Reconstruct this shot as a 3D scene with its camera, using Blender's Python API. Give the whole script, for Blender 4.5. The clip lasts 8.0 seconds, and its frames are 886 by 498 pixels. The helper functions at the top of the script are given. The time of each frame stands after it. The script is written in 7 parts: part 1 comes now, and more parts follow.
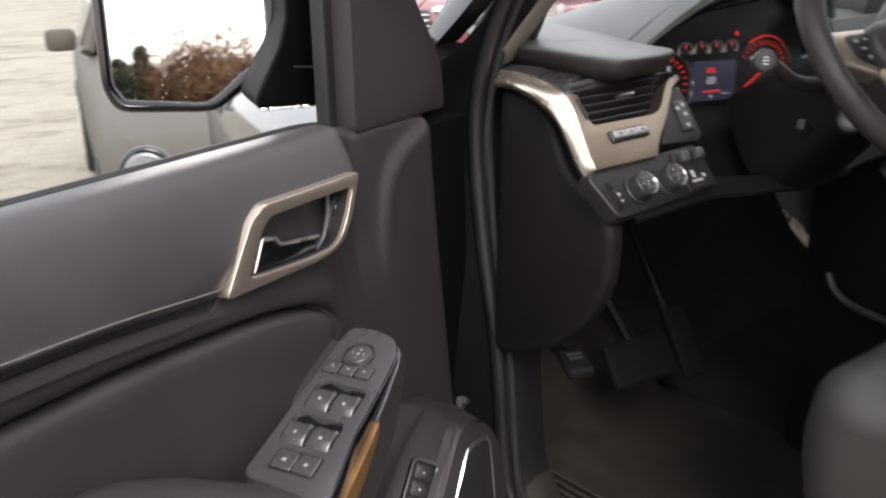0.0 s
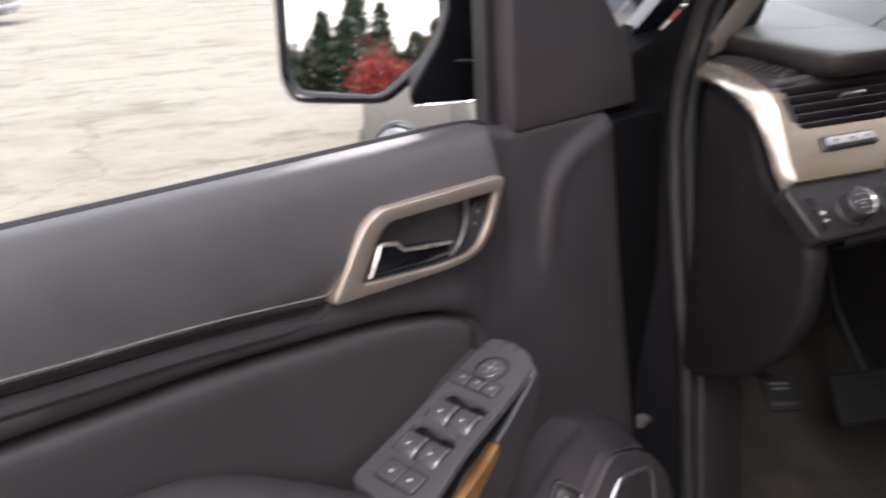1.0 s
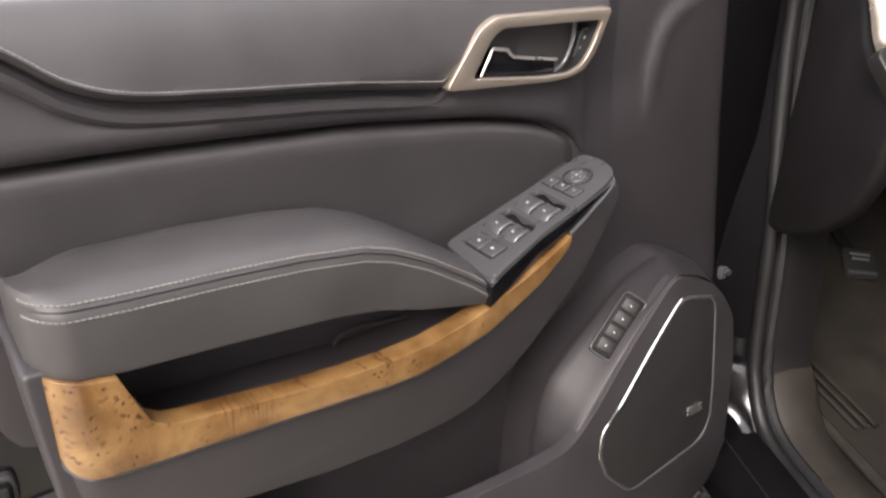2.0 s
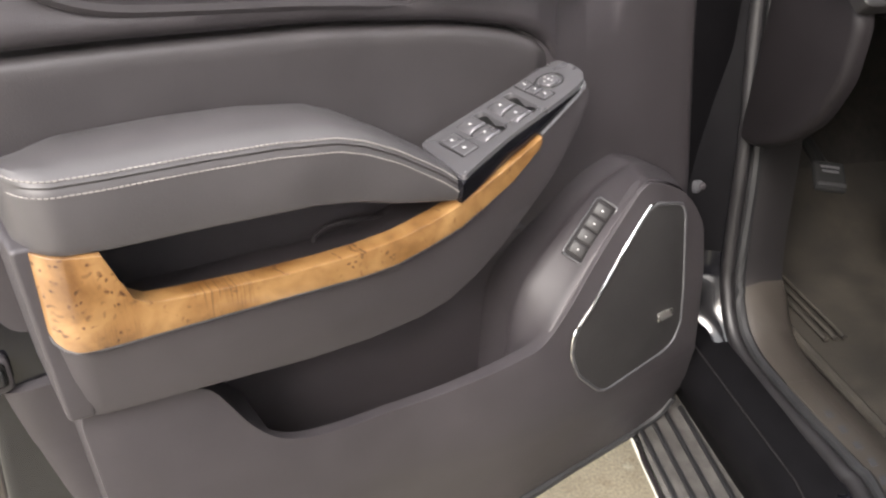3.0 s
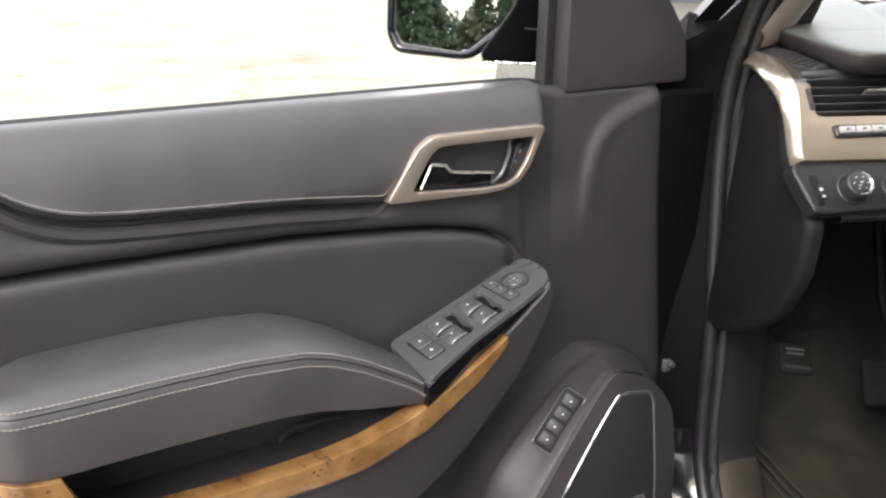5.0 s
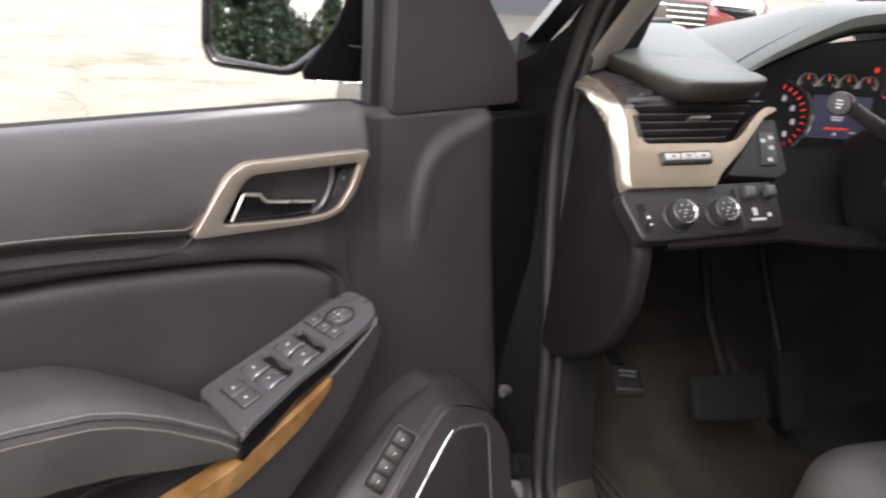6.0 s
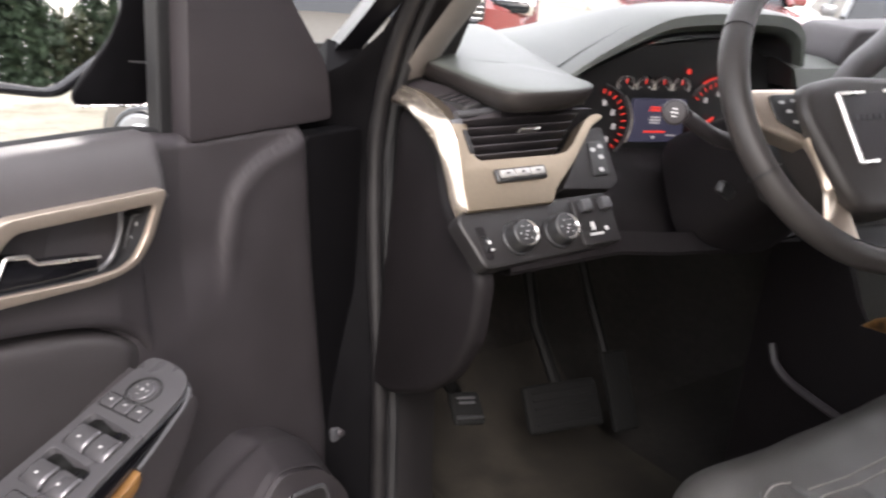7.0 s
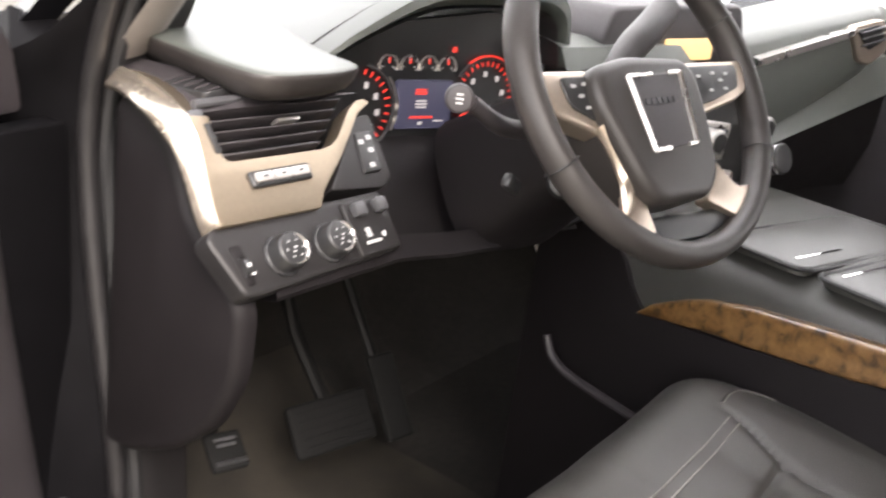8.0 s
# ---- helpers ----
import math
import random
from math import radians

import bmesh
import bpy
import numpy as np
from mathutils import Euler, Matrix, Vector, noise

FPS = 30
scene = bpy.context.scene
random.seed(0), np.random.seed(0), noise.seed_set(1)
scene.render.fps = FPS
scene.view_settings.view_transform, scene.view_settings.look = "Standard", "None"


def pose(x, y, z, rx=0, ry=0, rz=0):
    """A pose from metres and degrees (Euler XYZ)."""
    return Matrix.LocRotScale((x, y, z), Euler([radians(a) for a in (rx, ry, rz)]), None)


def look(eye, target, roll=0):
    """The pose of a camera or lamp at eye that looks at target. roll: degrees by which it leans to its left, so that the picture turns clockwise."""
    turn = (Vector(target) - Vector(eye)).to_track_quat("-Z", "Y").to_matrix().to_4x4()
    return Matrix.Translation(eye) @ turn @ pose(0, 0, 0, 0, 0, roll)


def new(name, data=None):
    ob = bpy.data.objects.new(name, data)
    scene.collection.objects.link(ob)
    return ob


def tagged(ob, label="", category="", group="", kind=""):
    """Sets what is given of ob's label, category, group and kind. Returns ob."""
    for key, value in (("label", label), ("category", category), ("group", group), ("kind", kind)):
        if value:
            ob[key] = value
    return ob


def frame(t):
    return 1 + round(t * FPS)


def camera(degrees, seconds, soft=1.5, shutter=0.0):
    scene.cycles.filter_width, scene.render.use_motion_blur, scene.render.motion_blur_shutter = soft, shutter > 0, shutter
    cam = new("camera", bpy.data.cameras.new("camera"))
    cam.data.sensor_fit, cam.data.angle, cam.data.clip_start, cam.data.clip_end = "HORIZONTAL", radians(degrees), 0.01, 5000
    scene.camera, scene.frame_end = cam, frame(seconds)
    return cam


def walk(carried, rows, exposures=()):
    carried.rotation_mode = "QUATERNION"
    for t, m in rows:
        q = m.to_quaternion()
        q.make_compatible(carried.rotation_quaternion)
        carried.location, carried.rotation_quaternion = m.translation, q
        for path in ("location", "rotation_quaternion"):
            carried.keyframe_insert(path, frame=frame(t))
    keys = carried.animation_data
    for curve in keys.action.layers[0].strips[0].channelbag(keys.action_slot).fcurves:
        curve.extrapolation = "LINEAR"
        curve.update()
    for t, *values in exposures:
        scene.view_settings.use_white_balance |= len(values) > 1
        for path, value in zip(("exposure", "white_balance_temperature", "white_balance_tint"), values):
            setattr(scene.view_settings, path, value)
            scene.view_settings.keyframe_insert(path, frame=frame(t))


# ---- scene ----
cam = camera(54.6, 8.0, soft=2.2, shutter=0.4)
PATH = [
    (0, (-0.8050, -0.8930, 1.4170), (0.4249, 0.5483, 0.7767), -0.91),
    (0.5, (-0.6400, -0.8780, 1.4310), (0.2969, 0.7569, 0.7607), -1.17),
    (1, (-0.6580, -0.9080, 1.4290), (0.0197, 0.8468, 0.7497), -3.05),
    (1.2, (-0.6570, -0.9550, 1.4180), (-0.1961, 0.8659, 0.7311), -3.57),
    (1.5, (-0.6485, -1.0414, 1.4130), (-0.3165, 0.7779, 0.6516), -1.20),
    (1.7, (-0.6536, -1.0785, 1.3957), (-0.3334, 0.7262, 0.5954), -0.33),
    (2, (-0.6687, -1.0922, 1.3869), (-0.3357, 0.6713, 0.5042), 0.38),
    (2.2, (-0.6725, -1.1078, 1.3827), (-0.3352, 0.6441, 0.4789), 0.47),
    (3.3, (-0.6429, -1.1566, 1.3509), (-0.3279, 0.5441, 0.3467), 0.12),
    (3.5, (-0.6398, -1.1574, 1.3603), (-0.3396, 0.5538, 0.3695), -0.15),
    (4, (-0.6420, -1.1463, 1.3925), (-0.3351, 0.6129, 0.4919), -0.02),
    (4.2, (-0.6453, -1.1445, 1.4020), (-0.3274, 0.6426, 0.5623), 0.01),
    (5.3, (-0.6123, -1.1353, 1.4532), (-0.1924, 0.6825, 0.7326), 1.96),
    (5.5, (-0.6001, -1.1295, 1.4561), (-0.1238, 0.6746, 0.7362), 2.45),
    (6, (-0.5778, -1.0770, 1.4508), (0.1277, 0.6562, 0.7452), 4.21),
    (6.5, (-0.5594, -0.9925, 1.4513), (0.3676, 0.6406, 0.7632), 4.66),
    (7, (-0.5550, -0.9413, 1.4506), (0.5713, 0.5635, 0.7672), 5.08),
    (7.5, (-0.5282, -0.8980, 1.4406), (0.8145, 0.4025, 0.7294), 6.53),
    (8, (-0.4646, -0.7928, 1.4276), (1.0899, 0.2719, 0.7570), 7.85),
]
walk(cam, [(t, look(eye, target, roll)) for t, eye, target, roll in PATH],
     exposures=[(0, 1.22, 6450, 14), (0.5, 1.46, 6420, 16), (0.9, 1.42, 6300, 18), (1.5, 1.12, 6400, 16), (2.0, 1.84, 6650, 13), (2.2, 2.0, 6650, 13), (3.5, 2.72, 6600, 11), (4.0, 2.88, 6600, 11), (4.2, 2.76, 6600, 11), (5.3, 1.74, 6450, 12), (6.5, 1.78, 6500, 15), (7.3, 2.14, 6550, 15), (8.0, 2.60, 6800, 14)])

# ---- world, sun, exposure ----
world = bpy.data.worlds.new("overcast_sky")
scene.world = world
world.use_nodes = True
wn = world.node_tree
sky = wn.nodes.new("ShaderNodeTexSky")
sky.sky_type = "NISHITA"
sky.sun_disc = False
sky.sun_elevation, sky.sun_rotation = radians(38), radians(-150)
sky.air_density, sky.dust_density, sky.ozone_density = 1.2, 4.0, 0.6
mixw = wn.nodes.new("ShaderNodeMixRGB")
mixw.inputs[0].default_value = 0.75
mixw.inputs[2].default_value = (8.0, 8.0, 8.0, 1)
wn.links.new(sky.outputs[0], mixw.inputs[1])
wn.links.new(mixw.outputs[0], wn.nodes["Background"].inputs[0])
wn.nodes["Background"].inputs[1].default_value = 0.15
sun_data = bpy.data.lights.new("sun", "SUN")
sun_data.energy, sun_data.angle, sun_data.color = 1.2, radians(25), (1.0, 0.97, 0.95)
sun = new("sun", sun_data)
sun.matrix_world = look((-6, -9, 9), (0, 0, 0))


# ---- materials ----
def material(name, colour, rough=0.5, metal=0.0, vary=0.15, scale=30.0, bump=0.0, bump_scale=400.0, coat=0.0, spec=0.5, stain=0.0, stain_scale=3.0, sheen=0.0):
    """A surface with colour variation at two scales and a fine relief, in metres."""
    m = bpy.data.materials.new(name)
    m.use_nodes = True
    nt = m.node_tree
    b = nt.nodes["Principled BSDF"]
    co = nt.nodes.new("ShaderNodeTexCoord")
    n1 = nt.nodes.new("ShaderNodeTexNoise")
    n1.inputs["Scale"].default_value, n1.inputs["Detail"].default_value = scale, 6
    nt.links.new(co.outputs["Object"], n1.inputs["Vector"])
    ramp = nt.nodes.new("ShaderNodeValToRGB")
    lo = [c * (1 - vary) for c in colour]
    hi = [min(1, c * (1 + vary)) for c in colour]
    ramp.color_ramp.elements[0].position, ramp.color_ramp.elements[1].position = 0.3, 0.7
    ramp.color_ramp.elements[0].color, ramp.color_ramp.elements[1].color = (*lo, 1), (*hi, 1)
    nt.links.new(n1.outputs["Fac"], ramp.inputs[0])
    out = ramp.outputs[0]
    if stain:
        n2 = nt.nodes.new("ShaderNodeTexNoise")
        n2.inputs["Scale"].default_value, n2.inputs["Detail"].default_value = stain_scale, 5
        nt.links.new(co.outputs["Object"], n2.inputs["Vector"])
        r2 = nt.nodes.new("ShaderNodeValToRGB")
        r2.color_ramp.elements[0].position, r2.color_ramp.elements[1].position = 0.35, 0.65
        r2.color_ramp.elements[0].color = (1 - stain, 1 - stain, 1 - stain, 1)
        nt.links.new(n2.outputs["Fac"], r2.inputs[0])
        mul = nt.nodes.new("ShaderNodeMixRGB")
        mul.blend_type = "MULTIPLY"
        mul.inputs[0].default_value = 1
        nt.links.new(out, mul.inputs[1]), nt.links.new(r2.outputs[0], mul.inputs[2])
        out = mul.outputs[0]
    nt.links.new(out, b.inputs["Base Color"])
    rr = nt.nodes.new("ShaderNodeMapRange")
    rr.inputs["To Min"].default_value, rr.inputs["To Max"].default_value = max(0.02, rough * 0.85), min(1, rough * 1.15)
    nt.links.new(n1.outputs["Fac"], rr.inputs["Value"])
    nt.links.new(rr.outputs[0], b.inputs["Roughness"])
    b.inputs["Metallic"].default_value, b.inputs["Coat Weight"].default_value = metal, coat
    b.inputs["Coat Roughness"].default_value, b.inputs["Specular IOR Level"].default_value = 0.06, spec
    if sheen:
        b.inputs["Sheen Weight"].default_value, b.inputs["Sheen Roughness"].default_value = sheen, 0.5
    if bump:
        v = nt.nodes.new("ShaderNodeTexVoronoi")
        v.inputs["Scale"].default_value = bump_scale
        nt.links.new(co.outputs["Object"], v.inputs["Vector"])
        bp = nt.nodes.new("ShaderNodeBump")
        bp.inputs["Strength"].default_value, bp.inputs["Distance"].default_value = bump, 0.0006
        nt.links.new(v.outputs["Distance"], bp.inputs["Height"])
        nt.links.new(bp.outputs[0], b.inputs["Normal"])
    return m


def burl_material(name, tone=1.0, deep=1.0):
    """Lacquered burl veneer: honey ground, figure across the grain, clusters of dark knots."""
    m = bpy.data.materials.new(name)
    m.use_nodes = True
    nt = m.node_tree
    b = nt.nodes["Principled BSDF"]
    co = nt.nodes.new("ShaderNodeTexCoord")
    n1 = nt.nodes.new("ShaderNodeTexNoise")
    n1.inputs["Scale"].default_value, n1.inputs["Detail"].default_value, n1.inputs["Distortion"].default_value = 26 if deep == 1 else 55, 6, 0.35
    nt.links.new(co.outputs["Object"], n1.inputs["Vector"])
    r1 = nt.nodes.new("ShaderNodeValToRGB")
    e = r1.color_ramp.elements
    e[0].position, e[0].color = 0.32, (0.105 * tone * deep, 0.048 * tone * deep, 0.014 * tone * deep, 1)
    e[1].position, e[1].color = 0.72, (0.285 * tone, 0.165 * tone, 0.066 * tone, 1)
    mid = e.new(0.5)
    mid.color = (0.198 * tone, 0.104 * tone, 0.037 * tone, 1)
    nt.links.new(n1.outputs["Fac"], r1.inputs[0])
    vo = nt.nodes.new("ShaderNodeTexVoronoi")
    vo.voronoi_dimensions = "2D"
    vo.inputs["Scale"].default_value, vo.inputs["Detail"].default_value = 100, 0.8
    wob = nt.nodes.new("ShaderNodeTexNoise")
    wob.inputs["Scale"].default_value = 40
    add = nt.nodes.new("ShaderNodeMixRGB")
    add.inputs[0].default_value = 0.022
    apart, flat = nt.nodes.new("ShaderNodeSeparateXYZ"), nt.nodes.new("ShaderNodeCombineXYZ")
    nt.links.new(co.outputs["Object"], wob.inputs["Vector"]), nt.links.new(co.outputs["Object"], add.inputs[1])
    nt.links.new(wob.outputs["Color"], add.inputs[2]), nt.links.new(add.outputs[0], apart.inputs[0])
    nt.links.new(apart.outputs[0], flat.inputs[0]), nt.links.new(apart.outputs[2], flat.inputs[1])
    nt.links.new(flat.outputs[0], vo.inputs["Vector"])
    rk = nt.nodes.new("ShaderNodeValToRGB")
    rk.color_ramp.elements[0].position, rk.color_ramp.elements[1].position = 0.18, 0.44
    rk.color_ramp.elements[0].color = (0.24, 0.13, 0.08, 1)
    rk.color_ramp.elements[1].color = (1, 1, 1, 1)
    nt.links.new(vo.outputs["Distance"], rk.inputs[0])
    cl = nt.nodes.new("ShaderNodeTexNoise")
    cl.inputs["Scale"].default_value, cl.inputs["Detail"].default_value = 34, 3
    nt.links.new(co.outputs["Object"], cl.inputs["Vector"])
    fac = cl.outputs["Fac"]
    for centre, size in (((0.962, 0.12, 0.962), 0.075), ((0.695, 0.12, 0.913), 0.045)):
        far = nt.nodes.new("ShaderNodeVectorMath")
        far.operation = "DISTANCE"
        far.inputs[1].default_value = centre
        nt.links.new(co.outputs["Object"], far.inputs[0])
        near = nt.nodes.new("ShaderNodeMapRange")
        near.inputs["From Min"].default_value, near.inputs["From Max"].default_value = size, size * 0.5
        near.inputs["To Max"].default_value = 0.17
        nt.links.new(far.outputs["Value"], near.inputs["Value"])
        plus = nt.nodes.new("ShaderNodeMath")
        nt.links.new(fac, plus.inputs[0]), nt.links.new(near.outputs[0], plus.inputs[1])
        fac = plus.outputs[0]
    rc = nt.nodes.new("ShaderNodeValToRGB")
    rc.color_ramp.elements[0].position, rc.color_ramp.elements[1].position = 0.55, 0.65
    nt.links.new(fac, rc.inputs[0])
    mul = nt.nodes.new("ShaderNodeMixRGB")
    mul.blend_type = "MULTIPLY"
    nt.links.new(rc.outputs[0], mul.inputs[0]), nt.links.new(r1.outputs[0], mul.inputs[1]), nt.links.new(rk.outputs[0], mul.inputs[2])
    # short dark streaks across the strip
    mp = nt.nodes.new("ShaderNodeMapping")
    mp.inputs["Scale"].default_value = (380, 8, 18)
    mp.inputs["Rotation"].default_value = (0, radians(-9), 0)
    nt.links.new(co.outputs["Object"], mp.inputs["Vector"])
    st = nt.nodes.new("ShaderNodeTexNoise")
    st.inputs["Scale"].default_value, st.inputs["Detail"].default_value = 1.0, 3
    nt.links.new(mp.outputs[0], st.inputs["Vector"])
    rs = nt.nodes.new("ShaderNodeValToRGB")
    rs.color_ramp.elements[0].position, rs.color_ramp.elements[1].position = 0.50, 0.66
    rs.color_ramp.elements[0].color, rs.color_ramp.elements[1].color = (1, 1, 1, 1), (0.30, 0.20, 0.13, 1)
    nt.links.new(st.outputs["Fac"], rs.inputs[0])
    ms = nt.nodes.new("ShaderNodeTexNoise")
    ms.inputs["Scale"].default_value = 14
    off = nt.nodes.new("ShaderNodeVectorMath")
    off.inputs[1].default_value = (3.1, 1.7, 5.3)
    nt.links.new(co.outputs["Object"], off.inputs[0]), nt.links.new(off.outputs[0], ms.inputs["Vector"])
    rm = nt.nodes.new("ShaderNodeValToRGB")
    rm.color_ramp.elements[0].position, rm.color_ramp.elements[1].position = 0.44, 0.54
    nt.links.new(ms.outputs["Fac"], rm.inputs[0])
    far = nt.nodes.new("ShaderNodeVectorMath")
    far.operation = "DISTANCE"
    far.inputs[1].default_value = (0.888, 0.12, 0.910)
    nt.links.new(co.outputs["Object"], far.inputs[0])
    near = nt.nodes.new("ShaderNodeMapRange")
    near.inputs["From Min"].default_value, near.inputs["From Max"].default_value = 0.085, 0.035
    nt.links.new(far.outputs["Value"], near.inputs["Value"])
    both = nt.nodes.new("ShaderNodeMath")
    both.operation = "MULTIPLY"
    nt.links.new(rm.outputs[0], both.inputs[0]), nt.links.new(near.outputs[0], both.inputs[1])
    mul2 = nt.nodes.new("ShaderNodeMixRGB")
    mul2.blend_type = "MULTIPLY"
    nt.links.new(both.outputs[0], mul2.inputs[0]), nt.links.new(mul.outputs[0], mul2.inputs[1]), nt.links.new(rs.outputs[0], mul2.inputs[2])
    mul = mul2
    nt.links.new(mul.outputs[0], b.inputs["Base Color"])
    b.inputs["Roughness"].default_value, b.inputs["Coat Weight"].default_value, b.inputs["Coat Roughness"].default_value = 0.35, 1.0, 0.03
    return m


def glass_material(name, tint=(1, 1, 1)):
    m = bpy.data.materials.new(name)
    m.use_nodes = True
    b = m.node_tree.nodes["Principled BSDF"]
    b.inputs["Base Color"].default_value = (*tint, 1)
    b.inputs["Roughness"].default_value, b.inputs["IOR"].default_value, b.inputs["Transmission Weight"].default_value = 0.0, 1.02, 1.0
    return m


def glow_material(name, colour, strength):
    m = bpy.data.materials.new(name)
    m.use_nodes = True
    b = m.node_tree.nodes["Principled BSDF"]
    b.inputs["Base Color"].default_value = (*[c * 0.3 for c in colour], 1)
    b.inputs["Emission Color"].default_value, b.inputs["Emission Strength"].default_value = (*colour, 1), strength
    return m


INSERT = material("insert_leather", (0.041, 0.0373, 0.0392), 0.48, bump=0.2, bump_scale=650, vary=0.14, scale=12, stain=0.12, stain_scale=4)
LEATHER = material("black_leather", (0.0450, 0.0415, 0.0432), 0.50, bump=0.2, bump_scale=650, vary=0.14, scale=14, stain=0.10, stain_scale=5)
SEAT = material("seat_leather", (0.035, 0.0330, 0.0308), 0.46, bump=0.35, bump_scale=600, vary=0.12, scale=10)
# darker copy of PLASTIC: shade under the dashboard is put into its colour
PLASTIC_DARKENED = material("shade_darkened_plastic", (0.0074, 0.0062, 0.0069), 0.58, spec=0.18, bump=0.25, bump_scale=900, vary=0.1, scale=20)
PLASTIC = material("grained_black_plastic", (0.033, 0.0290, 0.0320), 0.52, bump=0.25, bump_scale=900, vary=0.12, scale=20, stain=0.14, stain_scale=4)
# PLASTIC in a lower tone: the cover's shade is put into this colour
SHADED_COVER = material("shaded_cover_plastic", (0.0245, 0.0208, 0.0232), 0.50, spec=0.4, bump=0.2, bump_scale=1100, vary=0.10, scale=18)
PLASTIC_SATIN = material("satin_charcoal_plastic", (0.075, 0.075, 0.08), 0.33, metal=0.25, bump=0.08, bump_scale=1200, vary=0.08)
SWITCH_SATIN = material("satin_switch_plate", (0.108, 0.105, 0.112), 0.28, metal=0.5, bump=0.02, bump_scale=1200, vary=0.02, scale=6)
BOARD = material("weathered_board_plastic", (0.105, 0.100, 0.094), 0.22, metal=0.15, bump=0.4, bump_scale=300, vary=0.25, scale=40, stain=0.35, stain_scale=9)
# gloss paint where it lies dark: that shade put into a dull near-black
SHADED_BLACK = material("shaded_black_paint", (0.0042, 0.0040, 0.0046), 0.55, spec=0.05, vary=0.15)
PANEL_BLACK = material("matt_black_panel", (0.0125, 0.0115, 0.0120), 0.48, spec=0.35, bump=0.15, bump_scale=900, vary=0.12, scale=30)
BUTTON = material("button_black", (0.018, 0.018, 0.019), 0.38, vary=0.1)
GLOSS = material("gloss_black_paint", (0.005, 0.005, 0.0065), 0.16, coat=0.6, spec=0.3, vary=0.1)
BRONZE = material("champagne_metal", (0.54, 0.46, 0.385), 0.34, metal=0.85, vary=0.04, scale=200)
TAN_METAL = material("tan_dash_metal", (0.27, 0.22, 0.165), 0.36, metal=0.85, vary=0.04, scale=200)
# lighter copy of TAN_METAL: light on the facet is put into its colour
TAN_LIT = material("lit_tan_metal", (0.62, 0.54, 0.45), 0.26, metal=0.9, vary=0.03, scale=200)
BRIGHT = material("bright_silver", (0.72, 0.69, 0.66), 0.28, metal=0.95, vary=0.03)
SILVER = material("satin_silver", (0.42, 0.41, 0.40), 0.4, metal=0.6, vary=0.05)
CHROME = material("chrome", (0.82, 0.82, 0.82), 0.07, metal=1.0, vary=0.02)
RUBBER = material("door_seal_rubber", (0.011, 0.011, 0.012), 0.6, vary=0.2)
THREAD = material("light_grey_thread", (0.21, 0.195, 0.185), 0.7, vary=0.2)
CLOTH = material("grille_cloth", (0.0135, 0.0125, 0.0128), 0.65, bump=0.6, bump_scale=500, vary=0.1)
CARPET = material("dark_carpet", (0.017, 0.0150, 0.013), 0.95, bump=1.0, bump_scale=350, vary=0.5, scale=60, stain=0.4, stain_scale=6)
MAT = material("dusty_rubber_mat", (0.028, 0.0237, 0.0178), 0.8, bump=0.5, bump_scale=250, vary=0.35, scale=25, stain=0.5, stain_scale=5)
WOOD = burl_material("burl_veneer", 0.90)
# console burl: shade put into its lower tone, plus a closer figure
SHADED_WOOD = burl_material("shaded_burl_veneer", 0.62, 0.35)
BLUE_PRINT = material("worn_blue_print", (0.034, 0.035, 0.040), 0.45, vary=0.4, scale=300)
WHEEL_LEATHER = material("wheel_leather", (0.029, 0.0255, 0.0245), 0.44, bump=0.2, bump_scale=700, vary=0.14, scale=14)
PEDAL = material("pedal_rubber", (0.005, 0.005, 0.005), 0.85, spec=0.2, vary=0.2)
# near-black that stands in for shade in wells, gaps and the footwell
PAINTED_SHADE = material("painted_shade_black", (0.003, 0.003, 0.003), 0.6, spec=0.2, vary=0.2)
SILL = material("sill_trim_plastic", (0.041, 0.0355, 0.0305), 0.42, bump=0.2, bump_scale=900, vary=0.15, scale=15, stain=0.2, stain_scale=8)
MARK = material("white_print", (0.42, 0.42, 0.42), 0.5, vary=0.02)
# dark leather lightened: the sky's sheen is put into its base colour
DASH = material("dash_leather", (0.066, 0.073, 0.066), 0.46, bump=0.18, bump_scale=650, vary=0.1, scale=10, spec=0.6)
SEAL_RUBBER = material("soft_seal_rubber", (0.010, 0.0092, 0.0100), 0.5, vary=0.2)
CONSOLE = material("console_leather", (0.034, 0.034, 0.0315), 0.40, bump=0.22, bump_scale=650, vary=0.1, scale=10)
PILLAR_PAINT = material("dulled_black_paint", (0.006, 0.006, 0.0075), 0.32, spec=0.22, vary=0.2, scale=40)
PILLAR = material("pillar_trim_grey", (0.20, 0.18, 0.165), 0.7, bump=0.3, bump_scale=700, vary=0.1)
GLASS = glass_material("clear_glass")
MIRROR = material("mirror_silver", (0.86, 0.88, 0.88), 0.02, metal=1.0, vary=0.01)
ASPHALT = material("worn_asphalt", (0.272, 0.255, 0.205), 0.9, bump=0.8, bump_scale=120, vary=0.28, scale=150)


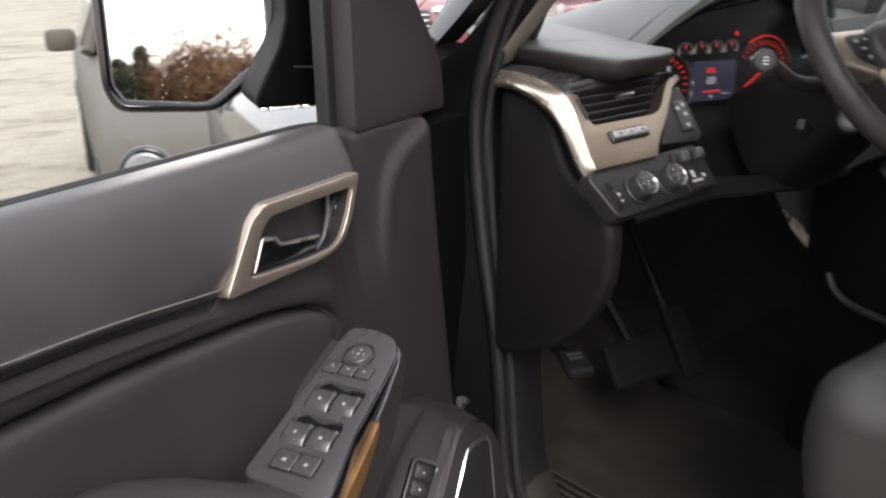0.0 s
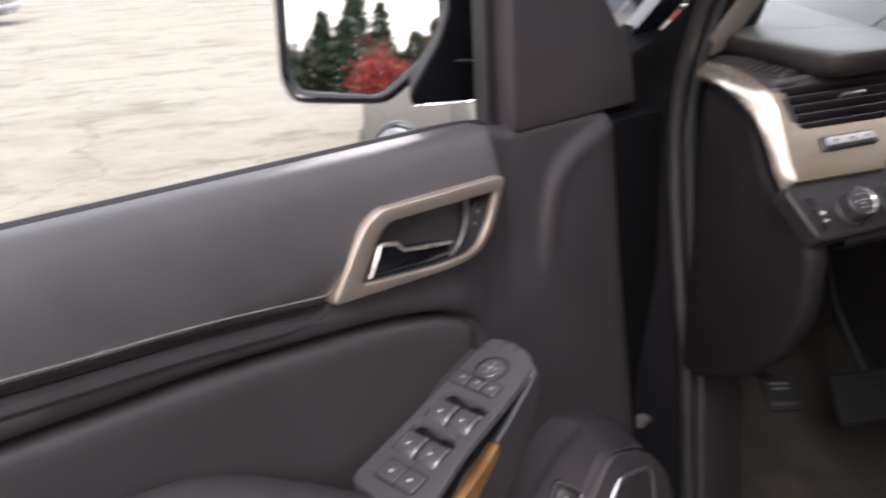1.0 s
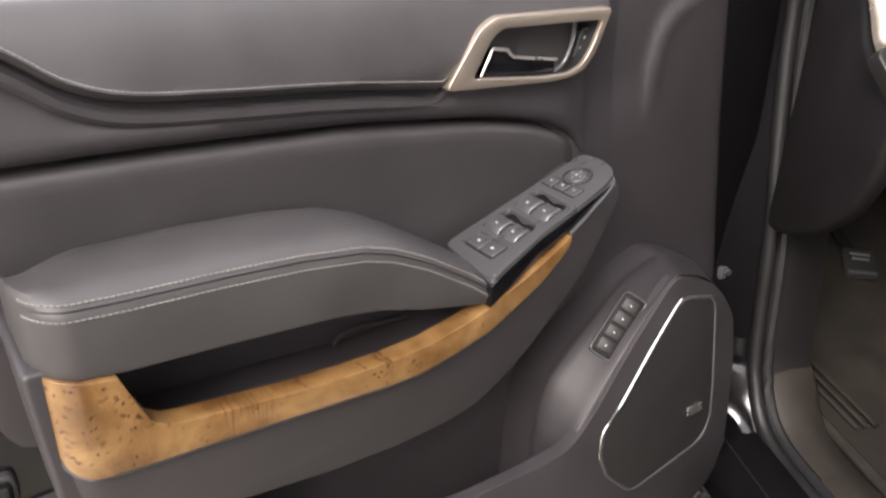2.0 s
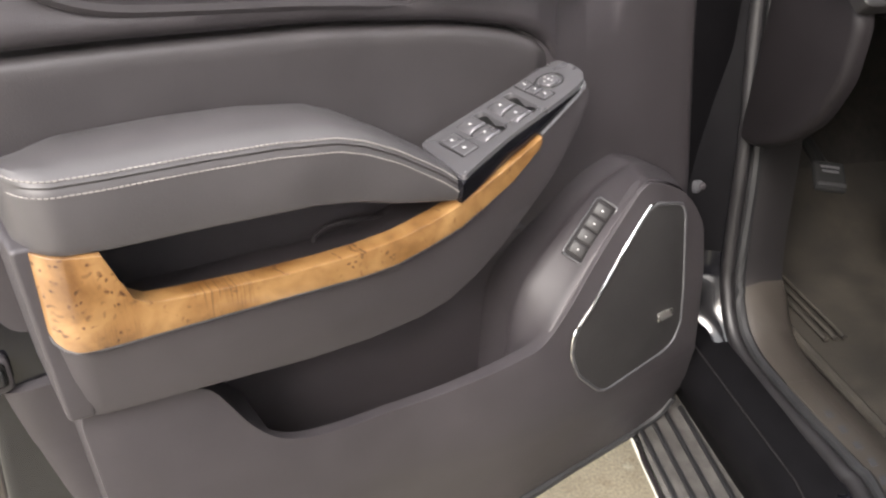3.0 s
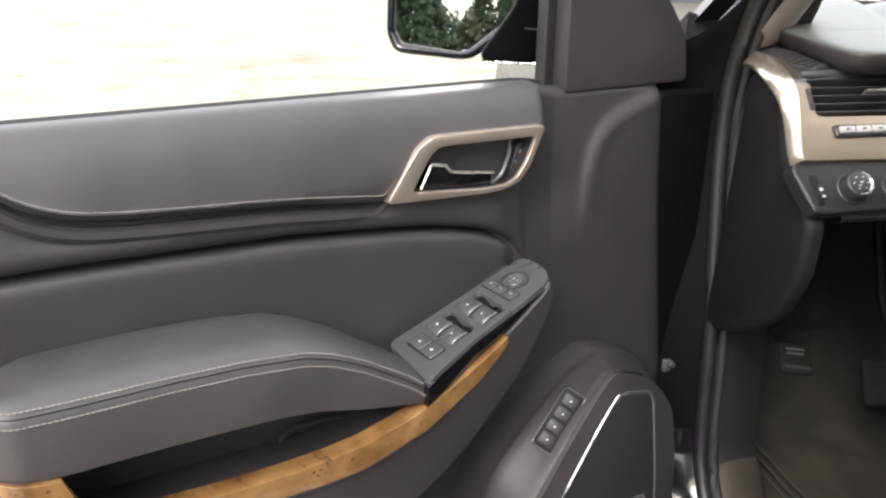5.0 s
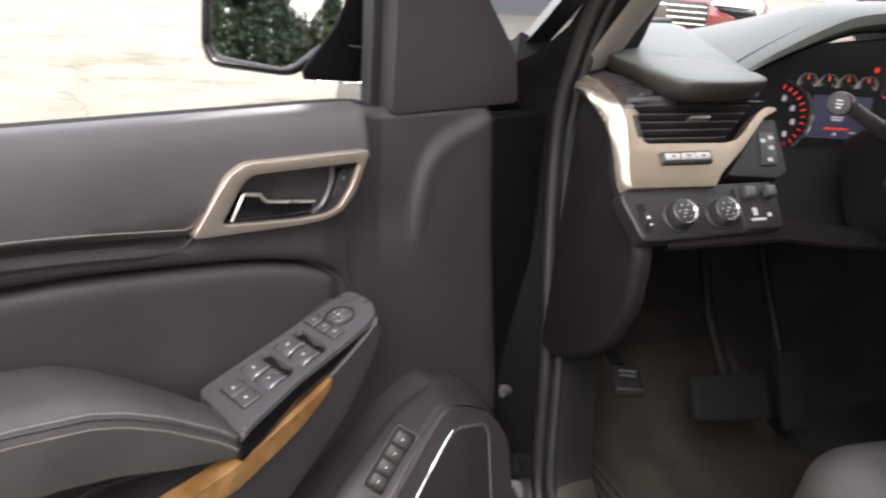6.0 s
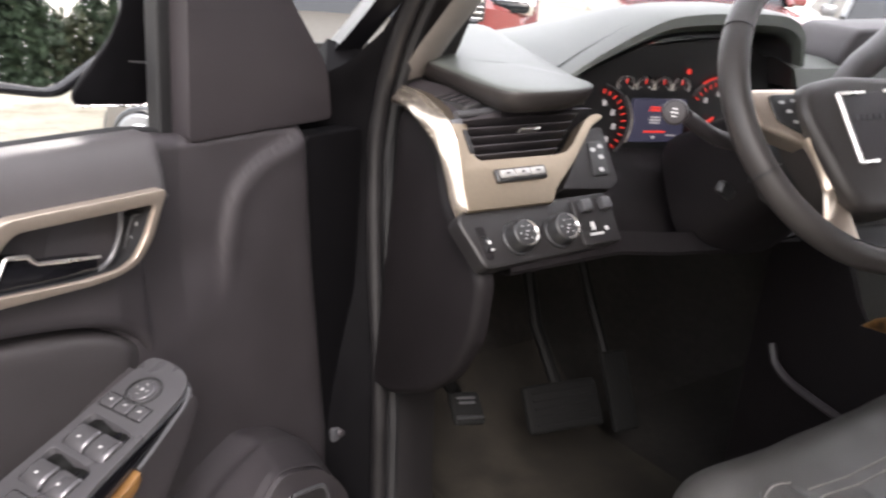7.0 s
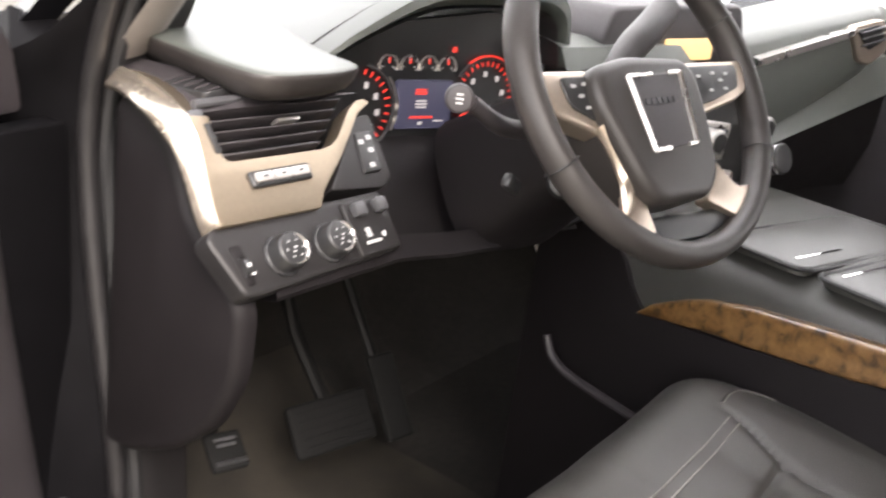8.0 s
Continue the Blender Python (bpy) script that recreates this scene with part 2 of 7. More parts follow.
def weather_asphalt(m):
    """Pale wear and darker ragged patches, some metres across, over the stones."""
    nt = m.node_tree
    b = nt.nodes["Principled BSDF"]
    stones = b.inputs["Base Color"].links[0].from_socket
    co = nt.nodes.new("ShaderNodeTexCoord")
    last = stones
    for scale, turn, lo, hi, dark in (((0.38, 0.50, 1), 0.35, 0.48, 0.66, (0.72, 0.70, 0.66, 1)), ((1.3, 1.7, 1), 0.25, 0.53, 0.62, (0.72, 0.70, 0.66, 1)), ((6, 7, 1), 0.3, 0.54, 0.68, (0.84, 0.82, 0.79, 1)), ((19, 22, 1), 0.6, 0.52, 0.68, (0.74, 0.71, 0.66, 1))):
        mp = nt.nodes.new("ShaderNodeMapping")
        mp.inputs["Scale"].default_value, mp.inputs["Rotation"].default_value = scale, (0, 0, turn)
        nt.links.new(co.outputs["Object"], mp.inputs["Vector"])
        n = nt.nodes.new("ShaderNodeTexNoise")
        n.inputs["Scale"].default_value, n.inputs["Detail"].default_value, n.inputs["Roughness"].default_value = 1.0, 9, 0.68
        nt.links.new(mp.outputs[0], n.inputs["Vector"])
        r = nt.nodes.new("ShaderNodeValToRGB")
        r.color_ramp.elements[0].position, r.color_ramp.elements[1].position = lo, hi
        r.color_ramp.elements[0].color, r.color_ramp.elements[1].color = (1, 1, 1, 1), dark
        nt.links.new(n.outputs["Fac"], r.inputs[0])
        mul = nt.nodes.new("ShaderNodeMixRGB")
        mul.blend_type = "MULTIPLY"
        mul.inputs[0].default_value = 1
        nt.links.new(last, mul.inputs[1]), nt.links.new(r.outputs[0], mul.inputs[2])
        last = mul.outputs[0]
    # thin wandering cracks
    warp = nt.nodes.new("ShaderNodeTexNoise")
    warp.inputs["Scale"].default_value, warp.inputs["Detail"].default_value = 1.6, 5
    nt.links.new(co.outputs["Object"], warp.inputs["Vector"])
    push = nt.nodes.new("ShaderNodeVectorMath")
    push.operation = "MULTIPLY_ADD"
    push.inputs[1].default_value = (1.1, 1.1, 0)
    nt.links.new(warp.outputs["Color"], push.inputs[0]), nt.links.new(co.outputs["Object"], push.inputs[2])
    cell = nt.nodes.new("ShaderNodeTexVoronoi")
    cell.feature = "DISTANCE_TO_EDGE"
    cell.inputs["Scale"].default_value = 0.30
    nt.links.new(push.outputs[0], cell.inputs["Vector"])
    r = nt.nodes.new("ShaderNodeValToRGB")
    r.color_ramp.elements[0].position, r.color_ramp.elements[1].position = 0.001, 0.007
    r.color_ramp.elements[0].color, r.color_ramp.elements[1].color = (0.42, 0.40, 0.36, 1), (1, 1, 1, 1)
    nt.links.new(cell.outputs["Distance"], r.inputs[0])
    mul = nt.nodes.new("ShaderNodeMixRGB")
    mul.blend_type = "MULTIPLY"
    mul.inputs[0].default_value = 0.45
    nt.links.new(last, mul.inputs[1]), nt.links.new(r.outputs[0], mul.inputs[2])
    nt.links.new(mul.outputs[0], b.inputs["Base Color"])


weather_asphalt(ASPHALT)


def dark_patch(m, centre, size):
    """A ragged darker patch on the ground beside the sill."""
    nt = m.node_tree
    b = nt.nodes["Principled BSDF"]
    unmarked = b.inputs["Base Color"].links[0].from_socket
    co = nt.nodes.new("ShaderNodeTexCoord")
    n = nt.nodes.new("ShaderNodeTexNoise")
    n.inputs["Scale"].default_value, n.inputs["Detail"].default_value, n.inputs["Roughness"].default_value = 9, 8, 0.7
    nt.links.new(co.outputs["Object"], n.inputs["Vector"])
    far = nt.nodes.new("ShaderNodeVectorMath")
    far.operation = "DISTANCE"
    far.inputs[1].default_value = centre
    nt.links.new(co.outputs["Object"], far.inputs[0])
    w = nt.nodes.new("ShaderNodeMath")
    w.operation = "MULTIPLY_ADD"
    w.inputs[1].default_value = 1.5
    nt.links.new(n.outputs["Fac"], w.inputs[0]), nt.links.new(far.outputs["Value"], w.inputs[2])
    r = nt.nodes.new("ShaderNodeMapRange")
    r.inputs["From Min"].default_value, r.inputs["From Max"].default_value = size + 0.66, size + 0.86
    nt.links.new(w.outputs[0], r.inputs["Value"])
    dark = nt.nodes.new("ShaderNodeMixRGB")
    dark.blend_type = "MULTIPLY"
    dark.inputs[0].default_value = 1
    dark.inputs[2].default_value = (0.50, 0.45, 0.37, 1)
    nt.links.new(unmarked, dark.inputs[1])
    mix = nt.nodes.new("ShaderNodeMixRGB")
    nt.links.new(r.outputs[0], mix.inputs[0]), nt.links.new(dark.outputs[0], mix.inputs[1]), nt.links.new(unmarked, mix.inputs[2])
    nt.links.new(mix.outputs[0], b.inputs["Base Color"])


dark_patch(ASPHALT, (-0.16, 0.10, 0), 0.36)


# ---- shape helpers ----
def link(name, bm, mat, parent=None, label="", smooth=True, angle=40):
    me = bpy.data.meshes.new(name)
    bm.normal_update()
    if smooth:
        for f in bm.faces:
            f.smooth = True
        for e in bm.edges:
            if len(e.link_faces) == 2 and e.calc_face_angle(0) > radians(angle):
                e.smooth = False
    bm.to_mesh(me)
    bm.free()
    me.materials.append(mat)
    ob = new(name, me)
    if parent is not None:
        ob.parent = parent
    if label:
        ob["label"] = label
    return ob


def part(name, bm, mat, parent, label="", **k):
    return link(name, bm, mat, parent, label, **k)


def thing(name, at=None, label="", category="", group="", kind=""):
    ob = new(name)
    ob.empty_display_size = 0.05
    if at is not None:
        ob.matrix_world = at
    return tagged(ob, label, category, group, kind)


def spline(pts, n=8, closed=False):
    """Points of a smooth curve through pts."""
    p = [Vector(q) for q in pts]
    out = []
    m = len(p)
    for i in range(m if closed else m - 1):
        if closed:
            a, b, c, d = p[(i - 1) % m], p[i], p[(i + 1) % m], p[(i + 2) % m]
        else:
            b, c = p[i], p[i + 1]
            a = p[i - 1] if i else b * 2 - c
            d = p[i + 2] if i + 2 < m else c * 2 - b
        for k in range(n):
            t = k / n
            out.append(0.5 * ((2 * b) + (c - a) * t + (2 * a - 5 * b + 4 * c - d) * t * t + (3 * b - a - 3 * c + d) * t ** 3))
    if not closed:
        out.append(p[-1])
    return out


def curve_at(pts, x):
    """The height of a polyline of (x, y) at x."""
    pts = sorted(pts)
    xs, ys = [q[0] for q in pts], [q[1] for q in pts]
    return float(np.interp(x, xs, ys))


def loft(rows, close_u=False, close_v=False, caps=False, bm=None):
    """Quads between rows of points."""
    bm = bm or bmesh.new()
    vs = [[bm.verts.new(p) for p in row] for row in rows]
    m, n = len(vs), len(vs[0])
    for i in range(m if close_u else m - 1):
        for j in range(n if close_v else n - 1):
            q = (vs[i][j], vs[i][(j + 1) % n], vs[(i + 1) % m][(j + 1) % n], vs[(i + 1) % m][j])
            bm.faces.new(q)
    if caps:
        bm.faces.new(list(reversed(vs[0])))
        bm.faces.new(vs[-1])
    bmesh.ops.recalc_face_normals(bm, faces=bm.faces)
    return bm


def tube(pts, r, n=8, closed=False, bm=None, flat=1.0):
    """A round bar along points; r a number or one per point."""
    pts = [Vector(p) for p in pts]
    rows = []
    ref = Vector((0.13, 0.21, 1)).normalized()
    for i, p in enumerate(pts):
        if closed:
            d = pts[(i + 1) % len(pts)] - pts[i - 1]
        else:
            d = pts[min(i + 1, len(pts) - 1)] - pts[max(i - 1, 0)]
        d.normalize()
        a = d.cross(ref)
        if a.length < 1e-3:
            a = d.cross(Vector((1, 0, 0)))
        a.normalize()
        b = a.cross(d)
        rad = r[i] if isinstance(r, (list, tuple)) else r
        rows.append([p + rad * (math.cos(2 * math.pi * k / n) * a + flat * math.sin(2 * math.pi * k / n) * b) for k in range(n)])
    return loft(rows, close_u=closed, close_v=True, caps=not closed, bm=bm)


def box(sx, sy, sz, m=None, bevel=0.0, seg=2, bm=None):
    """A box of that size about m's origin, with rounded edges."""
    b2 = bmesh.new()
    bmesh.ops.create_cube(b2, size=1)
    for v in b2.verts:
        v.co = Vector((v.co.x * sx, v.co.y * sy, v.co.z * sz))
    if bevel:
        bmesh.ops.bevel(b2, geom=list(b2.edges), offset=bevel, segments=seg, profile=0.5, affect="EDGES")
    if m is not None:
        bmesh.ops.transform(b2, matrix=m, verts=b2.verts)
    if bm is None:
        return b2
    return merge(bm, b2)


def merge(bm, other):
    me = bpy.data.meshes.new("tmp")
    other.to_mesh(me)
    other.free()
    bm.from_mesh(me)
    bpy.data.meshes.remove(me)
    return bm


def disc(r, depth, m=None, bevel=0.0, n=32, r2=None, bm=None):
    """A short cylinder with its axis along local z, from 0 to depth."""
    b2 = bmesh.new()
    bmesh.ops.create_cone(b2, cap_ends=True, segments=n, radius1=r, radius2=r if r2 is None else r2, depth=depth, matrix=Matrix.Translation((0, 0, depth / 2)))
    if bevel:
        es = [e for e in b2.edges if all(v.co.z > depth * 0.9 for v in e.verts)]
        bmesh.ops.bevel(b2, geom=es, offset=bevel, segments=3, profile=0.5, affect="EDGES")
    if m is not None:
        bmesh.ops.transform(b2, matrix=m, verts=b2.verts)
    if bm is None:
        return b2
    return merge(bm, b2)


def slab(outline, back, front, to3d, bevel=0.004, seg=3, hole=None, cuts=()):
    """A plate with a flat outline, rounded on its front edges. to3d(a, b, depth) places it."""
    bm = bmesh.new()
    ring = [bm.verts.new((a, b, front)) for a, b in outline]
    face = bm.faces.new(ring)
    if hole:
        bm.faces.remove(face)
        loops = hole if isinstance(hole[0], list) else [hole]
        e = [bm.edges.new((ring[i - 1], ring[i])) for i in range(len(ring))] if not bm.edges else list(bm.edges)
        for one in loops:
            inner = [bm.verts.new((a, b, front)) for a, b in one]
            e += [bm.edges.new((inner[i - 1], inner[i])) for i in range(len(inner))]
        bmesh.ops.triangle_fill(bm, use_beauty=True, edges=list(bm.edges))
    for axis, value in cuts:
        co, no = ((value, 0, 0), (1, 0, 0)) if axis == "a" else ((0, value, 0), (0, 1, 0))
        bmesh.ops.bisect_plane(bm, geom=list(bm.verts) + list(bm.edges) + list(bm.faces), dist=1e-6, plane_co=co, plane_no=no)
    ex = bmesh.ops.extrude_face_region(bm, geom=list(bm.faces))
    for v in [g for g in ex["geom"] if isinstance(g, bmesh.types.BMVert)]:
        v.co.z = back
    edges = [e for e in bm.edges if all(abs(v.co.z - front) < 1e-6 for v in e.verts) and (len(e.link_faces) == 1 or e.calc_face_angle(0) > 0.5)]
    bmesh.ops.recalc_face_normals(bm, faces=bm.faces)
    if bevel:
        bmesh.ops.bevel(bm, geom=edges, offset=bevel, segments=seg, profile=0.5, affect="EDGES", clamp_overlap=True)
    for v in bm.verts:
        v.co = Vector(to3d(*v.co))
    bmesh.ops.recalc_face_normals(bm, faces=bm.faces)
    return bm


def stitches(pts, pitch=0.0055, r=0.0009, length=0.0042):
    """Single stitches along a line, in one mesh."""
    bm = bmesh.new()
    pts = [Vector(p) for p in pts]
    at = [0.0]
    for a, b in zip(pts, pts[1:]):
        at.append(at[-1] + (b - a).length)
    xs, ys, zs = ([p[i] for p in pts] for i in range(3))
    for s in np.arange(0.0, at[-1] - length, pitch):
        e = [Vector([float(np.interp(q, at, c)) for c in (xs, ys, zs)]) for q in (s, s + length)]
        d = (e[1] - e[0]).normalized()
        m = Matrix.Translation((e[0] + e[1]) / 2) @ d.to_track_quat("X", "Z").to_matrix().to_4x4()
        box(length, 2 * r, 2 * r, m, bm=bm)
    return bm


def rounded(pts, r=0.006, n=3):
    """A polygon's corners rounded."""
    out = []
    m = len(pts)
    for i in range(m):
        p, a, b = Vector(pts[i]), Vector(pts[i - 1]), Vector(pts[(i + 1) % m])
        da, db = (a - p), (b - p)
        ra, rb = min(r, da.length * 0.45), min(r, db.length * 0.45)
        s, e = p + da.normalized() * ra, p + db.normalized() * rb
        for k in range(n + 1):
            t = k / n
            out.append(tuple((1 - t) ** 2 * s + 2 * t * (1 - t) * p + t * t * e))
    return out


# ---- the open driver's door; local x along the door from its hinge, y towards the cabin, z up ----
DOOR = pose(0, 0, 0, 0, 0, 204)
BELT = [(0.06, 1.236), (0.295, 1.244), (0.335, 1.252), (0.39, 1.254), (0.70, 1.261), (1.03, 1.269)]
PAD_LOW = [(0.336, 1.195), (0.350, 1.198), (0.357, 1.200), (0.368, 1.2035), (0.518, 1.2085), (0.537, 1.198), (0.548, 1.184), (0.566, 1.163), (0.578, 1.154), (0.694, 1.170), (0.799, 1.180), (0.88, 1.190), (0.925, 1.206), (0.955, 1.228), (0.985, 1.25)]
GROOVE = [(0.358, 1.030), (0.362, 1.038), (0.371, 1.051), (0.388, 1.065), (0.407, 1.0755), (0.438, 1.087), (0.505, 1.102), (0.597, 1.1150), (0.68, 1.1250), (0.755, 1.130), (0.877, 1.138), (0.967, 1.142), (1.03, 1.145)]
RIDGE = [(1.234, 0.060), (1.227, 0.095), (1.218, 0.130), (1.206, 0.176), (1.194, 0.205), (1.178, 0.224), (1.158, 0.236), (1.125, 0.2435), (1.08, 0.2475), (1.045, 0.249), (1.0, 0.250)]


FRONT_EDGE = [(0.37, -0.005), (0.787, 0.030), (0.895, 0.048), (1.04, 0.071), (1.20, 0.090), (1.24, 0.102)]
REAR_EDGE = [(0.37, 0.950), (0.42, 0.962), (0.55, 0.998), (0.65, 1.024), (0.727, 1.041), (0.806, 1.050), (0.90, 1.054), (1.30, 1.054)]
RIDGE_LINE = [tuple(p) for p in spline([(a, b, 0) for a, b in RIDGE], 8)]


def eased(line, start):
    """The same line with its corners beyond start eased into a curve."""
    keep = [p for p in line if p[0] < start]
    return keep + [(p.x, p.y) for p in spline([(a, b, 0) for a, b in line if a >= start], 8)]


PAD_LOW = eased(PAD_LOW, 0.57)
GROOVE = eased(GROOVE, 0.35)


def upright(u, z, v):
    return (u, v, z)


def panel_depth(u, z):
    """How far the moulded inner panel stands towards the cabin."""
    v = 0.008 - 0.022 * max(0.0, min(1.0, (1.02 - z) / 0.3)) * max(0.0, min(1.0, (u - 0.30) / 0.09))
    if u > 0.355 and 0.80 < z < 1.26:
        v -= 0.016 * (0.5 - 0.5 * math.cos(math.pi * min(1.0, (u - 0.355) / 0.07)))
    if z < 1.26 and u < 0.36:
        r = curve_at(RIDGE, z)
        near = math.copysign(min(math.hypot(u - a[1], z - a[0]) for a in RIDGE_LINE), u - r)
        fade = max(0.0, min(1.0, (z - 1.035) / 0.09))
        fade = fade * fade * (3 - 2 * fade)
        blend = 1 - max(0.0, min(1.0, (u - 0.30) / 0.06))
        hollow = 1 / (1 + math.exp(max(-40.0, min(40.0, -(near + 0.001) / 0.0034))))
        v -= (0.004 + 0.0095 * fade * hollow) * blend
        v += 0.0012 * fade * math.exp(-((near + 0.014) / 0.009) ** 2)
    edge = min(u - curve_at(FRONT_EDGE, z), curve_at(REAR_EDGE, z) - u)
    v -= 0.03 * math.exp(-max(edge, 0) / 0.01)
    return v


def build_door():
    door = thing("car_door", DOOR, "open black car door with leather armrest and burl wood trim", "car door")
    # moulded inner panel
    us = np.concatenate([np.linspace(0.055, 0.30, 110), np.linspace(0.302, 0.38, 24), np.linspace(0.385, 1.012, 60), np.linspace(1.016, 1.054, 14)])
    rows = []
    for u in us:
        top = curve_at(BELT, u) - 0.012
        col = []
        for z in np.linspace(0.375, top, 190):
            f = curve_at(FRONT_EDGE, z)
            a = f + (u - 0.055) * (0.30 - f) / 0.245 if u < 0.30 else u
            if u > 0.86:
                a = 0.86 + (u - 0.86) * (curve_at(REAR_EDGE, z) - 0.86) / 0.194
            col.append((a, panel_depth(a, z), z))
        a, v = col[-1][:2]
        rows.append(col + [(a, v - 0.004, top + 0.006), (a, v - 0.014, top + 0.010), (a, min(-0.045, v - 0.03), top + 0.008)])
    part("inner_panel", loft(rows), PLASTIC, door, "grained black plastic inner door panel")
    # soft band above the groove and padded insert below it
    rows = []
    for u in np.linspace(0.356, 1.010, 100):
        g = curve_at(GROOVE, u)
        top = max(g + 0.03, curve_at(PAD_LOW, u) - 0.002) if u > 0.36 else g + 0.03
        end = min(1.0, max(0.0, (u - 0.352) / 0.05))
        prof = [(0.0, -0.006), (0.0008, 0.004), (0.0025, 0.012), (0.006, 0.019), (0.012, 0.0235), (0.02, 0.0245)]
        pts = [(u, 0.006 + (v - 0.006) * (0.35 + 0.65 * end), g + d) for d, v in prof]
        for k in range(1, 9):
            s = k / 8
            pts.append((u, 0.006 + (0.0185 * (1 - s) + 0.002 * s) * (0.35 + 0.65 * end), g + 0.02 + (top - g - 0.02) * s))
        rows.append(pts)
    part("soft_band", loft(rows), PLASTIC, door, "smooth black band above the insert")
    rows = []
    for u in np.linspace(0.366, 1.006, 100):
        g = curve_at(GROOVE, u) - 0.0035
        low = min(g - 0.012, 0.93)
        end = min(1.0, max(0.0, (u - 0.362) / 0.03))
        prof = [(0.0, -0.008), (0.0006, 0.004), (0.0025, 0.011), (0.006, 0.0155), (0.012, 0.0175), (0.022, 0.0170)]
        pts = [(u, v * end + 0.004 * (1 - end), g - d * min(1, (g - low) / 0.03)) for d, v in prof]
        z0 = pts[-1][2]
        for k in range(1, 11):
            s = k / 10
            pts.append((u, (0.017 - 0.010 * min(1, s * 2.2)) * end + 0.004 * (1 - end), z0 + (low - z0) * s))
        rows.append(pts)
    part("insert_pad", loft(rows), INSERT, door, "black leather padded insert")
    # painted shell behind
    bm = slab(rounded([(0.0, 0.37), (0.0, 1.19), (1.045, 1.225), (1.060, 0.75), (1.085, 0.37)], 0.05, 5), -0.14, -0.02, upright, bevel=0.012)
    part("outer_shell", bm, GLOSS, door, "gloss black painted outer shell")
    bm = slab(rounded([(0.90, 0.36), (0.98, 1.20), (1.12, 1.20), (1.14, 0.75), (1.10, 0.36)], 0.03, 4), -0.135, -0.050, upright, bevel=0.01)
    part("shut_face", bm, SILL, door, "dull black rear shut face of the door")
    bm = slab(rounded([(-0.020, 0.40), (-0.012, 1.21), (0.105, 1.215), (0.075, 0.40)], 0.01), -0.03, -0.004, upright, bevel=0.004)
    part("hinge_edge", bm, SHADED_BLACK, door)
    for off, r in ((0.006, 0.007), (0.020, 0.006)):
        line = [(curve_at(REAR_EDGE, z) + off, -0.030 - off * 0.4, z) for z in np.linspace(1.20, 0.40, 30)]
        part("edge_seal", tube(line, r, 8), SEAL_RUBBER, door, "black rubber door edge seal")
    bm = slab(rounded([(1.027, 0.804), (1.027, 0.846), (1.062, 0.846), (1.062, 0.804)], 0.010), -0.045, -0.010, upright, bevel=0.003)
    latch = part("latch", bm, PLASTIC, door)
    part("latch_recess", slab(rounded([(1.032, 0.812), (1.032, 0.841), (1.058, 0.841), (1.058, 0.812)], 0.006), -0.02, -0.0085, upright, bevel=0.001), PAINTED_SHADE, latch, "latch mouth with its shade painted black")
    part("latch_claw", box(0.018, 0.008, 0.020, Matrix.Translation((1.044, -0.008, 0.826)), 0.003), BUTTON, latch, "worn steel latch claw")
    # upper leather pad
    rows = []
    for u in np.linspace(0.338, 1.010, 90):
        zt, zl = curve_at(BELT, u), curve_at(PAD_LOW, u)
        e = min(1, (u - 0.338) / 0.01) * min(1, (1.012 - u) / 0.012)
        h = zt - 1.160
        prof = [(-0.034, zt - 0.004), (-0.024, zt + 0.0005), (-0.010, zt)]
        for k in range(1, 19):
            a = k / 19 * math.pi / 2
            prof.append((-0.010 + 0.0455 * math.sin(a), max(zl + 0.003, zt - (h - 0.004) * (1 - math.cos(a)))))
        prof += [(0.033, zl + 0.002), (0.029, zl - 0.003), (0.020, zl - 0.006), (0.002, zl - 0.007)]
        rows.append([(u, v * (0.55 + 0.45 * e) if v > 0 else v, z) for v, z in prof])
    pad = part("upper_pad", loft(rows), LEATHER, door, "black leather upper door pad with light stitching")
    line = [(u, 0.0366, curve_at(PAD_LOW, u) + 0.006) for u in np.linspace(0.575, 0.985, 80)]
    part("stitching", stitches(line, 0.0046, 0.00042, 0.0036), THREAD, pad, "light grey stitching")
    line = [(u, 0.020, curve_at(PAD_LOW, u) - 0.020) for u in np.linspace(0.560, 0.985, 60)]
    part("welt", tube(line, [0.008 * min(1.0, 0.3 + k / 12) for k in range(60)], 8), PLASTIC, pad)
    bm = tube([(u, -0.036, curve_at(BELT, u) - 0.004) for u in np.linspace(0.30, 1.03, 30)], 0.006, 8)
    part("belt_seal", bm, RUBBER, door)
    # window glass (lowered into the door), front channel, corner cover
    bm = slab(rounded([(0.284, 1.20), (0.284, 1.9), (0.303, 1.9), (0.303, 1.20)], 0.004), -0.044, -0.028, upright, bevel=0.005)
    part("window_channel", bm, RUBBER, door, "black window channel")
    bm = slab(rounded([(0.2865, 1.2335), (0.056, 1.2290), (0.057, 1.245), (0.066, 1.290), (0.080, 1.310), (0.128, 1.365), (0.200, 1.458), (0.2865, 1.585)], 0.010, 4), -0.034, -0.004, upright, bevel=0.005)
    part("corner_cover", bm, SHADED_COVER, door, "black plastic mirror corner cover")
    bm = slab(rounded([(0.30, 1.60), (0.30, 1.66), (1.06, 1.86), (1.06, 1.80)], 0.01), -0.07, -0.02, upright, bevel=0.008)
    part("window_frame", bm, RUBBER, door)
    bm = tube(spline([(0.058, -0.055, 1.225), (0.070, -0.055, 1.290), (0.130, -0.055, 1.362), (0.30, -0.055, 1.592)], 8), 0.009, 8)
    part("frame_seal", bm, RUBBER, door)
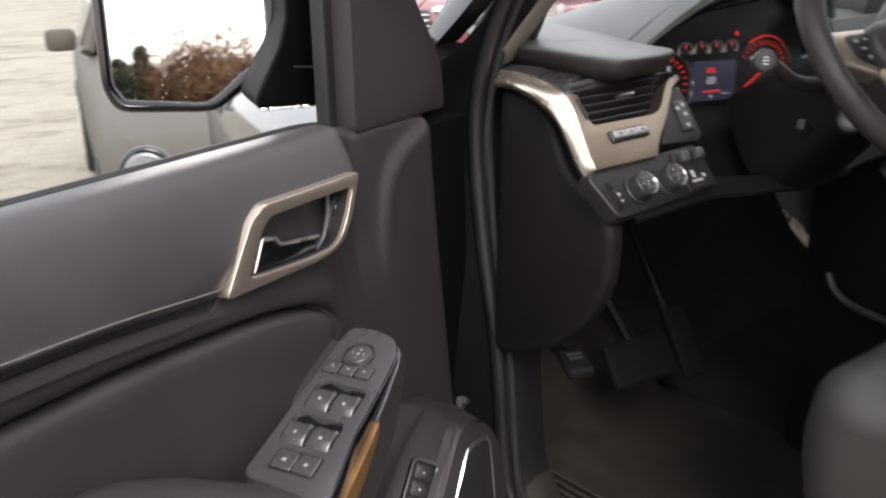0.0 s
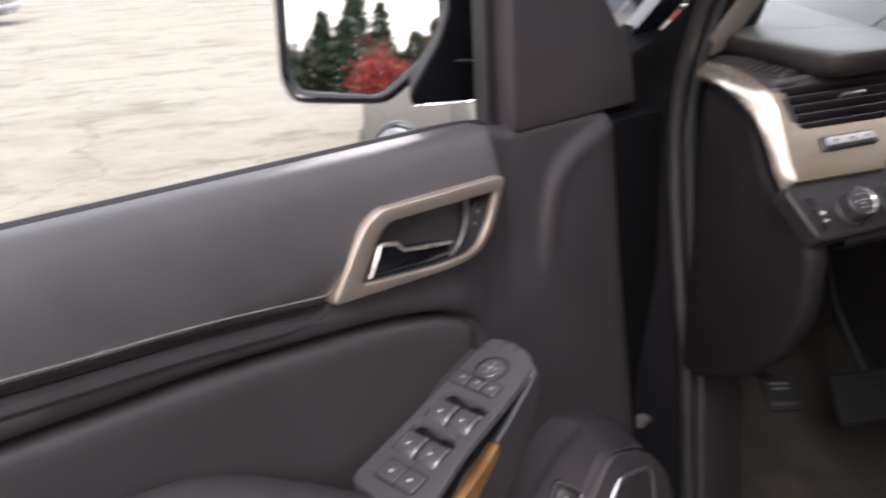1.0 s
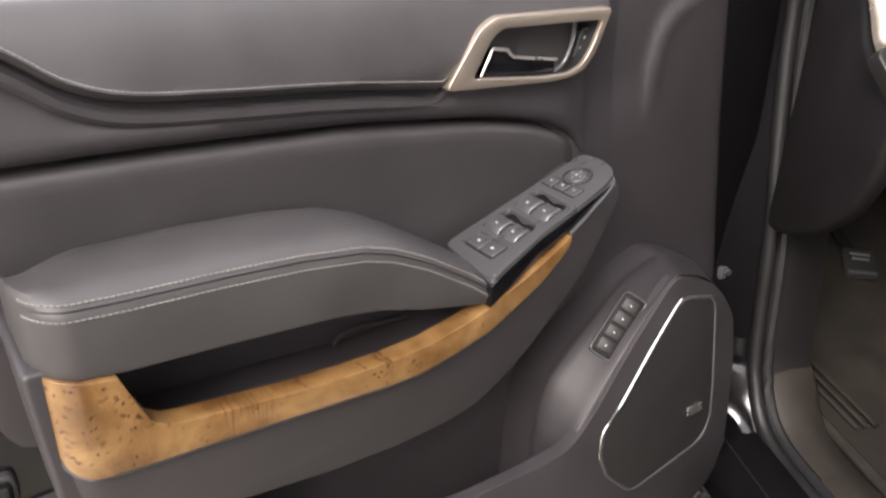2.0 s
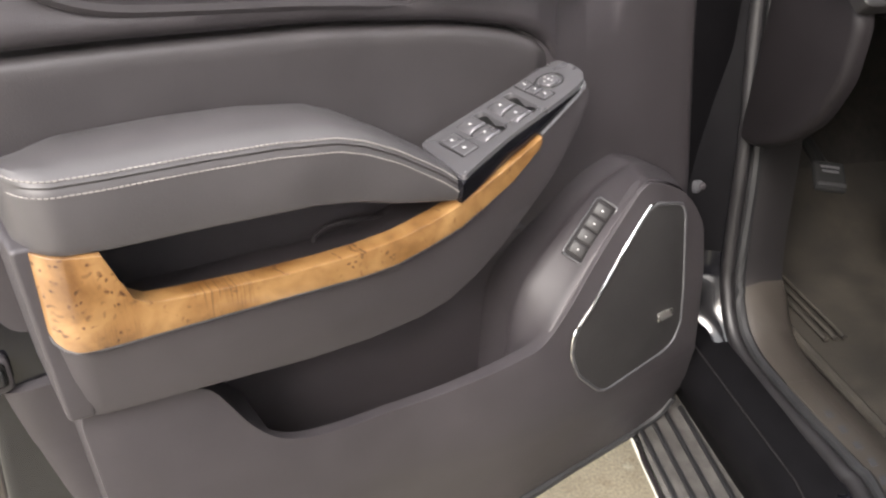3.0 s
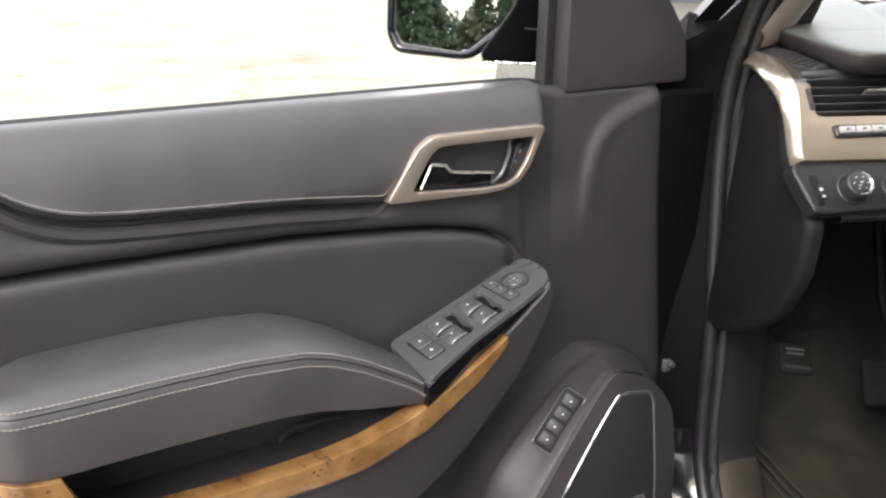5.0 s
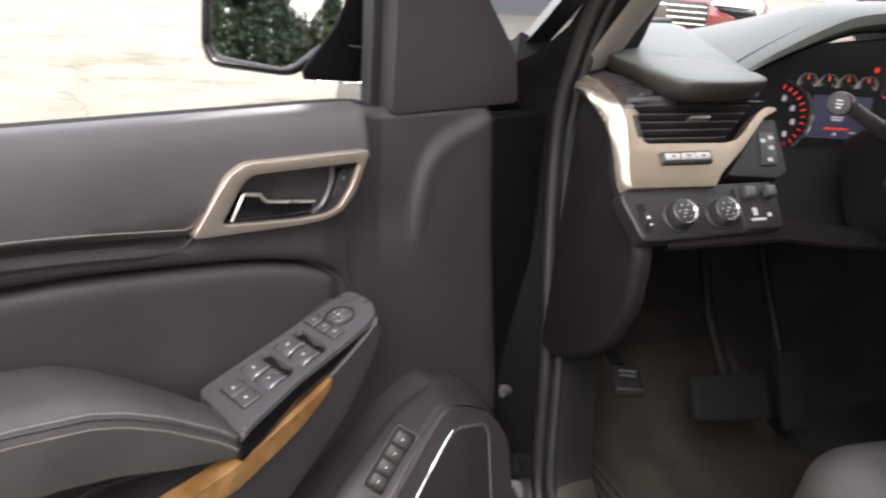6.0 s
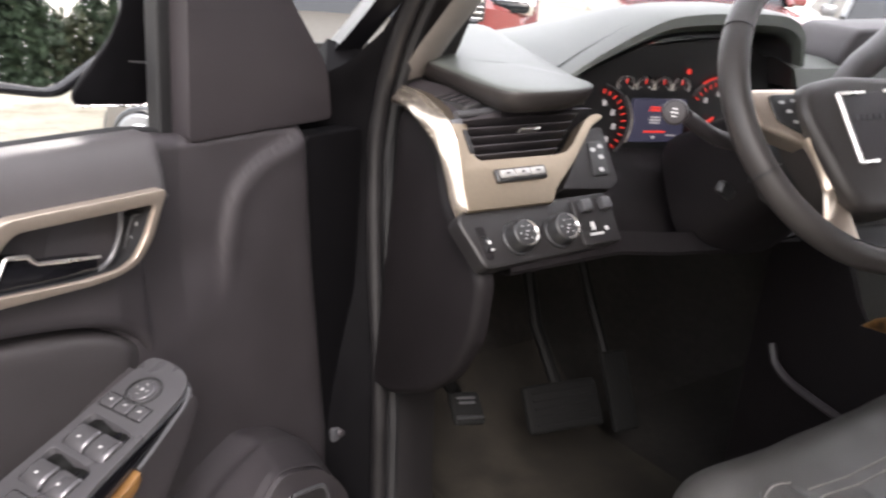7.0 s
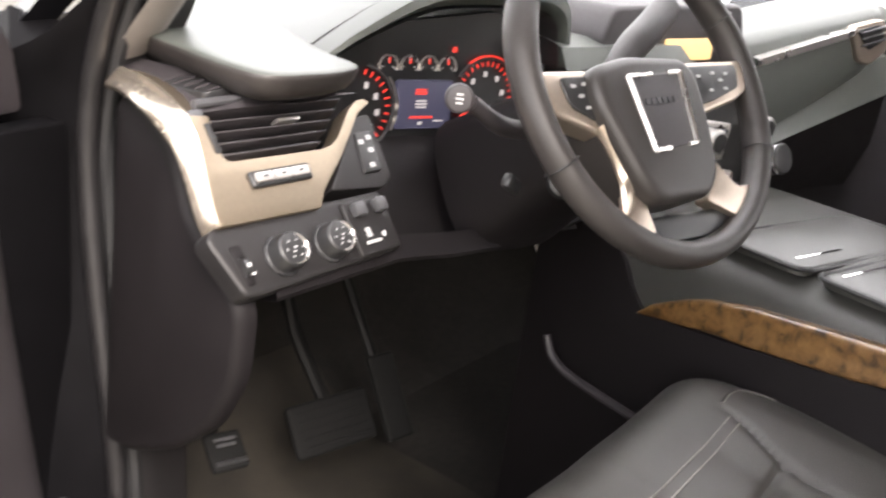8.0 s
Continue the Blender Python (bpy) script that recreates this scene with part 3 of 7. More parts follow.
    # door handle
    out = [(0.354, 1.2105), (0.515, 1.2165), (0.536, 1.2060), (0.547, 1.191), (0.5765, 1.1495), (0.440, 1.1395), (0.412, 1.1400), (0.390, 1.1460), (0.374, 1.164)]
    inn = [(0.368, 1.1985), (0.508, 1.2045), (0.521, 1.195), (0.544, 1.1575), (0.450, 1.1465), (0.412, 1.1455), (0.395, 1.1515), (0.381, 1.170)]
    bm = slab(rounded(out, 0.008, 4), 0.008, 0.039, upright, bevel=0.0045, hole=rounded(inn, 0.007, 4))
    part("handle_bezel", bm, BRONZE, door, "champagne metal handle surround")
    cx, cz = 0.455, 1.175
    rows = []
    for d, s in ((0.034, 1.0), (0.014, 0.97), (0.000, 0.90), (-0.004, 0.6), (-0.004, 0.02)):
        rows.append([(cx + (a - cx) * s, d, cz + (b - cz) * s) for a, b in rounded(inn, 0.007, 4)])
    cup = part("handle_cup", loft(rows, close_v=True), BUTTON, door, "dark handle recess")
    # lit inner block, finger well with shade painted near-black, curved lip round it
    bm = slab(rounded([(0.545, 1.156), (0.520, 1.203), (0.452, 1.200), (0.466, 1.184), (0.472, 1.160)], 0.004), 0.004, 0.016, upright, bevel=0.003)
    part("cup_block", bm, PLASTIC, cup)
    bm = slab(rounded([(0.4660, 1.162), (0.4640, 1.186), (0.450, 1.199), (0.402, 1.196), (0.402, 1.172), (0.410, 1.156)], 0.004), -0.003, -0.001, upright, bevel=0.0005)
    part("finger_well", bm, PAINTED_SHADE, cup, "finger well floor with its shade painted black")
    bm = slab(rounded([(0.430, 1.160), (0.432, 1.178), (0.424, 1.196), (0.404, 1.195), (0.404, 1.172), (0.412, 1.156)], 0.004), -0.002, 0.006, upright, bevel=0.003)
    part("well_wall", bm, PLASTIC, cup)
    lip = spline([(0.3990, 0.027, 1.2000), (0.3995, 0.027, 1.1834), (0.4035, 0.027, 1.1683), (0.4120, 0.027, 1.1537), (0.4260, 0.027, 1.1455)], 6)
    part("cup_lip", tube(lip, 0.0024, 8), PLASTIC_SATIN, cup, "satin lip round the finger well")
    lever_out = [(0.4262, 1.1455), (0.4262, 1.1605), (0.4587, 1.1660), (0.4862, 1.1705), (0.4909, 1.1742), (0.4942, 1.1788), (0.5140, 1.1825), (0.5280, 1.1585), (0.5200, 1.1520), (0.4824, 1.1480)]
    lever = part("lever", slab(rounded(lever_out, 0.003), 0.008, 0.0300, upright, bevel=0.004), GLOSS, door, "glossy black pull lever with chrome edge")
    edge = [(0.5283, 0.0315, 1.1570), (0.5214, 0.0318, 1.1700), (0.5150, 0.0318, 1.1822), (0.5125, 0.0318, 1.1832), (0.5055, 0.0318, 1.1820), (0.4948, 0.0318, 1.1798), (0.4909, 0.0318, 1.1749), (0.4862, 0.0318, 1.1713), (0.4587, 0.0322, 1.1666), (0.4260, 0.0318, 1.1612)]
    part("chrome_edge", tube(edge, [0.0013, 0.0016, 0.0017, 0.0018, 0.0021, 0.0021, 0.0016, 0.0017, 0.0019, 0.0014], 8), BRIGHT, lever, "chrome edge strip")
    lock = part("lock_switch", slab(rounded([(0.3925, 1.1575), (0.3870, 1.1750), (0.3820, 1.1865), (0.3690, 1.1860), (0.3720, 1.1740), (0.3800, 1.1560)], 0.004), 0.006, 0.023, upright, bevel=0.003), BUTTON, door, "black lock rocker switch")
    part("lock_rim", tube([(0.3935, 0.0232, 1.1575), (0.3880, 0.0236, 1.1752), (0.3832, 0.0236, 1.1860), (0.3815, 0.0236, 1.1872), (0.3700, 0.0234, 1.1868)], 0.0009, 6), PLASTIC_SATIN, lock)
    for u, z in ((0.3782, 1.1773), (0.3839, 1.1653)):
        part("symbol", box(0.0032, 0.001, 0.0042, Matrix.Translation((u, 0.0234, z)), 0.0005), MARK, lock, "white printed symbol")
    return door


ARM_FRONT = [(0.560, 0.962), (0.578, 0.971), (0.600, 0.989), (0.654, 1.024), (0.690, 1.042), (0.720, 1.052), (0.780, 1.0605), (0.848, 1.0655), (0.933, 1.0695), (1.003, 1.075)]
ARM_LOW = [(0.560, 0.938), (0.600, 0.947), (0.652, 0.959), (0.700, 0.974), (0.745, 0.982), (0.850, 0.990), (0.937, 0.995), (1.003, 1.003)]
WOOD_TOP = [(1.0005, 1.0080), (0.9465, 0.998), (0.9360, 0.970), (0.9275, 0.9490), (0.9145, 0.9400), (0.893, 0.9365), (0.848, 0.9315), (0.800, 0.9265), (0.747, 0.9235), (0.700, 0.9225), (0.655, 0.9250), (0.610, 0.9340), (0.579, 0.9425), (0.542, 0.9550), (0.503, 0.9690), (0.472, 0.9820), (0.459, 0.9885)]
WOOD_LOW = [(0.4575, 0.981), (0.463, 0.9730), (0.502, 0.9460), (0.541, 0.9295), (0.579, 0.9150), (0.624, 0.9030), (0.660, 0.8955), (0.700, 0.8945), (0.765, 0.8985), (0.8526, 0.9035), (0.901, 0.906), (0.960, 0.9090), (0.980, 0.9110), (0.989, 0.9145), (0.9945, 0.9200), (0.9975, 0.9290)]


def arm_depth(u):
    return 0.121 - 0.022 * max(0.0, min(1.0, (0.58 - u) / 0.2))


def arm_round(u):
    """The armrest's depth, rounded off at its rear end."""
    k = max(0.0, min(1.0, (u - 0.968) / 0.0365))
    return arm_depth(u) - 0.050 * (1 - math.sqrt(1 - k * k))


PLATE_EDGE = [(0.3745, 0.074), (0.3775, 0.082), (0.3835, 0.0930), (0.398, 0.1005), (0.434, 0.1050), (0.500, 0.1100), (0.5624, 0.1230), (0.580, 0.1290)]


def wedge_low(u):
    """Lower line of the gloss wedge under the switch plate."""
    return float(np.interp(u, [0.376, 0.386, 0.420, 0.454, 0.505, 0.556, 0.585], [1.034, 1.030, 1.012, 0.9925, 0.9705, 0.9510, 0.9440]))


def build_armrest(door):
    # padded armrest top with its front roll
    rows = []
    for u in np.linspace(0.562, 1.004, 90):
        zf, zl = curve_at(ARM_FRONT, u), curve_at(ARM_LOW, u)
        back = zf - 0.008 + 0.004 * min(1, (u - 0.56) / 0.2) + 0.005 * max(0.0, min(1.0, (u - 0.62) / 0.10)) * min(1.0, (1.004 - u) / 0.14)
        d = arm_round(u)
        prof = [(0.0, back - 0.012), (0.02, back), (0.045, back + 0.008), (0.07, zf + 0.007), (0.095, zf + 0.006), (0.110, zf + 0.002), (0.118, zf - 0.004), (0.1205, zf - 0.0075), (0.1185, zf - 0.010), (0.1205, zf - 0.0125), (0.1215, zf - 0.018), (0.1215, zl + 0.012), (0.119, zl + 0.004), (0.112, zl), (0.06, zl - 0.002), (0.01, zl - 0.002)]
        fall = max(0.0, (u - 0.940) / 0.064) ** 1.5
        prof = [(v, z - fall * (0.024 * max(0.0, 1 - v / 0.100) + 0.003) if k < 5 else z) for k, (v, z) in enumerate(prof)]
        rows.append([(u, v * d / 0.121, z) for v, z in prof])
    arm = part("armrest", loft(rows, caps=True), LEATHER, door, "padded black leather armrest with double stitching")
    for off, v in ((-0.0030, 0.1190), (-0.0160, 0.1222)):
        line = [(u, v * arm_round(u) / 0.121, curve_at(ARM_FRONT, u) + off) for u in np.linspace(0.572, 1.001, 120)]
        part("stitching", stitches(line, 0.0048, 0.00048 if off < -0.01 else 0.00056, 0.0035), THREAD, arm, "light grey stitching")
    # body under the wood
    top = [(u, z - 0.0005) for u, z in sorted(WOOD_LOW, reverse=True)]
    low = [(0.4545, 0.9900), (0.444, 0.9970), (0.420, 1.0115), (0.398, 1.0245), (0.386, 1.0290), (0.380, 1.0235), (0.379, 1.012), (0.392, 0.985), (0.420, 0.945), (0.460, 0.898), (0.500, 0.855), (0.537, 0.826), (0.575, 0.807), (0.616, 0.797), (0.680, 0.793), (0.760, 0.797), (0.862, 0.811), (0.9975, 0.829)]

    def face(u, z, v):
        k = (v - 0.0) / 0.12
        lean = 0.020 * max(0.0, (0.93 - z) / 0.12)
        return (u, v + k * (arm_round(u) - 0.121 - lean), z)
    bm = slab(top + low, 0.0, 0.121, face, bevel=0.006, cuts=[("b", k) for k in (0.95, 0.93, 0.90, 0.87, 0.84)] + [("a", k) for k in (0.42, 0.46, 0.50, 0.54, 0.58, 0.968, 0.980, 0.988)])
    body = part("armrest_body", bm, PLASTIC, door, "black lower armrest body")
    # smooth rear end that closes the armrest and its body
    bm = slab(rounded([(0.975, 0.826), (1.000, 0.829), (1.006, 0.92), (1.011, 1.012), (0.975, 1.010)], 0.006), -0.04, 0.104, upright, bevel=0.016, seg=4)
    part("armrest_end", bm, PLASTIC, body, "black plastic armrest end")
    bead = [(u, arm_round(u) + 0.0005, z - 0.0015) for u, z in WOOD_LOW]
    part("bead", tube(bead, 0.0020, 6), PLASTIC_SATIN, body, "thin satin grey bead under the wood")
    tip = [(u, curve_at(PLATE_EDGE, u) + 0.0005, wedge_low(u) - 0.0012) for u in np.linspace(0.458, 0.3775, 14)]
    part("bead", tube(tip, 0.0021, 6), PLASTIC_SATIN, body, "thin satin grey bead")
    # burl strip
    bm = slab(WOOD_TOP + WOOD_LOW, 0.102, 0.1245, lambda u, z, v: (u, v + arm_round(u) - 0.121, z), bevel=0.009, seg=5, cuts=[("a", k) for k in (0.965, 0.975, 0.983, 0.989, 0.994)])
    part("wood_trim", bm, WOOD, door, "glossy burl wood pull handle trim")
    # hollow behind the pull handle
    rows = []
    for u in np.linspace(0.60, 0.945, 24):
        zl = curve_at(ARM_LOW, u) + 0.01
        zb = 0.868
        rows.append([(u, 0.10, zl), (u, 0.04, zl), (u, 0.022, zl - 0.01), (u, 0.018, 0.95), (u, 0.024, zb + 0.01), (u, 0.05, zb), (u, 0.10, zb)])
    cup = part("pull_cup", loft(rows), PLASTIC, door, "dark hollow behind the pull handle")
    part("cup_rib", tube(spline([(0.600, 0.032, 0.898), (0.649, 0.031, 0.905), (0.685, 0.030, 0.9085), (0.703, 0.030, 0.9045), (0.7128, 0.030, 0.893), (0.7183, 0.032, 0.8766)], 5), 0.0028, 6), PLASTIC, cup, "moulded rib in the hollow")


def plate_z(u):
    return 1.030 - 0.32 * (u - 0.411)


def build_switches(door):
    outline = [(0.374, 0.030), (0.3715, 0.050), (0.373, 0.072), (0.3815, 0.090), (0.397, 0.0985), (0.4335, 0.1040), (0.500, 0.1092), (0.5624, 0.1222), (0.579, 0.1285), (0.579, 0.110), (0.574, 0.050), (0.572, 0.032)]

    def lying(u, v, d):
        return (u, v, plate_z(u) + d)
    wells = [rounded([(c - 0.0215, 0.0395), (c + 0.0165, 0.0405), (c + 0.0165, 0.0975), (c - 0.0185, 0.0955)], 0.007, 4) for c in (0.4700, 0.5130)]
    bm = slab(rounded(outline, 0.012, 5), -0.014, 0.0, lying, bevel=0.0045, seg=4, hole=wells)
    plate = part("switch_plate", bm, SWITCH_SATIN, door, "satin charcoal window switch plate")
    rows = []
    for u in np.linspace(0.3755, 0.581, 40):
        v, zt, zb = curve_at(PLATE_EDGE, u), plate_z(u) - 0.005, wedge_low(u)
        zb = min(zb, zt - 0.0015)
        rows.append([(u, v - 0.03, zt), (u, v - 0.003, zt), (u, v - 0.0005, zt - 0.001), (u, v, 0.6 * zt + 0.4 * zb), (u, v - 0.0015, zb + 0.001), (u, v - 0.004, zb), (u, v - 0.03, zb)])
    part("plate_edge", loft(rows, close_v=True, caps=True), GLOSS, plate, "gloss black lower edge")

    def put(name, u0, u1, v0, v1, d0, d1, mat, parent, r=0.003, bevel=0.0012, label=""):
        o = rounded([(u0, v0), (u1, v0), (u1, v1), (u0, v1)], r, 3)
        return part(name, slab(o, d0, d1, lying, bevel=bevel), mat, parent, label)
    ring = [(0.411 + 0.0165 * math.cos(a), 0.062 + 0.0165 * math.sin(a), plate_z(0.411 + 0.0165 * math.cos(a)) + 0.0006) for a in np.linspace(0, 2 * math.pi, 33)[:-1]]
    part("knob_ring", tube(ring, 0.0013, 6, closed=True), BUTTON, plate)
    tilt = Matrix.Translation((0.411, 0.062, 1.030)) @ Matrix.Rotation(math.atan(0.32), 4, "Y")
    knob = part("mirror_knob", disc(0.0125, 0.0035, tilt, 0.0015), SWITCH_SATIN, plate, "round mirror adjuster")
    for a in range(4):
        part("symbol", box(0.0026, 0.0007, 0.0008, tilt @ Matrix.Rotation(a * math.pi / 2, 4, "Z") @ Matrix.Translation((0, 0.0065, 0.0037))), MARK, knob)
    part("symbol", box(0.003, 0.0026, 0.0006, tilt @ Matrix.Translation((0, 0, 0.0037)), 0.0002), MARK, knob)
    for k, v in enumerate((0.043, 0.0615, 0.080)):
        put("button_gap", 0.4235, 0.4405, v - 0.0094, v + 0.0094, -0.002, 0.0004, PAINTED_SHADE, plate, 0.002, 0.0002)
        b = put("mirror_button", 0.4250, 0.4392, v - 0.0082, v + 0.0082, -0.002, 0.0016, SWITCH_SATIN, plate, 0.002)
        part("symbol", box(0.0022, 0.003, 0.0006, Matrix.Translation((0.4315, v, plate_z(0.4315) + 0.0018))), MARK, b)
    for c in (0.4700, 0.5130):
        # sloping floor of the well, deepest at its front end, its shade painted black
        rows = []
        for du, d in ((-0.024, -0.0055), (-0.016, -0.0065), (-0.009, -0.0070), (0.004, -0.006), (0.014, -0.0035), (0.0185, -0.0030)):
            rows.append([(c + du, v, plate_z(c + du) + d - 0.0025 * math.cos(4 * math.pi * k / 8) * (du < 0)) for k, v in enumerate(np.linspace(0.036, 0.101, 9))])
        well = part("switch_well", loft(rows), PAINTED_SHADE, plate, "recessed switch well, shade put into its black floor")
        for v in (0.0545, 0.0825):
            sw = thing_window_switch(c, v, well)
            part("symbol", box(0.0026, 0.0030, 0.0006, Matrix.Translation((c + 0.0060, v, plate_z(c + 0.0060) + 0.0030)) @ Matrix.Rotation(math.atan(0.32), 4, "Y"), 0.0002), MARK, sw)
    for v in (0.0625, 0.086):
        put("button_gap", 0.5365, 0.5595, v - 0.0127, v + 0.0127, -0.002, 0.0004, PAINTED_SHADE, plate, 0.003, 0.0002)
        b = put("door_lock_button", 0.5380, 0.5580, v - 0.0113, v + 0.0113, -0.002, 0.0018, SWITCH_SATIN, plate, 0.003)
        part("symbol", box(0.003, 0.0036, 0.0006, Matrix.Translation((0.549, v, plate_z(0.549) + 0.0022))), MARK, b)


def thing_window_switch(c, v, well):
    """A rocker that rises towards its front."""
    rows = []
    for du, dz in ((-0.0085, -0.010), (-0.0080, 0.0005), (-0.005, 0.0024), (0.004, 0.0028), (0.012, 0.0018), (0.0155, -0.004)):
        u = c + du
        z = plate_z(u) + dz
        w = 0.0122 if dz > 0 else 0.0126
        side = plate_z(u) - 0.009
        rows.append([(u, v - w, min(side, z)), (u, v - w, z - 0.0016), (u, v - w + 0.0018, z), (u, v, z - (0.0007 if dz > 0 else 0)), (u, v + w - 0.0018, z), (u, v + w, z - 0.0016), (u, v + w, min(side, z))])
    return part("window_switch", loft(rows), SWITCH_SATIN, well, "window rocker switch")


def build_lower_door(door):
    # proud lower panel with map pocket rim, sweeping up into the loudspeaker pod
    out = [(0.990, 0.826), (0.866, 0.802), (0.846, 0.766), (0.827, 0.730), (0.801, 0.699), (0.769, 0.681), (0.710, 0.671), (0.646, 0.667), (0.575, 0.669), (0.520, 0.676), (0.490, 0.6806), (0.4346, 0.6937), (0.3993, 0.7336), (0.3569, 0.7965), (0.3142, 0.8498), (0.289, 0.8800), (0.2694, 0.8860), (0.2116, 0.8608), (0.1815, 0.8331), (0.150, 0.790), (0.130, 0.700), (0.118, 0.560), (0.100, 0.470), (0.120, 0.415), (0.180, 0.398), (0.300, 0.384), (0.450, 0.370), (0.955, 0.352), (0.975, 0.600)]

    def face(u, z, v):
        k = v / 0.105
        top = 0.118 - 0.05 * max(0.0, (0.56 - z) / 0.2) - 0.030 * max(0.0, min(1.0, (u - 0.45) / 0.2))
        return (u, k * top, z)
    low = part("lower_panel", slab(spline_flat(out), 0.088, 0.105, face, bevel=0.0045, seg=3, cuts=[("a", k) for k in (0.30, 0.40, 0.45, 0.475, 0.50, 0.525, 0.55, 0.575, 0.60, 0.625, 0.65, 0.70, 0.80, 0.90)] + [("b", k) for k in (0.40, 0.44, 0.48, 0.52, 0.56, 0.60, 0.64)]), PLASTIC, door, "black plastic map pocket and speaker pod")
    end = [(0.990, 0.8255), (0.867, 0.8015), (0.847, 0.766), (0.828, 0.730), (0.802, 0.699), (0.790, 0.660), (0.790, 0.36), (0.955, 0.353), (0.975, 0.600)]
    part("pocket_end", slab(end, -0.05, 0.100, face, bevel=0.006), PLASTIC, low, "closed rear end of the map pocket")
    line = []
    for u, z in ((0.108, 0.440), (0.128, 0.408), (0.180, 0.391), (0.300, 0.377), (0.450, 0.363), (0.700, 0.354), (0.950, 0.345)):
        a, v, b = face(u, z, 0.105)
        line.append((a, v - 0.004, b - 0.004))
    part("bottom_seal", tube(spline(line, 5), 0.009, 8), RUBBER, low, "black rubber seal along the door's lower edge")
    # slanted shoulder round the pod, from its crest down to the panel
    outer = spline([(0.4430, 0.045, 0.560), (0.4409, 0.045, 0.6165), (0.4381, 0.045, 0.664), (0.4335, 0.045, 0.709), (0.4211, 0.045, 0.7470), (0.3936, 0.045, 0.7775), (0.3475, 0.045, 0.8177), (0.3008, 0.045, 0.8534), (0.2506, 0.045, 0.8718), (0.2183, 0.045, 0.8722), (0.1572, 0.045, 0.8437), (0.120, 0.045, 0.800)], 5)
    inner = spline([(0.500, 0.110, 0.640), (0.470, 0.1115, 0.681), (0.4346, 0.1125, 0.6925), (0.4160, 0.1130, 0.712), (0.3993, 0.1130, 0.7325), (0.3790, 0.1130, 0.762), (0.3480, 0.1130, 0.807), (0.3142, 0.1130, 0.8485), (0.2830, 0.1130, 0.8820), (0.2600, 0.1130, 0.8830), (0.2050, 0.1120, 0.8570), (0.160, 0.110, 0.805)], 5)
    rows = [[Vector((a.x, -0.03, a.z)) for a in outer], [Vector((a.x, 0.036, a.z)) for a in outer]]
    for s, bulge in ((0.0, 0.0), (0.03, 0.003), (0.10, 0.005), (0.30, 0.004), (0.55, 0.002), (0.80, 0.002), (0.93, 0.003), (0.98, 0.002), (1.0, 0.0)):
        rows.append([a.lerp(b, s) + Vector((0.6, 0.4, 0.6)) * bulge for a, b in zip(outer, inner)])
    part("pod_shoulder", loft(rows), PLASTIC, low, angle=50)
    # grille with its chrome strip
    g = [(0.260, 0.8535), (0.2095, 0.8395), (0.200, 0.825), (0.1905, 0.7726), (0.1768, 0.6934), (0.1700, 0.633), (0.178, 0.605), (0.195, 0.592), (0.312, 0.569), (0.329, 0.575), (0.3714, 0.619), (0.386, 0.652), (0.3885, 0.680), (0.3825, 0.702), (0.3570, 0.7324), (0.3150, 0.7950), (0.2750, 0.8480)]
    bm = slab(rounded(g, 0.008, 3), 0.10, 0.1225, upright, bevel=0.004)
    grille = part("speaker_grille", bm, CLOTH, door, "black cloth speaker grille")
    strip = [(0.2631, 0.1215, 0.856), (0.2776, 0.1228, 0.8495), (0.3170, 0.1232, 0.7975), (0.3590, 0.1232, 0.7335), (0.3855, 0.1232, 0.7025), (0.3915, 0.1228, 0.6815), (0.3885, 0.1222, 0.6522), (0.3730, 0.1215, 0.6195)]
    part("chrome_strip", tube(spline(strip, 4), [0.0011 + 0.0011 * math.sin(math.pi * min(1.0, k / 24)) for k in range(29)], 6), CHROME, grille, "thin chrome strip")
    part("grille_rim", tube([(a, 0.1215, b) for a, b in rounded(g, 0.008, 3)], 0.0026, 6, closed=True), PLASTIC_SATIN, grille, "satin grille rim")
    part("badge", box(0.030, 0.004, 0.015, Matrix.Translation((0.2105, 0.1235, 0.6612)) @ Matrix.Rotation(radians(2), 4, "Y"), 0.0015), BRIGHT, grille, "small silver badge")
    # seat memory buttons on the pod
    foot, head = Vector((0.3650, 0.0815, 0.7880)), Vector((0.3130, 0.0815, 0.8500))
    up = (head - foot).normalized()
    out_of = Vector((0.52, 0.66, 0.54))
    out_of = (out_of - up * out_of.dot(up)).normalized()
    m = Matrix((up.cross(out_of) * -1, out_of, up)).transposed().to_4x4()
    m.translation = (foot + head) / 2 + out_of * 0.0075
    mod = part("memory_module", box(0.034, 0.012, 0.090, m, 0.005, 3), PLASTIC_DARKENED, door, "seat memory button strip")
    rim = [m @ Vector((x, 0.0062, z)) for x, z in rounded([(-0.0155, -0.0435), (0.0155, -0.0435), (0.0155, 0.0435), (-0.0155, 0.0435)], 0.006, 3)]
    part("rim", tube(rim, 0.0013, 6, closed=True), PLASTIC_SATIN, mod)
    for k in range(4):
        b = part("memory_button", box(0.022, 0.004, 0.017, m @ Matrix.Translation((0, 0.0062, -0.029 + k * 0.0195)), 0.002), PANEL_BLACK, mod)
        part("symbol", box(0.0022, 0.001, 0.0020, m @ Matrix.Translation((0, 0.0084, -0.029 + k * 0.0195))), MARK, b)


def spline_flat(pts):
    return [(p[0], p[1]) for p in rounded(pts, 0.02, 3)]


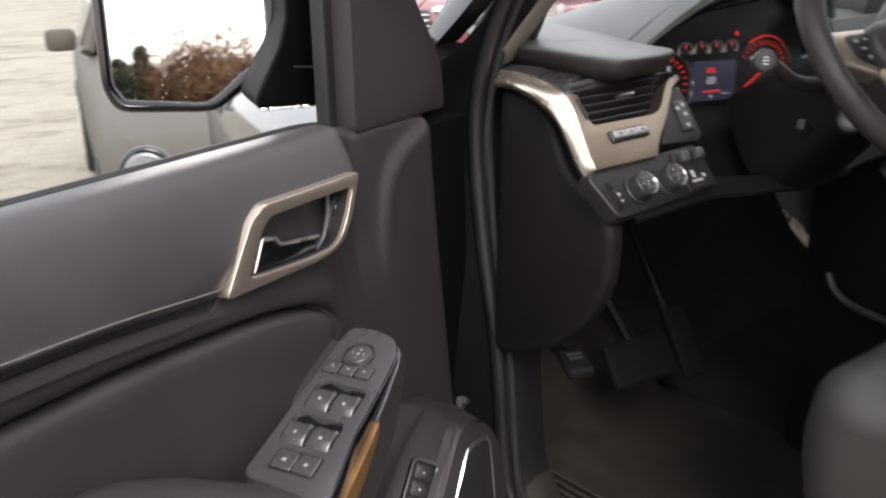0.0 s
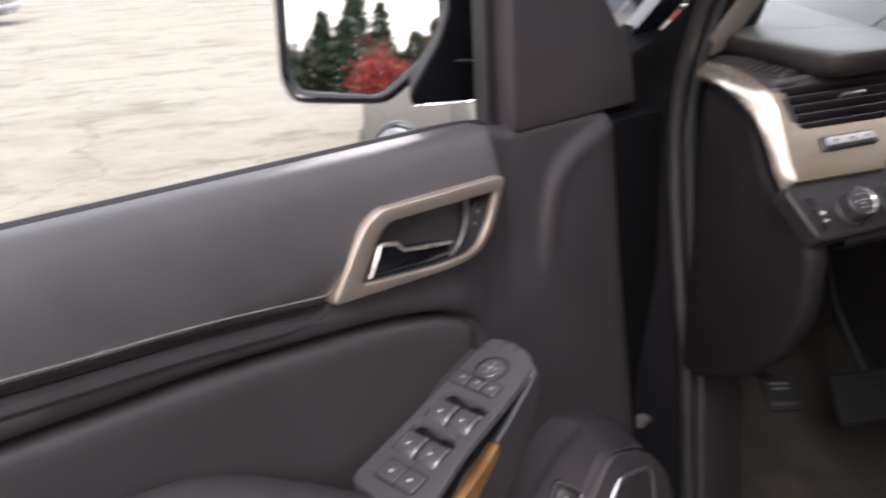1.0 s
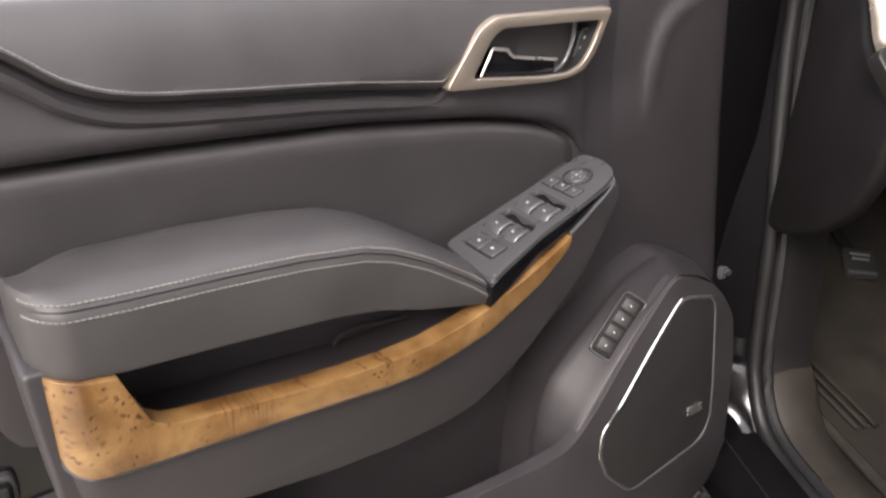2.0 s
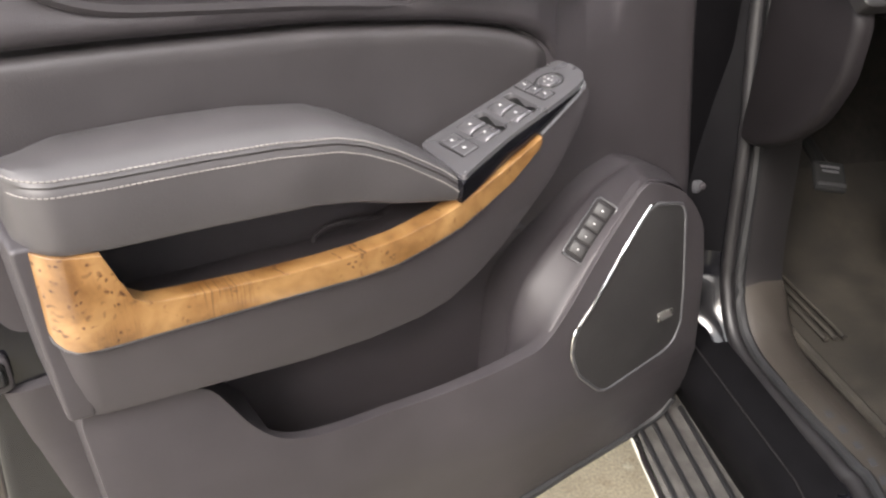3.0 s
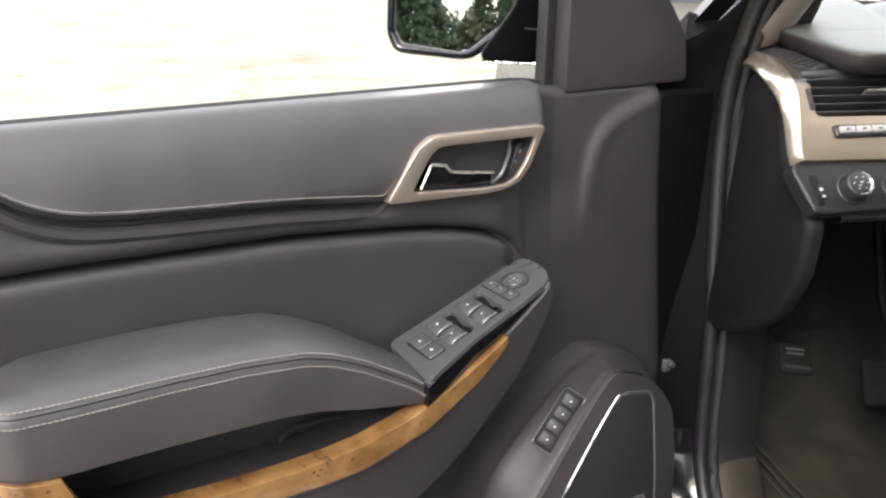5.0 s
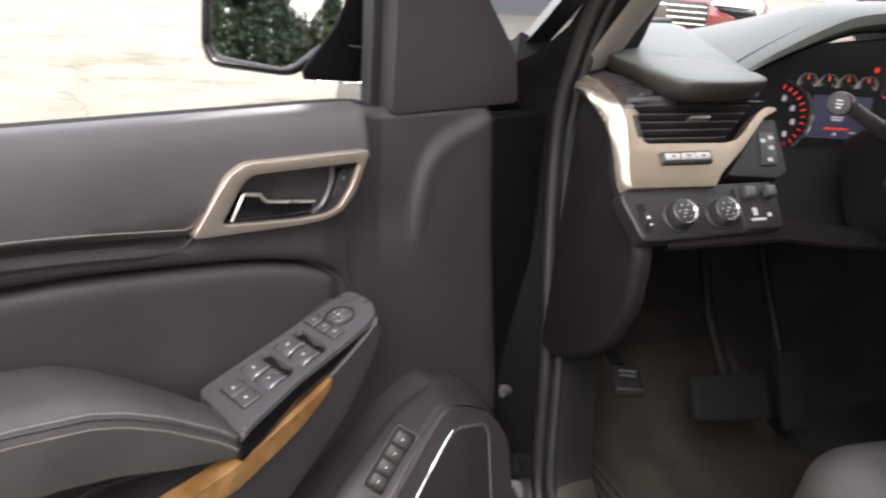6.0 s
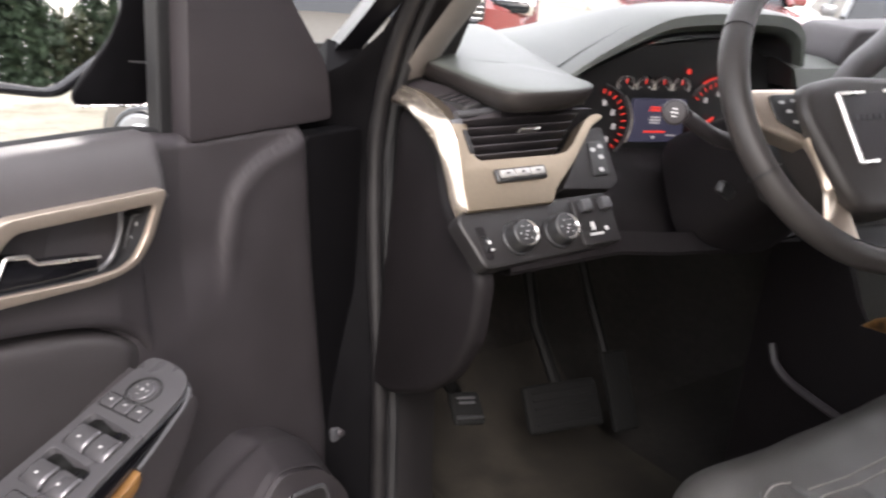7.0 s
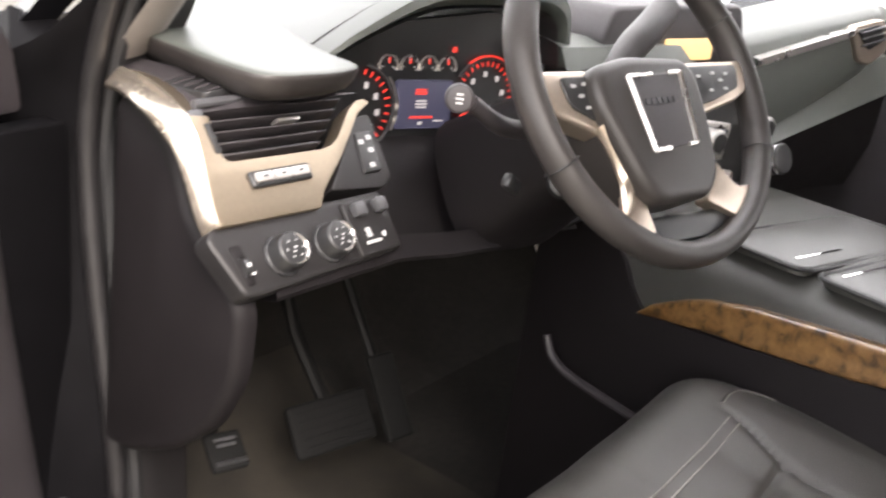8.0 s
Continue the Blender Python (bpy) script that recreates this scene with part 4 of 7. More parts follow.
def build_mirror(door):
    a, b = Vector((0.369, -0.269)), Vector((0.260, -0.135))
    along = (b - a).normalized()
    inward = Vector((along.y, -along.x)) if Vector((along.y, -along.x)).y > 0 else Vector((-along.y, along.x))

    def lay(s, z, d):
        q = a + along * s + inward * (d - (z - 1.28) * 0.10)
        return (q.x, q.y, z)
    w = (b - a).length
    glass = [(-0.001, 1.48), (-0.003, 1.288), (0.008, 1.270), (0.095, 1.262), (0.108, 1.267), (w, 1.320), (w + 0.002, 1.48), (w - 0.02, 1.50), (0.015, 1.50)]
    hous = [(-0.014, 1.48), (-0.015, 1.284), (-0.006, 1.263), (0.006, 1.2555), (0.098, 1.2515), (0.114, 1.255), (w + 0.016, 1.312), (w + 0.02, 1.49), (w - 0.01, 1.52), (0.01, 1.52)]
    bm = slab(rounded(hous, 0.012, 4), -0.13, 0.008, lay, bevel=0.008, hole=rounded(glass, 0.006, 4))
    h = part("mirror_housing", bm, GLOSS, door, "black door mirror housing")
    bm = slab(rounded(glass, 0.006, 4), -0.02, 0.0, lay, bevel=0.001)
    part("mirror_glass", bm, MIRROR, h, "mirror glass with rain drops", smooth=False)
    part("mirror_back", slab(rounded(hous, 0.012, 4), -0.14, -0.03, lay, bevel=0.02), GLOSS, h)
    # broad arm to the door corner
    arm = [(0.200, 1.251), (0.262, 1.257), (0.320, 1.263), (0.366, 1.268), (0.372, 1.280), (0.324, 1.330), (0.308, 1.36), (0.306, 1.40), (0.30, 1.50), (0.20, 1.50)]
    foot = part("mirror_arm", slab(rounded(arm, 0.008, 4), -0.150, -0.072, lambda u, z, v: (u + 0.95 * (v + 0.072), v, z), bevel=0.014, seg=4), SHADED_BLACK, h, "black mirror arm")
    part("arm_seam", tube([(0.205, -0.0715, 1.300), (0.262, -0.0715, 1.302), (0.300, -0.073, 1.307)], 0.0014, 6), PLASTIC_SATIN, foot)
    wet = [(u, -0.0735 + 0.002 * math.sin(u * 900), 1.2525 + (u - 0.2) * 0.104 + 0.0006 * math.sin(u * 1300)) for u in np.linspace(0.265, 0.360, 60)]
    part("water_line", tube(wet, 0.0013, 6), CHROME, foot, "rain water along the lower edge")
    # rain drops running down the glass
    bm = bmesh.new()
    rnd = random.Random(4)
    for col in (0.022, 0.052, 0.078, 0.104, 0.128, 0.142):
        z = 1.27 + (max(0.0, col - 0.10) * 0.85)
        top = z + rnd.uniform(0.05, 0.16)
        while z < top:
            p = lay(col + rnd.uniform(-0.0025, 0.0025), z, 0.0008)
            bmesh.ops.create_icosphere(bm, subdivisions=1, radius=rnd.uniform(0.0005, 0.0010), matrix=Matrix.Translation(p))
            z += rnd.uniform(0.004, 0.013)
    tagged(part("rain_drop", bm, CHROME, h, "rain drops on the mirror"), kind="stuff")


car_door = build_door()
build_armrest(car_door)
build_switches(car_door)
build_lower_door(car_door)
build_mirror(car_door)


# ---- the car's body round the door opening ----
CAB = Matrix.Translation((0.235, -0.12, 0)) @ Matrix.Rotation(radians(-17), 4, "Z")


def cab(bm):
    """Turns a mesh from the cabin's frame (x across, y ahead of the instrument hood) into the world."""
    bmesh.ops.transform(bm, matrix=CAB, verts=bm.verts)
    return bm


def turned(bm):
    """The body shell lies along the cabin's own axis."""
    bmesh.ops.transform(bm, matrix=Matrix.Rotation(radians(-17), 4, "Z"), verts=bm.verts)
    return bm


def flat_z(x, y, d):
    return (x, y, d)


def on_sill(x, y, d):
    """A point on top of the sill trim, which drifts outwards to the rear."""
    return (x + 0.22 * min(0.0, y + 0.42), y, 0.541 - 0.036 * (y + 0.30) + d)


SEAL = [(-0.30, -1.60, 0.575), (-0.10, -0.95, 0.558), (0.020, -0.50, 0.542), (0.030, -0.420, 0.539), (0.030, -0.307, 0.531), (0.030, -0.200, 0.527), (0.030, -0.145, 0.532), (0.030, -0.105, 0.552), (0.030, -0.075, 0.595), (0.030, -0.056, 0.661), (0.030, -0.037, 0.860), (0.030, -0.008, 1.010), (0.030, 0.008, 1.149), (0.030, 0.004, 1.225), (0.030, -0.018, 1.300), (0.030, -0.060, 1.376), (0.034, -0.130, 1.460), (0.020, -0.30, 1.58), (-0.02, -0.60, 1.70), (-0.13, -1.00, 1.76), (-0.31, -1.60, 1.77)]


def build_body():
    body = thing("car_body", None, "black car body seen round the open driver's doorway", "car body", kind="structure")
    # hinge pillar, with the painted return towards the door
    path = spline(SEAL, 5)
    rows = []
    for p in path:
        k = float(np.interp(p.z, [0.555, 0.62, 1.18, 1.24, 1.28, 1.33, 1.40], [0.30, 1, 1, 0.80, 0.42, 0.18, 0.06]))
        fwd = (Vector((0, 1, 0)) if 0.6 < p.z < 1.25 else Vector((0, 0.7, 0.7 if p.z > 1 else -0.7))) * k
        rows.append([p + Vector((0.0, 0, 0)) + fwd * 0.01, p + Vector((-0.025 * k, 0, 0)) + fwd * 0.022, p + Vector((-0.05 * k, 0, 0)) + fwd * 0.030, p + Vector((-0.085 * k, 0, 0)) + fwd * 0.036, p + Vector((-0.110 * k, 0, 0)) + fwd * 0.05, p + Vector((-0.118 * k * k, 0, 0)) + fwd * 0.20 * k])
    top = next(i for i, p in enumerate(path) if p.z > 1.19)
    foot = next(i for i, p in enumerate(path) if p.z > 0.66)
    part("pillar_foot", loft(rows[:foot + 1]), GLOSS, body, "gloss black painted pillar foot")
    part("hinge_pillar", loft(rows[foot:top + 1]), SHADED_BLACK, body, "black painted door pillar")
    part("pillar_return", loft(rows[top:]), SHADED_BLACK, body, "gloss black painted pillar return")
    part("weatherstrip", tube(path, 0.0115, 10), SEAL_RUBBER, body, "black rubber door seal")
    lip = [p + Vector((0.020, -0.004 if p.z > 0.6 else 0, 0.003 if p.z < 0.6 else 0)) for p in path]
    part("seal_lip", tube(lip, 0.009, 8), RUBBER, body)
    # kick and sill trim inside the seal; the kick's shade is in its colour
    rows = []
    for p in path:
        inward = Vector((1, 0, 0))
        fwd = Vector((0, 1, 0)) if 0.6 < p.z < 1.3 else (Vector((0, 0.3, -0.5)) if p.z < 0.6 else Vector((0, 0.5, 0.5)))
        rows.append([p + inward * 0.012, p + inward * 0.030 + Vector((0, -0.004, 0.006)), p + inward * 0.06 + Vector((0, 0, 0.010)), p + inward * 0.105 + fwd * 0.012, p + inward * 0.125 + fwd * 0.06, p + inward * 0.130 + fwd * 0.18])
    cut = next(i for i, p in enumerate(path) if p.z > 0.60)
    part("sill_trim", loft(rows[:cut + 1]), SILL, body, "black plastic sill trim")
    part("kick_trim", loft(rows[cut:]), PANEL_BLACK, body, "plastic kick trim, shade put into its darker tone")
    bm = slab(rounded([(0.052, -0.240), (0.092, -0.236), (0.096, -0.92), (0.056, -0.92)], 0.006), -0.012, 0.003, on_sill, bevel=0.002, cuts=[("b", -0.36 - 0.06 * k) for k in range(9)])
    plate = part("sill_plate", bm, SILL, body, "scuffed satin sill plate with worn blue lettering")
    for k in range(5):
        x, y = 0.072, -0.318 - 0.034 * k
        part("marking", slab([(x - 0.006, y - 0.009), (x + 0.005, y - 0.009), (x + 0.006, y + 0.006), (x - 0.004, y + 0.006)], 0.001, 0.0036, on_sill, bevel=0), BLUE_PRINT, plate)
    # painted sill below the opening and the running board
    rows = []
    for y in np.linspace(0.10, -1.7, 30):
        o = 0.29 * min(0.0, y + 0.45)
        rows.append([(0.02 + o, y, 0.535), (-0.03 + o, y, 0.528), (-0.052 + o, y, 0.505), (-0.058 + o, y, 0.47), (-0.04 + o, y, 0.43), (-0.02 + o, y, 0.38), (0.02 + o, y, 0.30)])
    part("rocker", loft(rows), SHADED_BLACK, body, "black painted sill")
    line = [(-0.034 + 0.29 * min(0.0, y + 0.45), y, 0.5295) for y in np.linspace(-0.10, -1.6, 20)]
    part("sill_line", tube(line, 0.0012, 6), PANEL_BLACK, body, "thin sill crease")
    hinge = part("check_strap", box(0.05, 0.03, 0.022, Matrix.Translation((-0.012, 0.002, 0.770)) @ Matrix.Rotation(radians(24), 4, "Z"), 0.004), PLASTIC_SATIN, body, "steel door check strap")
    part("bolt", disc(0.006, 0.010, Matrix.Translation((-0.018, -0.012, 0.772)) @ Matrix.Rotation(radians(90), 4, "X"), 0.002, 12), PLASTIC, hinge)
    for z in (0.56, 1.06):
        part("hinge", box(0.06, 0.04, 0.07, Matrix.Translation((-0.04, 0.075, z)), 0.008), GLOSS, body, "black painted door hinge")
    # windscreen pillar: painted outside, grey trim inside
    outer = spline([(-0.03, 0.10, 1.19), (-0.025, 0.06, 1.27), (-0.015, -0.02, 1.345), (0.0, -0.14, 1.45), (0.03, -0.34, 1.58), (0.07, -0.62, 1.70)], 6)
    rows = [[p + Vector((0.03, 0.0, 0)), p + Vector((0.0, 0.01, 0.0)), p + Vector((0.02, 0.05, 0.012)), p + Vector((0.09, 0.09, 0.045)), p + Vector((0.12, 0.11, 0.06))] for p in outer]
    part("windscreen_pillar", loft(rows), PILLAR_PAINT, body, "gloss black windscreen pillar")
    rows = []
    for y, z in ((0.015, 1.255), (-0.012, 1.278), (-0.055, 1.325), (-0.114, 1.382), (-0.19, 1.45), (-0.36, 1.56), (-0.62, 1.68)):
        o = 0.3 * min(0.0, y + 0.25)
        rows.append([(0.046 + o, y + 0.004, z - 0.004), (0.058 + o, y - 0.006, z), (0.085 + o, y - 0.004, z + 0.006), (0.104 + o, y + 0.008, z + 0.010), (0.120 + o, y + 0.05, z + 0.02), (0.125 + o, y + 0.11, z + 0.03)])
    part("pillar_trim", loft(rows), PILLAR, body, "grey fabric-grained pillar trim")
    # front wing and bonnet
    rows = []
    for y in np.linspace(0.08, 1.5, 12):
        d = max(0.0, (y - 1.0) / 0.5) ** 2 * 0.12
        rows.append([(-0.09, y, 0.45), (-0.13, y, 0.75), (-0.135, y, 1.02), (-0.11, y, 1.10 - d), (-0.05, y, 1.15 - d), (0.10, y + 0.02, 1.175 - d), (0.8, y + 0.1, 1.20 - d), (1.6, y + 0.02, 1.175 - d), (1.75, y, 1.10 - d), (1.77, y, 0.6)])
    part("bonnet", turned(loft(rows)), GLOSS, body, "gloss black bonnet and wings")
    # windscreen, roof, far side and rear, which close the cabin
    glass = slab([(0.04, 0.58), (1.64, 0.58), (1.52, -0.40), (0.15, -0.40)], -0.002, 0.002, lambda x, y, d: (x, y, 1.20 + (0.58 - y) * 0.55 + d), bevel=0)
    g = part("windscreen", turned(glass), GLASS, body, "clear windscreen glass")
    g.visible_shadow = False
    roof = slab(rounded([(0.10, -0.38), (1.58, -0.38), (1.62, -3.2), (0.06, -3.2)], 0.08, 4), 1.745, 1.80, flat_z, bevel=0.02)
    part("roof", turned(roof), GLOSS, body, "black car roof")
    head = slab([(0.10, -0.40), (1.58, -0.40), (1.62, -3.2), (0.06, -3.2)], 1.735, 1.743, flat_z, bevel=0)
    part("headliner", turned(head), PILLAR, body, "grey headliner")
    far = slab([(-3.2, 0.45), (0.45, 0.45), (0.45, 1.22), (0.25, 1.28), (-0.10, 1.50), (-0.45, 1.72), (-0.62, 1.74), (-0.66, 1.34), (-0.85, 1.27), (-3.2, 1.25)], 1.62, 1.68, lambda y, z, d: (d, y, z), bevel=0.01)
    part("far_side", turned(far), PLASTIC, body, "black far side door trim")
    for y in (-0.95, -2.1, -3.1):
        part("far_pillar", turned(box(0.06, 0.16, 0.56, Matrix.Translation((1.69, y, 1.50)), 0.02)), PLASTIC, body)
    rear = slab([(0.05, 0.45), (1.7, 0.45), (1.7, 1.25), (0.05, 1.25)], -3.25, -3.2, lambda x, z, d: (x, d, z), bevel=0)
    part("rear_wall", turned(rear), PLASTIC, body)
    near = slab([(-3.2, 0.45), (-1.62, 0.45), (-1.62, 1.25), (-3.2, 1.25)], -0.06, 0.0, lambda y, z, d: (d, y, z), bevel=0.01)
    part("rear_door", turned(near), GLOSS, body, "gloss black rear door")
    part("door_post", turned(box(0.09, 0.16, 1.3, Matrix.Translation((0.03, -1.66, 1.13)), 0.02)), GLOSS, body)
    # wheels under the body
    for x, y in ((-0.02, 0.95), (1.66, 0.95), (-0.02, -2.55), (1.66, -2.55)):
        m = Matrix.Rotation(radians(-17), 4, "Z") @ Matrix.Translation((x - 0.12, y, 0.39)) @ Matrix.Rotation(radians(90), 4, "Y")
        wheel = part("wheel", disc(0.39, 0.25, m, 0.04, 40), RUBBER, body, "black tyre")
        part("rim", disc(0.26, 0.254, m, 0.01, 24), BRIGHT, wheel, "silver rim")
    # floor, toe board and bulkhead
    fl = slab([(0.10, 0.55), (1.68, 0.55), (1.68, -3.2), (0.10, -3.2)], 0.44, 0.485, flat_z, bevel=0)
    part("cabin_floor", turned(fl), CARPET, body, "dark carpeted floor")
    rows = [[(x, 0.13, 0.47), (x, 0.22, 0.50), (x, 0.34, 0.60), (x, 0.44, 0.75), (x, 0.47, 1.25)] for x in np.linspace(0.06, 1.68, 12)]
    part("toe_board", loft(rows), CARPET, body, "dark carpeted toe board")
    side = loft([[(0.10, y, z) for y in np.linspace(0.0, 0.46, 8)] for z in (0.45, 0.8, 1.2)])
    part("kick_panel", side, PLASTIC_DARKENED, body)
    return body


def build_running_board():
    rb = thing("running_board", None, "ribbed grey running board with bright edge under the door", "running board")
    rows = []
    for k, y in enumerate(np.concatenate([np.linspace(-0.02, -0.12, 7), np.linspace(-0.2, -1.7, 12)])):
        e = min(1.0, max(0.0, (-0.015 - y) / 0.11)) ** 0.5
        xo = -0.02 - 0.105 * e - 0.06 * max(0.0, -0.1 - y)
        rows.append([(0.01, y, 0.36), (0.01, y, 0.383)] + [(0.01 + (xo + 0.012 - 0.01) * s, y, 0.384 + 0.0035 * (j % 2)) for j, s in enumerate(np.linspace(0.05, 1, 11))] + [(xo, y, 0.378), (xo - 0.004, y, 0.362), (xo + 0.01, y, 0.345), (0.01, y, 0.34)])
    part("board", loft(rows), BOARD, rb)
    edge = [(-0.02 - 0.110 * (min(1.0, max(0.0, (-0.015 - y) / 0.11)) ** 0.5) - 0.06 * max(0.0, -0.1 - y), y, 0.374) for y in list(np.linspace(-0.02, -0.12, 9)) + list(np.linspace(-0.2, -1.7, 8))]
    part("bright_edge", tube(edge, 0.008, 8), CHROME, rb, "bright metal edge strip")
    for x in (-0.015, -0.045, -0.075, -0.102):
        part("tread", box(0.008, 1.55, 0.006, Matrix.Translation((x - 0.05, -0.87, 0.389)) @ Matrix.Rotation(radians(-2.5), 4, "Z"), 0.002), RUBBER, rb, "black rubber tread strip")


# ---- dashboard ----
def fascia(x, z, d):
    """The sloping face left of the wheel: d is how far it stands proud towards the driver."""
    return (x, -0.177 - 0.82 * (1.238 - z) - d * 0.77, z + d * 0.63)


def fascia_matrix(x, z, d=0.0):
    """A frame on that face, with local z out of it and local y up it."""
    n = Vector((0, -0.773, 0.634)).normalized()
    up = Vector((0, 0.634, 0.773)).normalized()
    m = Matrix((Vector((1, 0, 0)), up, n)).transposed().to_4x4()
    m.translation = Vector(fascia(x, z, d))
    return m


def build_dash_left(dash):
    # side of the dashboard, which the open door uncovers
    side = [(-0.040, 1.248), (-0.07, 1.248), (-0.10, 1.240), (-0.130, 1.224), (-0.148, 1.204), (-0.172, 1.160), (-0.225, 1.128), (-0.262, 1.098), (-0.258, 1.020), (-0.225, 0.955), (-0.170, 0.905), (-0.10, 0.868), (-0.05, 0.860)]
    bm = slab(rounded(side, 0.02, 3), 0.030, 0.008, lambda y, z, d: (d + 0.022 * max(0.0, (z - 1.10) / 0.15), y, z), bevel=0.012, seg=3)
    part("end_cap", bm, PLASTIC_DARKENED, dash, "black dashboard end cap")
    # knee panel and underside, with the shade there put into the plastic's colour
    rows = []
    for x in np.linspace(0.045, 0.72, 40):
        drop = 0.05 * max(0.0, (x - 0.24) / 0.5)
        zb = float(np.interp(x, [0.0, 0.22, 0.31, 0.40, 0.47, 0.54, 0.72], [1.102, 1.102, 1.090, 1.084, 1.083, 1.090, 1.105]))
        rows.append([(x, -0.255 - drop, zb + 0.024), (x, -0.266 - drop, zb + 0.008), (x, -0.270 - drop, zb + 0.002), (x, -0.268 - drop, zb - 0.003), (x, -0.258 - drop, zb - 0.006), (x, -0.235 - drop, zb - 0.008), (x, -0.12, zb - 0.03), (x, 0.05, zb - 0.05), (x, 0.30, zb - 0.07)])
    part("knee_panel", loft(rows), PLASTIC_DARKENED, dash, "black knee panel under the wheel")
    # switch panel
    o = [(-0.014, 1.162), (-0.004, 1.169), (0.218, 1.171), (0.214, 1.124), (0.195, 1.119), (0.014, 1.116), (0.003, 1.118)]
    part("switch_panel", slab(rounded(o, 0.006), -0.022, 0.0, fascia, bevel=0.005), PANEL_BLACK, dash, "satin black switch panel", angle=30)
    ds = part("dimmer_slot", slab(rounded([(0.005, 1.154), (0.017, 1.154), (0.019, 1.124), (0.009, 1.124)], 0.003), -0.006, 0.0012, fascia, bevel=0.001), PLASTIC_DARKENED, dash, "dimmer thumb wheel")
    part("thumb_wheel", disc(0.010, 0.006, fascia_matrix(0.009, 1.1375, -0.002) @ Matrix.Rotation(radians(90), 4, "Y"), 0.001, 20), BUTTON, ds)
    part("symbol", box(0.004, 0.0035, 0.001, fascia_matrix(0.0125, 1.1375, 0.0085)), MARK, ds)
    part("symbol", box(0.004, 0.002, 0.001, fascia_matrix(0.015, 1.131, 0.0070)), MARK, ds)
    for x in (0.058, 0.120):
        m = fascia_matrix(x, 1.1385)
        k = part("rotary_knob", disc(0.0205, 0.004, m, 0.002), BUTTON, dash, "black rotary switch with silver face")
        part("grip", disc(0.0185, 0.018, m @ Matrix.Translation((0, 0, 0.003)), 0.003, 28, 0.0170), BUTTON, k)
        ring = [m @ Vector((0.0145 * math.cos(a), 0.0145 * math.sin(a), 0.0208)) for a in np.linspace(-1.9, 1.2, 20)]
        part("silver_ring", tube(ring, [0.0007 + 0.0014 * math.sin(math.pi * q / 19) for q in range(20)], 6), BRIGHT, k, "bright silver arc")
        rnd = random.Random(int(x * 1000))
        for a in range(6):
            part("symbol", box(0.0024, 0.0012, 0.0008, m @ Matrix.Translation((0.0095 * math.cos(a * 1.05), 0.0085 * math.sin(a * 1.05), 0.0212)) @ Matrix.Rotation(rnd.uniform(0, 1), 4, "Z")), MARK, k)
        part("symbol", box(0.004, 0.0014, 0.0008, m @ Matrix.Translation((0.001, 0.001, 0.0212))), MARK, k)
        part("symbol", box(0.003, 0.0014, 0.0008, m @ Matrix.Translation((-0.002, -0.003, 0.0212))), MARK, k)
    tb = part("trailer_box", slab(rounded([(0.152, 1.166), (0.216, 1.166), (0.212, 1.120), (0.152, 1.120)], 0.004), -0.01, 0.004, fascia, bevel=0.002), PANEL_BLACK, dash, "trailer brake control box")
    for x in (0.168, 0.200):
        part("slide_button", box(0.015, 0.015, 0.012, fascia_matrix(x, 1.157, 0.009), 0.003), PLASTIC_SATIN, tb, "grey slide button")
    part("symbol", box(0.006, 0.010, 0.001, fascia_matrix(0.173, 1.138, 0.0045)), MARK, tb)
    part("symbol", box(0.022, 0.003, 0.001, fascia_matrix(0.176, 1.130, 0.0045)), MARK, tb)
    part("symbol", box(0.005, 0.005, 0.001, fascia_matrix(0.194, 1.134, 0.0045)), MARK, tb)
    # champagne trim: front plate
    o = [(0.0005, 1.1675), (0.124, 1.1655), (0.137, 1.178), (0.180, 1.203), (0.231, 1.238), (0.256, 1.2465), (0.250, 1.2505), (0.236, 1.2495), (0.219, 1.242), (0.186, 1.2195), (0.172, 1.2135), (0.155, 1.2115), (0.040, 1.2125), (0.034, 1.2165), (0.033, 1.228), (0.038, 1.248), (0.018, 1.250), (0.0175, 1.245), (0.015, 1.224), (0.008, 1.200), (0.0025, 1.182)]
    trim = part("metal_trim", slab(rounded(o, 0.003, 3), -0.02, 0.006, fascia, bevel=0.002), TAN_METAL, dash, "champagne metal dashboard trim")
    # facet with painted-in light on the trim's outer edge, up and forward to the pillar
    outer = [(0.022, -0.038, 1.258), (0.013, -0.075, 1.261), (0.004, -0.110, 1.2585), (-0.001, -0.145, 1.249)] + [fascia(x, z, -0.008) for x, z in ((0.000, 1.238), (0.001, 1.222), (-0.001, 1.205), (-0.005, 1.183), (-0.005, 1.172), (-0.003, 1.167))]
    inner = [(0.044, -0.030, 1.270), (0.036, -0.070, 1.271), (0.028, -0.110, 1.268), (0.022, -0.148, 1.260)] + [fascia(x, z, 0.0055) for x, z in ((0.0180, 1.246), (0.0155, 1.224), (0.0085, 1.200), (0.0030, 1.182), (0.0015, 1.173), (0.0010, 1.1675))]
    rows = []
    for a, b in zip(spline(outer, 5), spline(inner, 5)):
        up = Vector((0, -0.4, 0.9)) * 0.002
        rows.append([a + Vector((0.006, 0.010, -0.010)), a + Vector((-0.001, 0.002, -0.003)), a, a.lerp(b, 0.12) + up, a.lerp(b, 0.5) + up * 1.5, a.lerp(b, 0.9) + up, b, b + Vector((0.004, 0.004, -0.003))])
    part("metal_sweep", loft(rows, caps=True), TAN_LIT, trim, "outer facet of the champagne trim, its light put into the colour")
    rows = [[b, b + Vector((0.012, 0.004, -0.004)), b + Vector((0.040, 0.02, -0.006))] for b in spline(inner[:5], 5)]
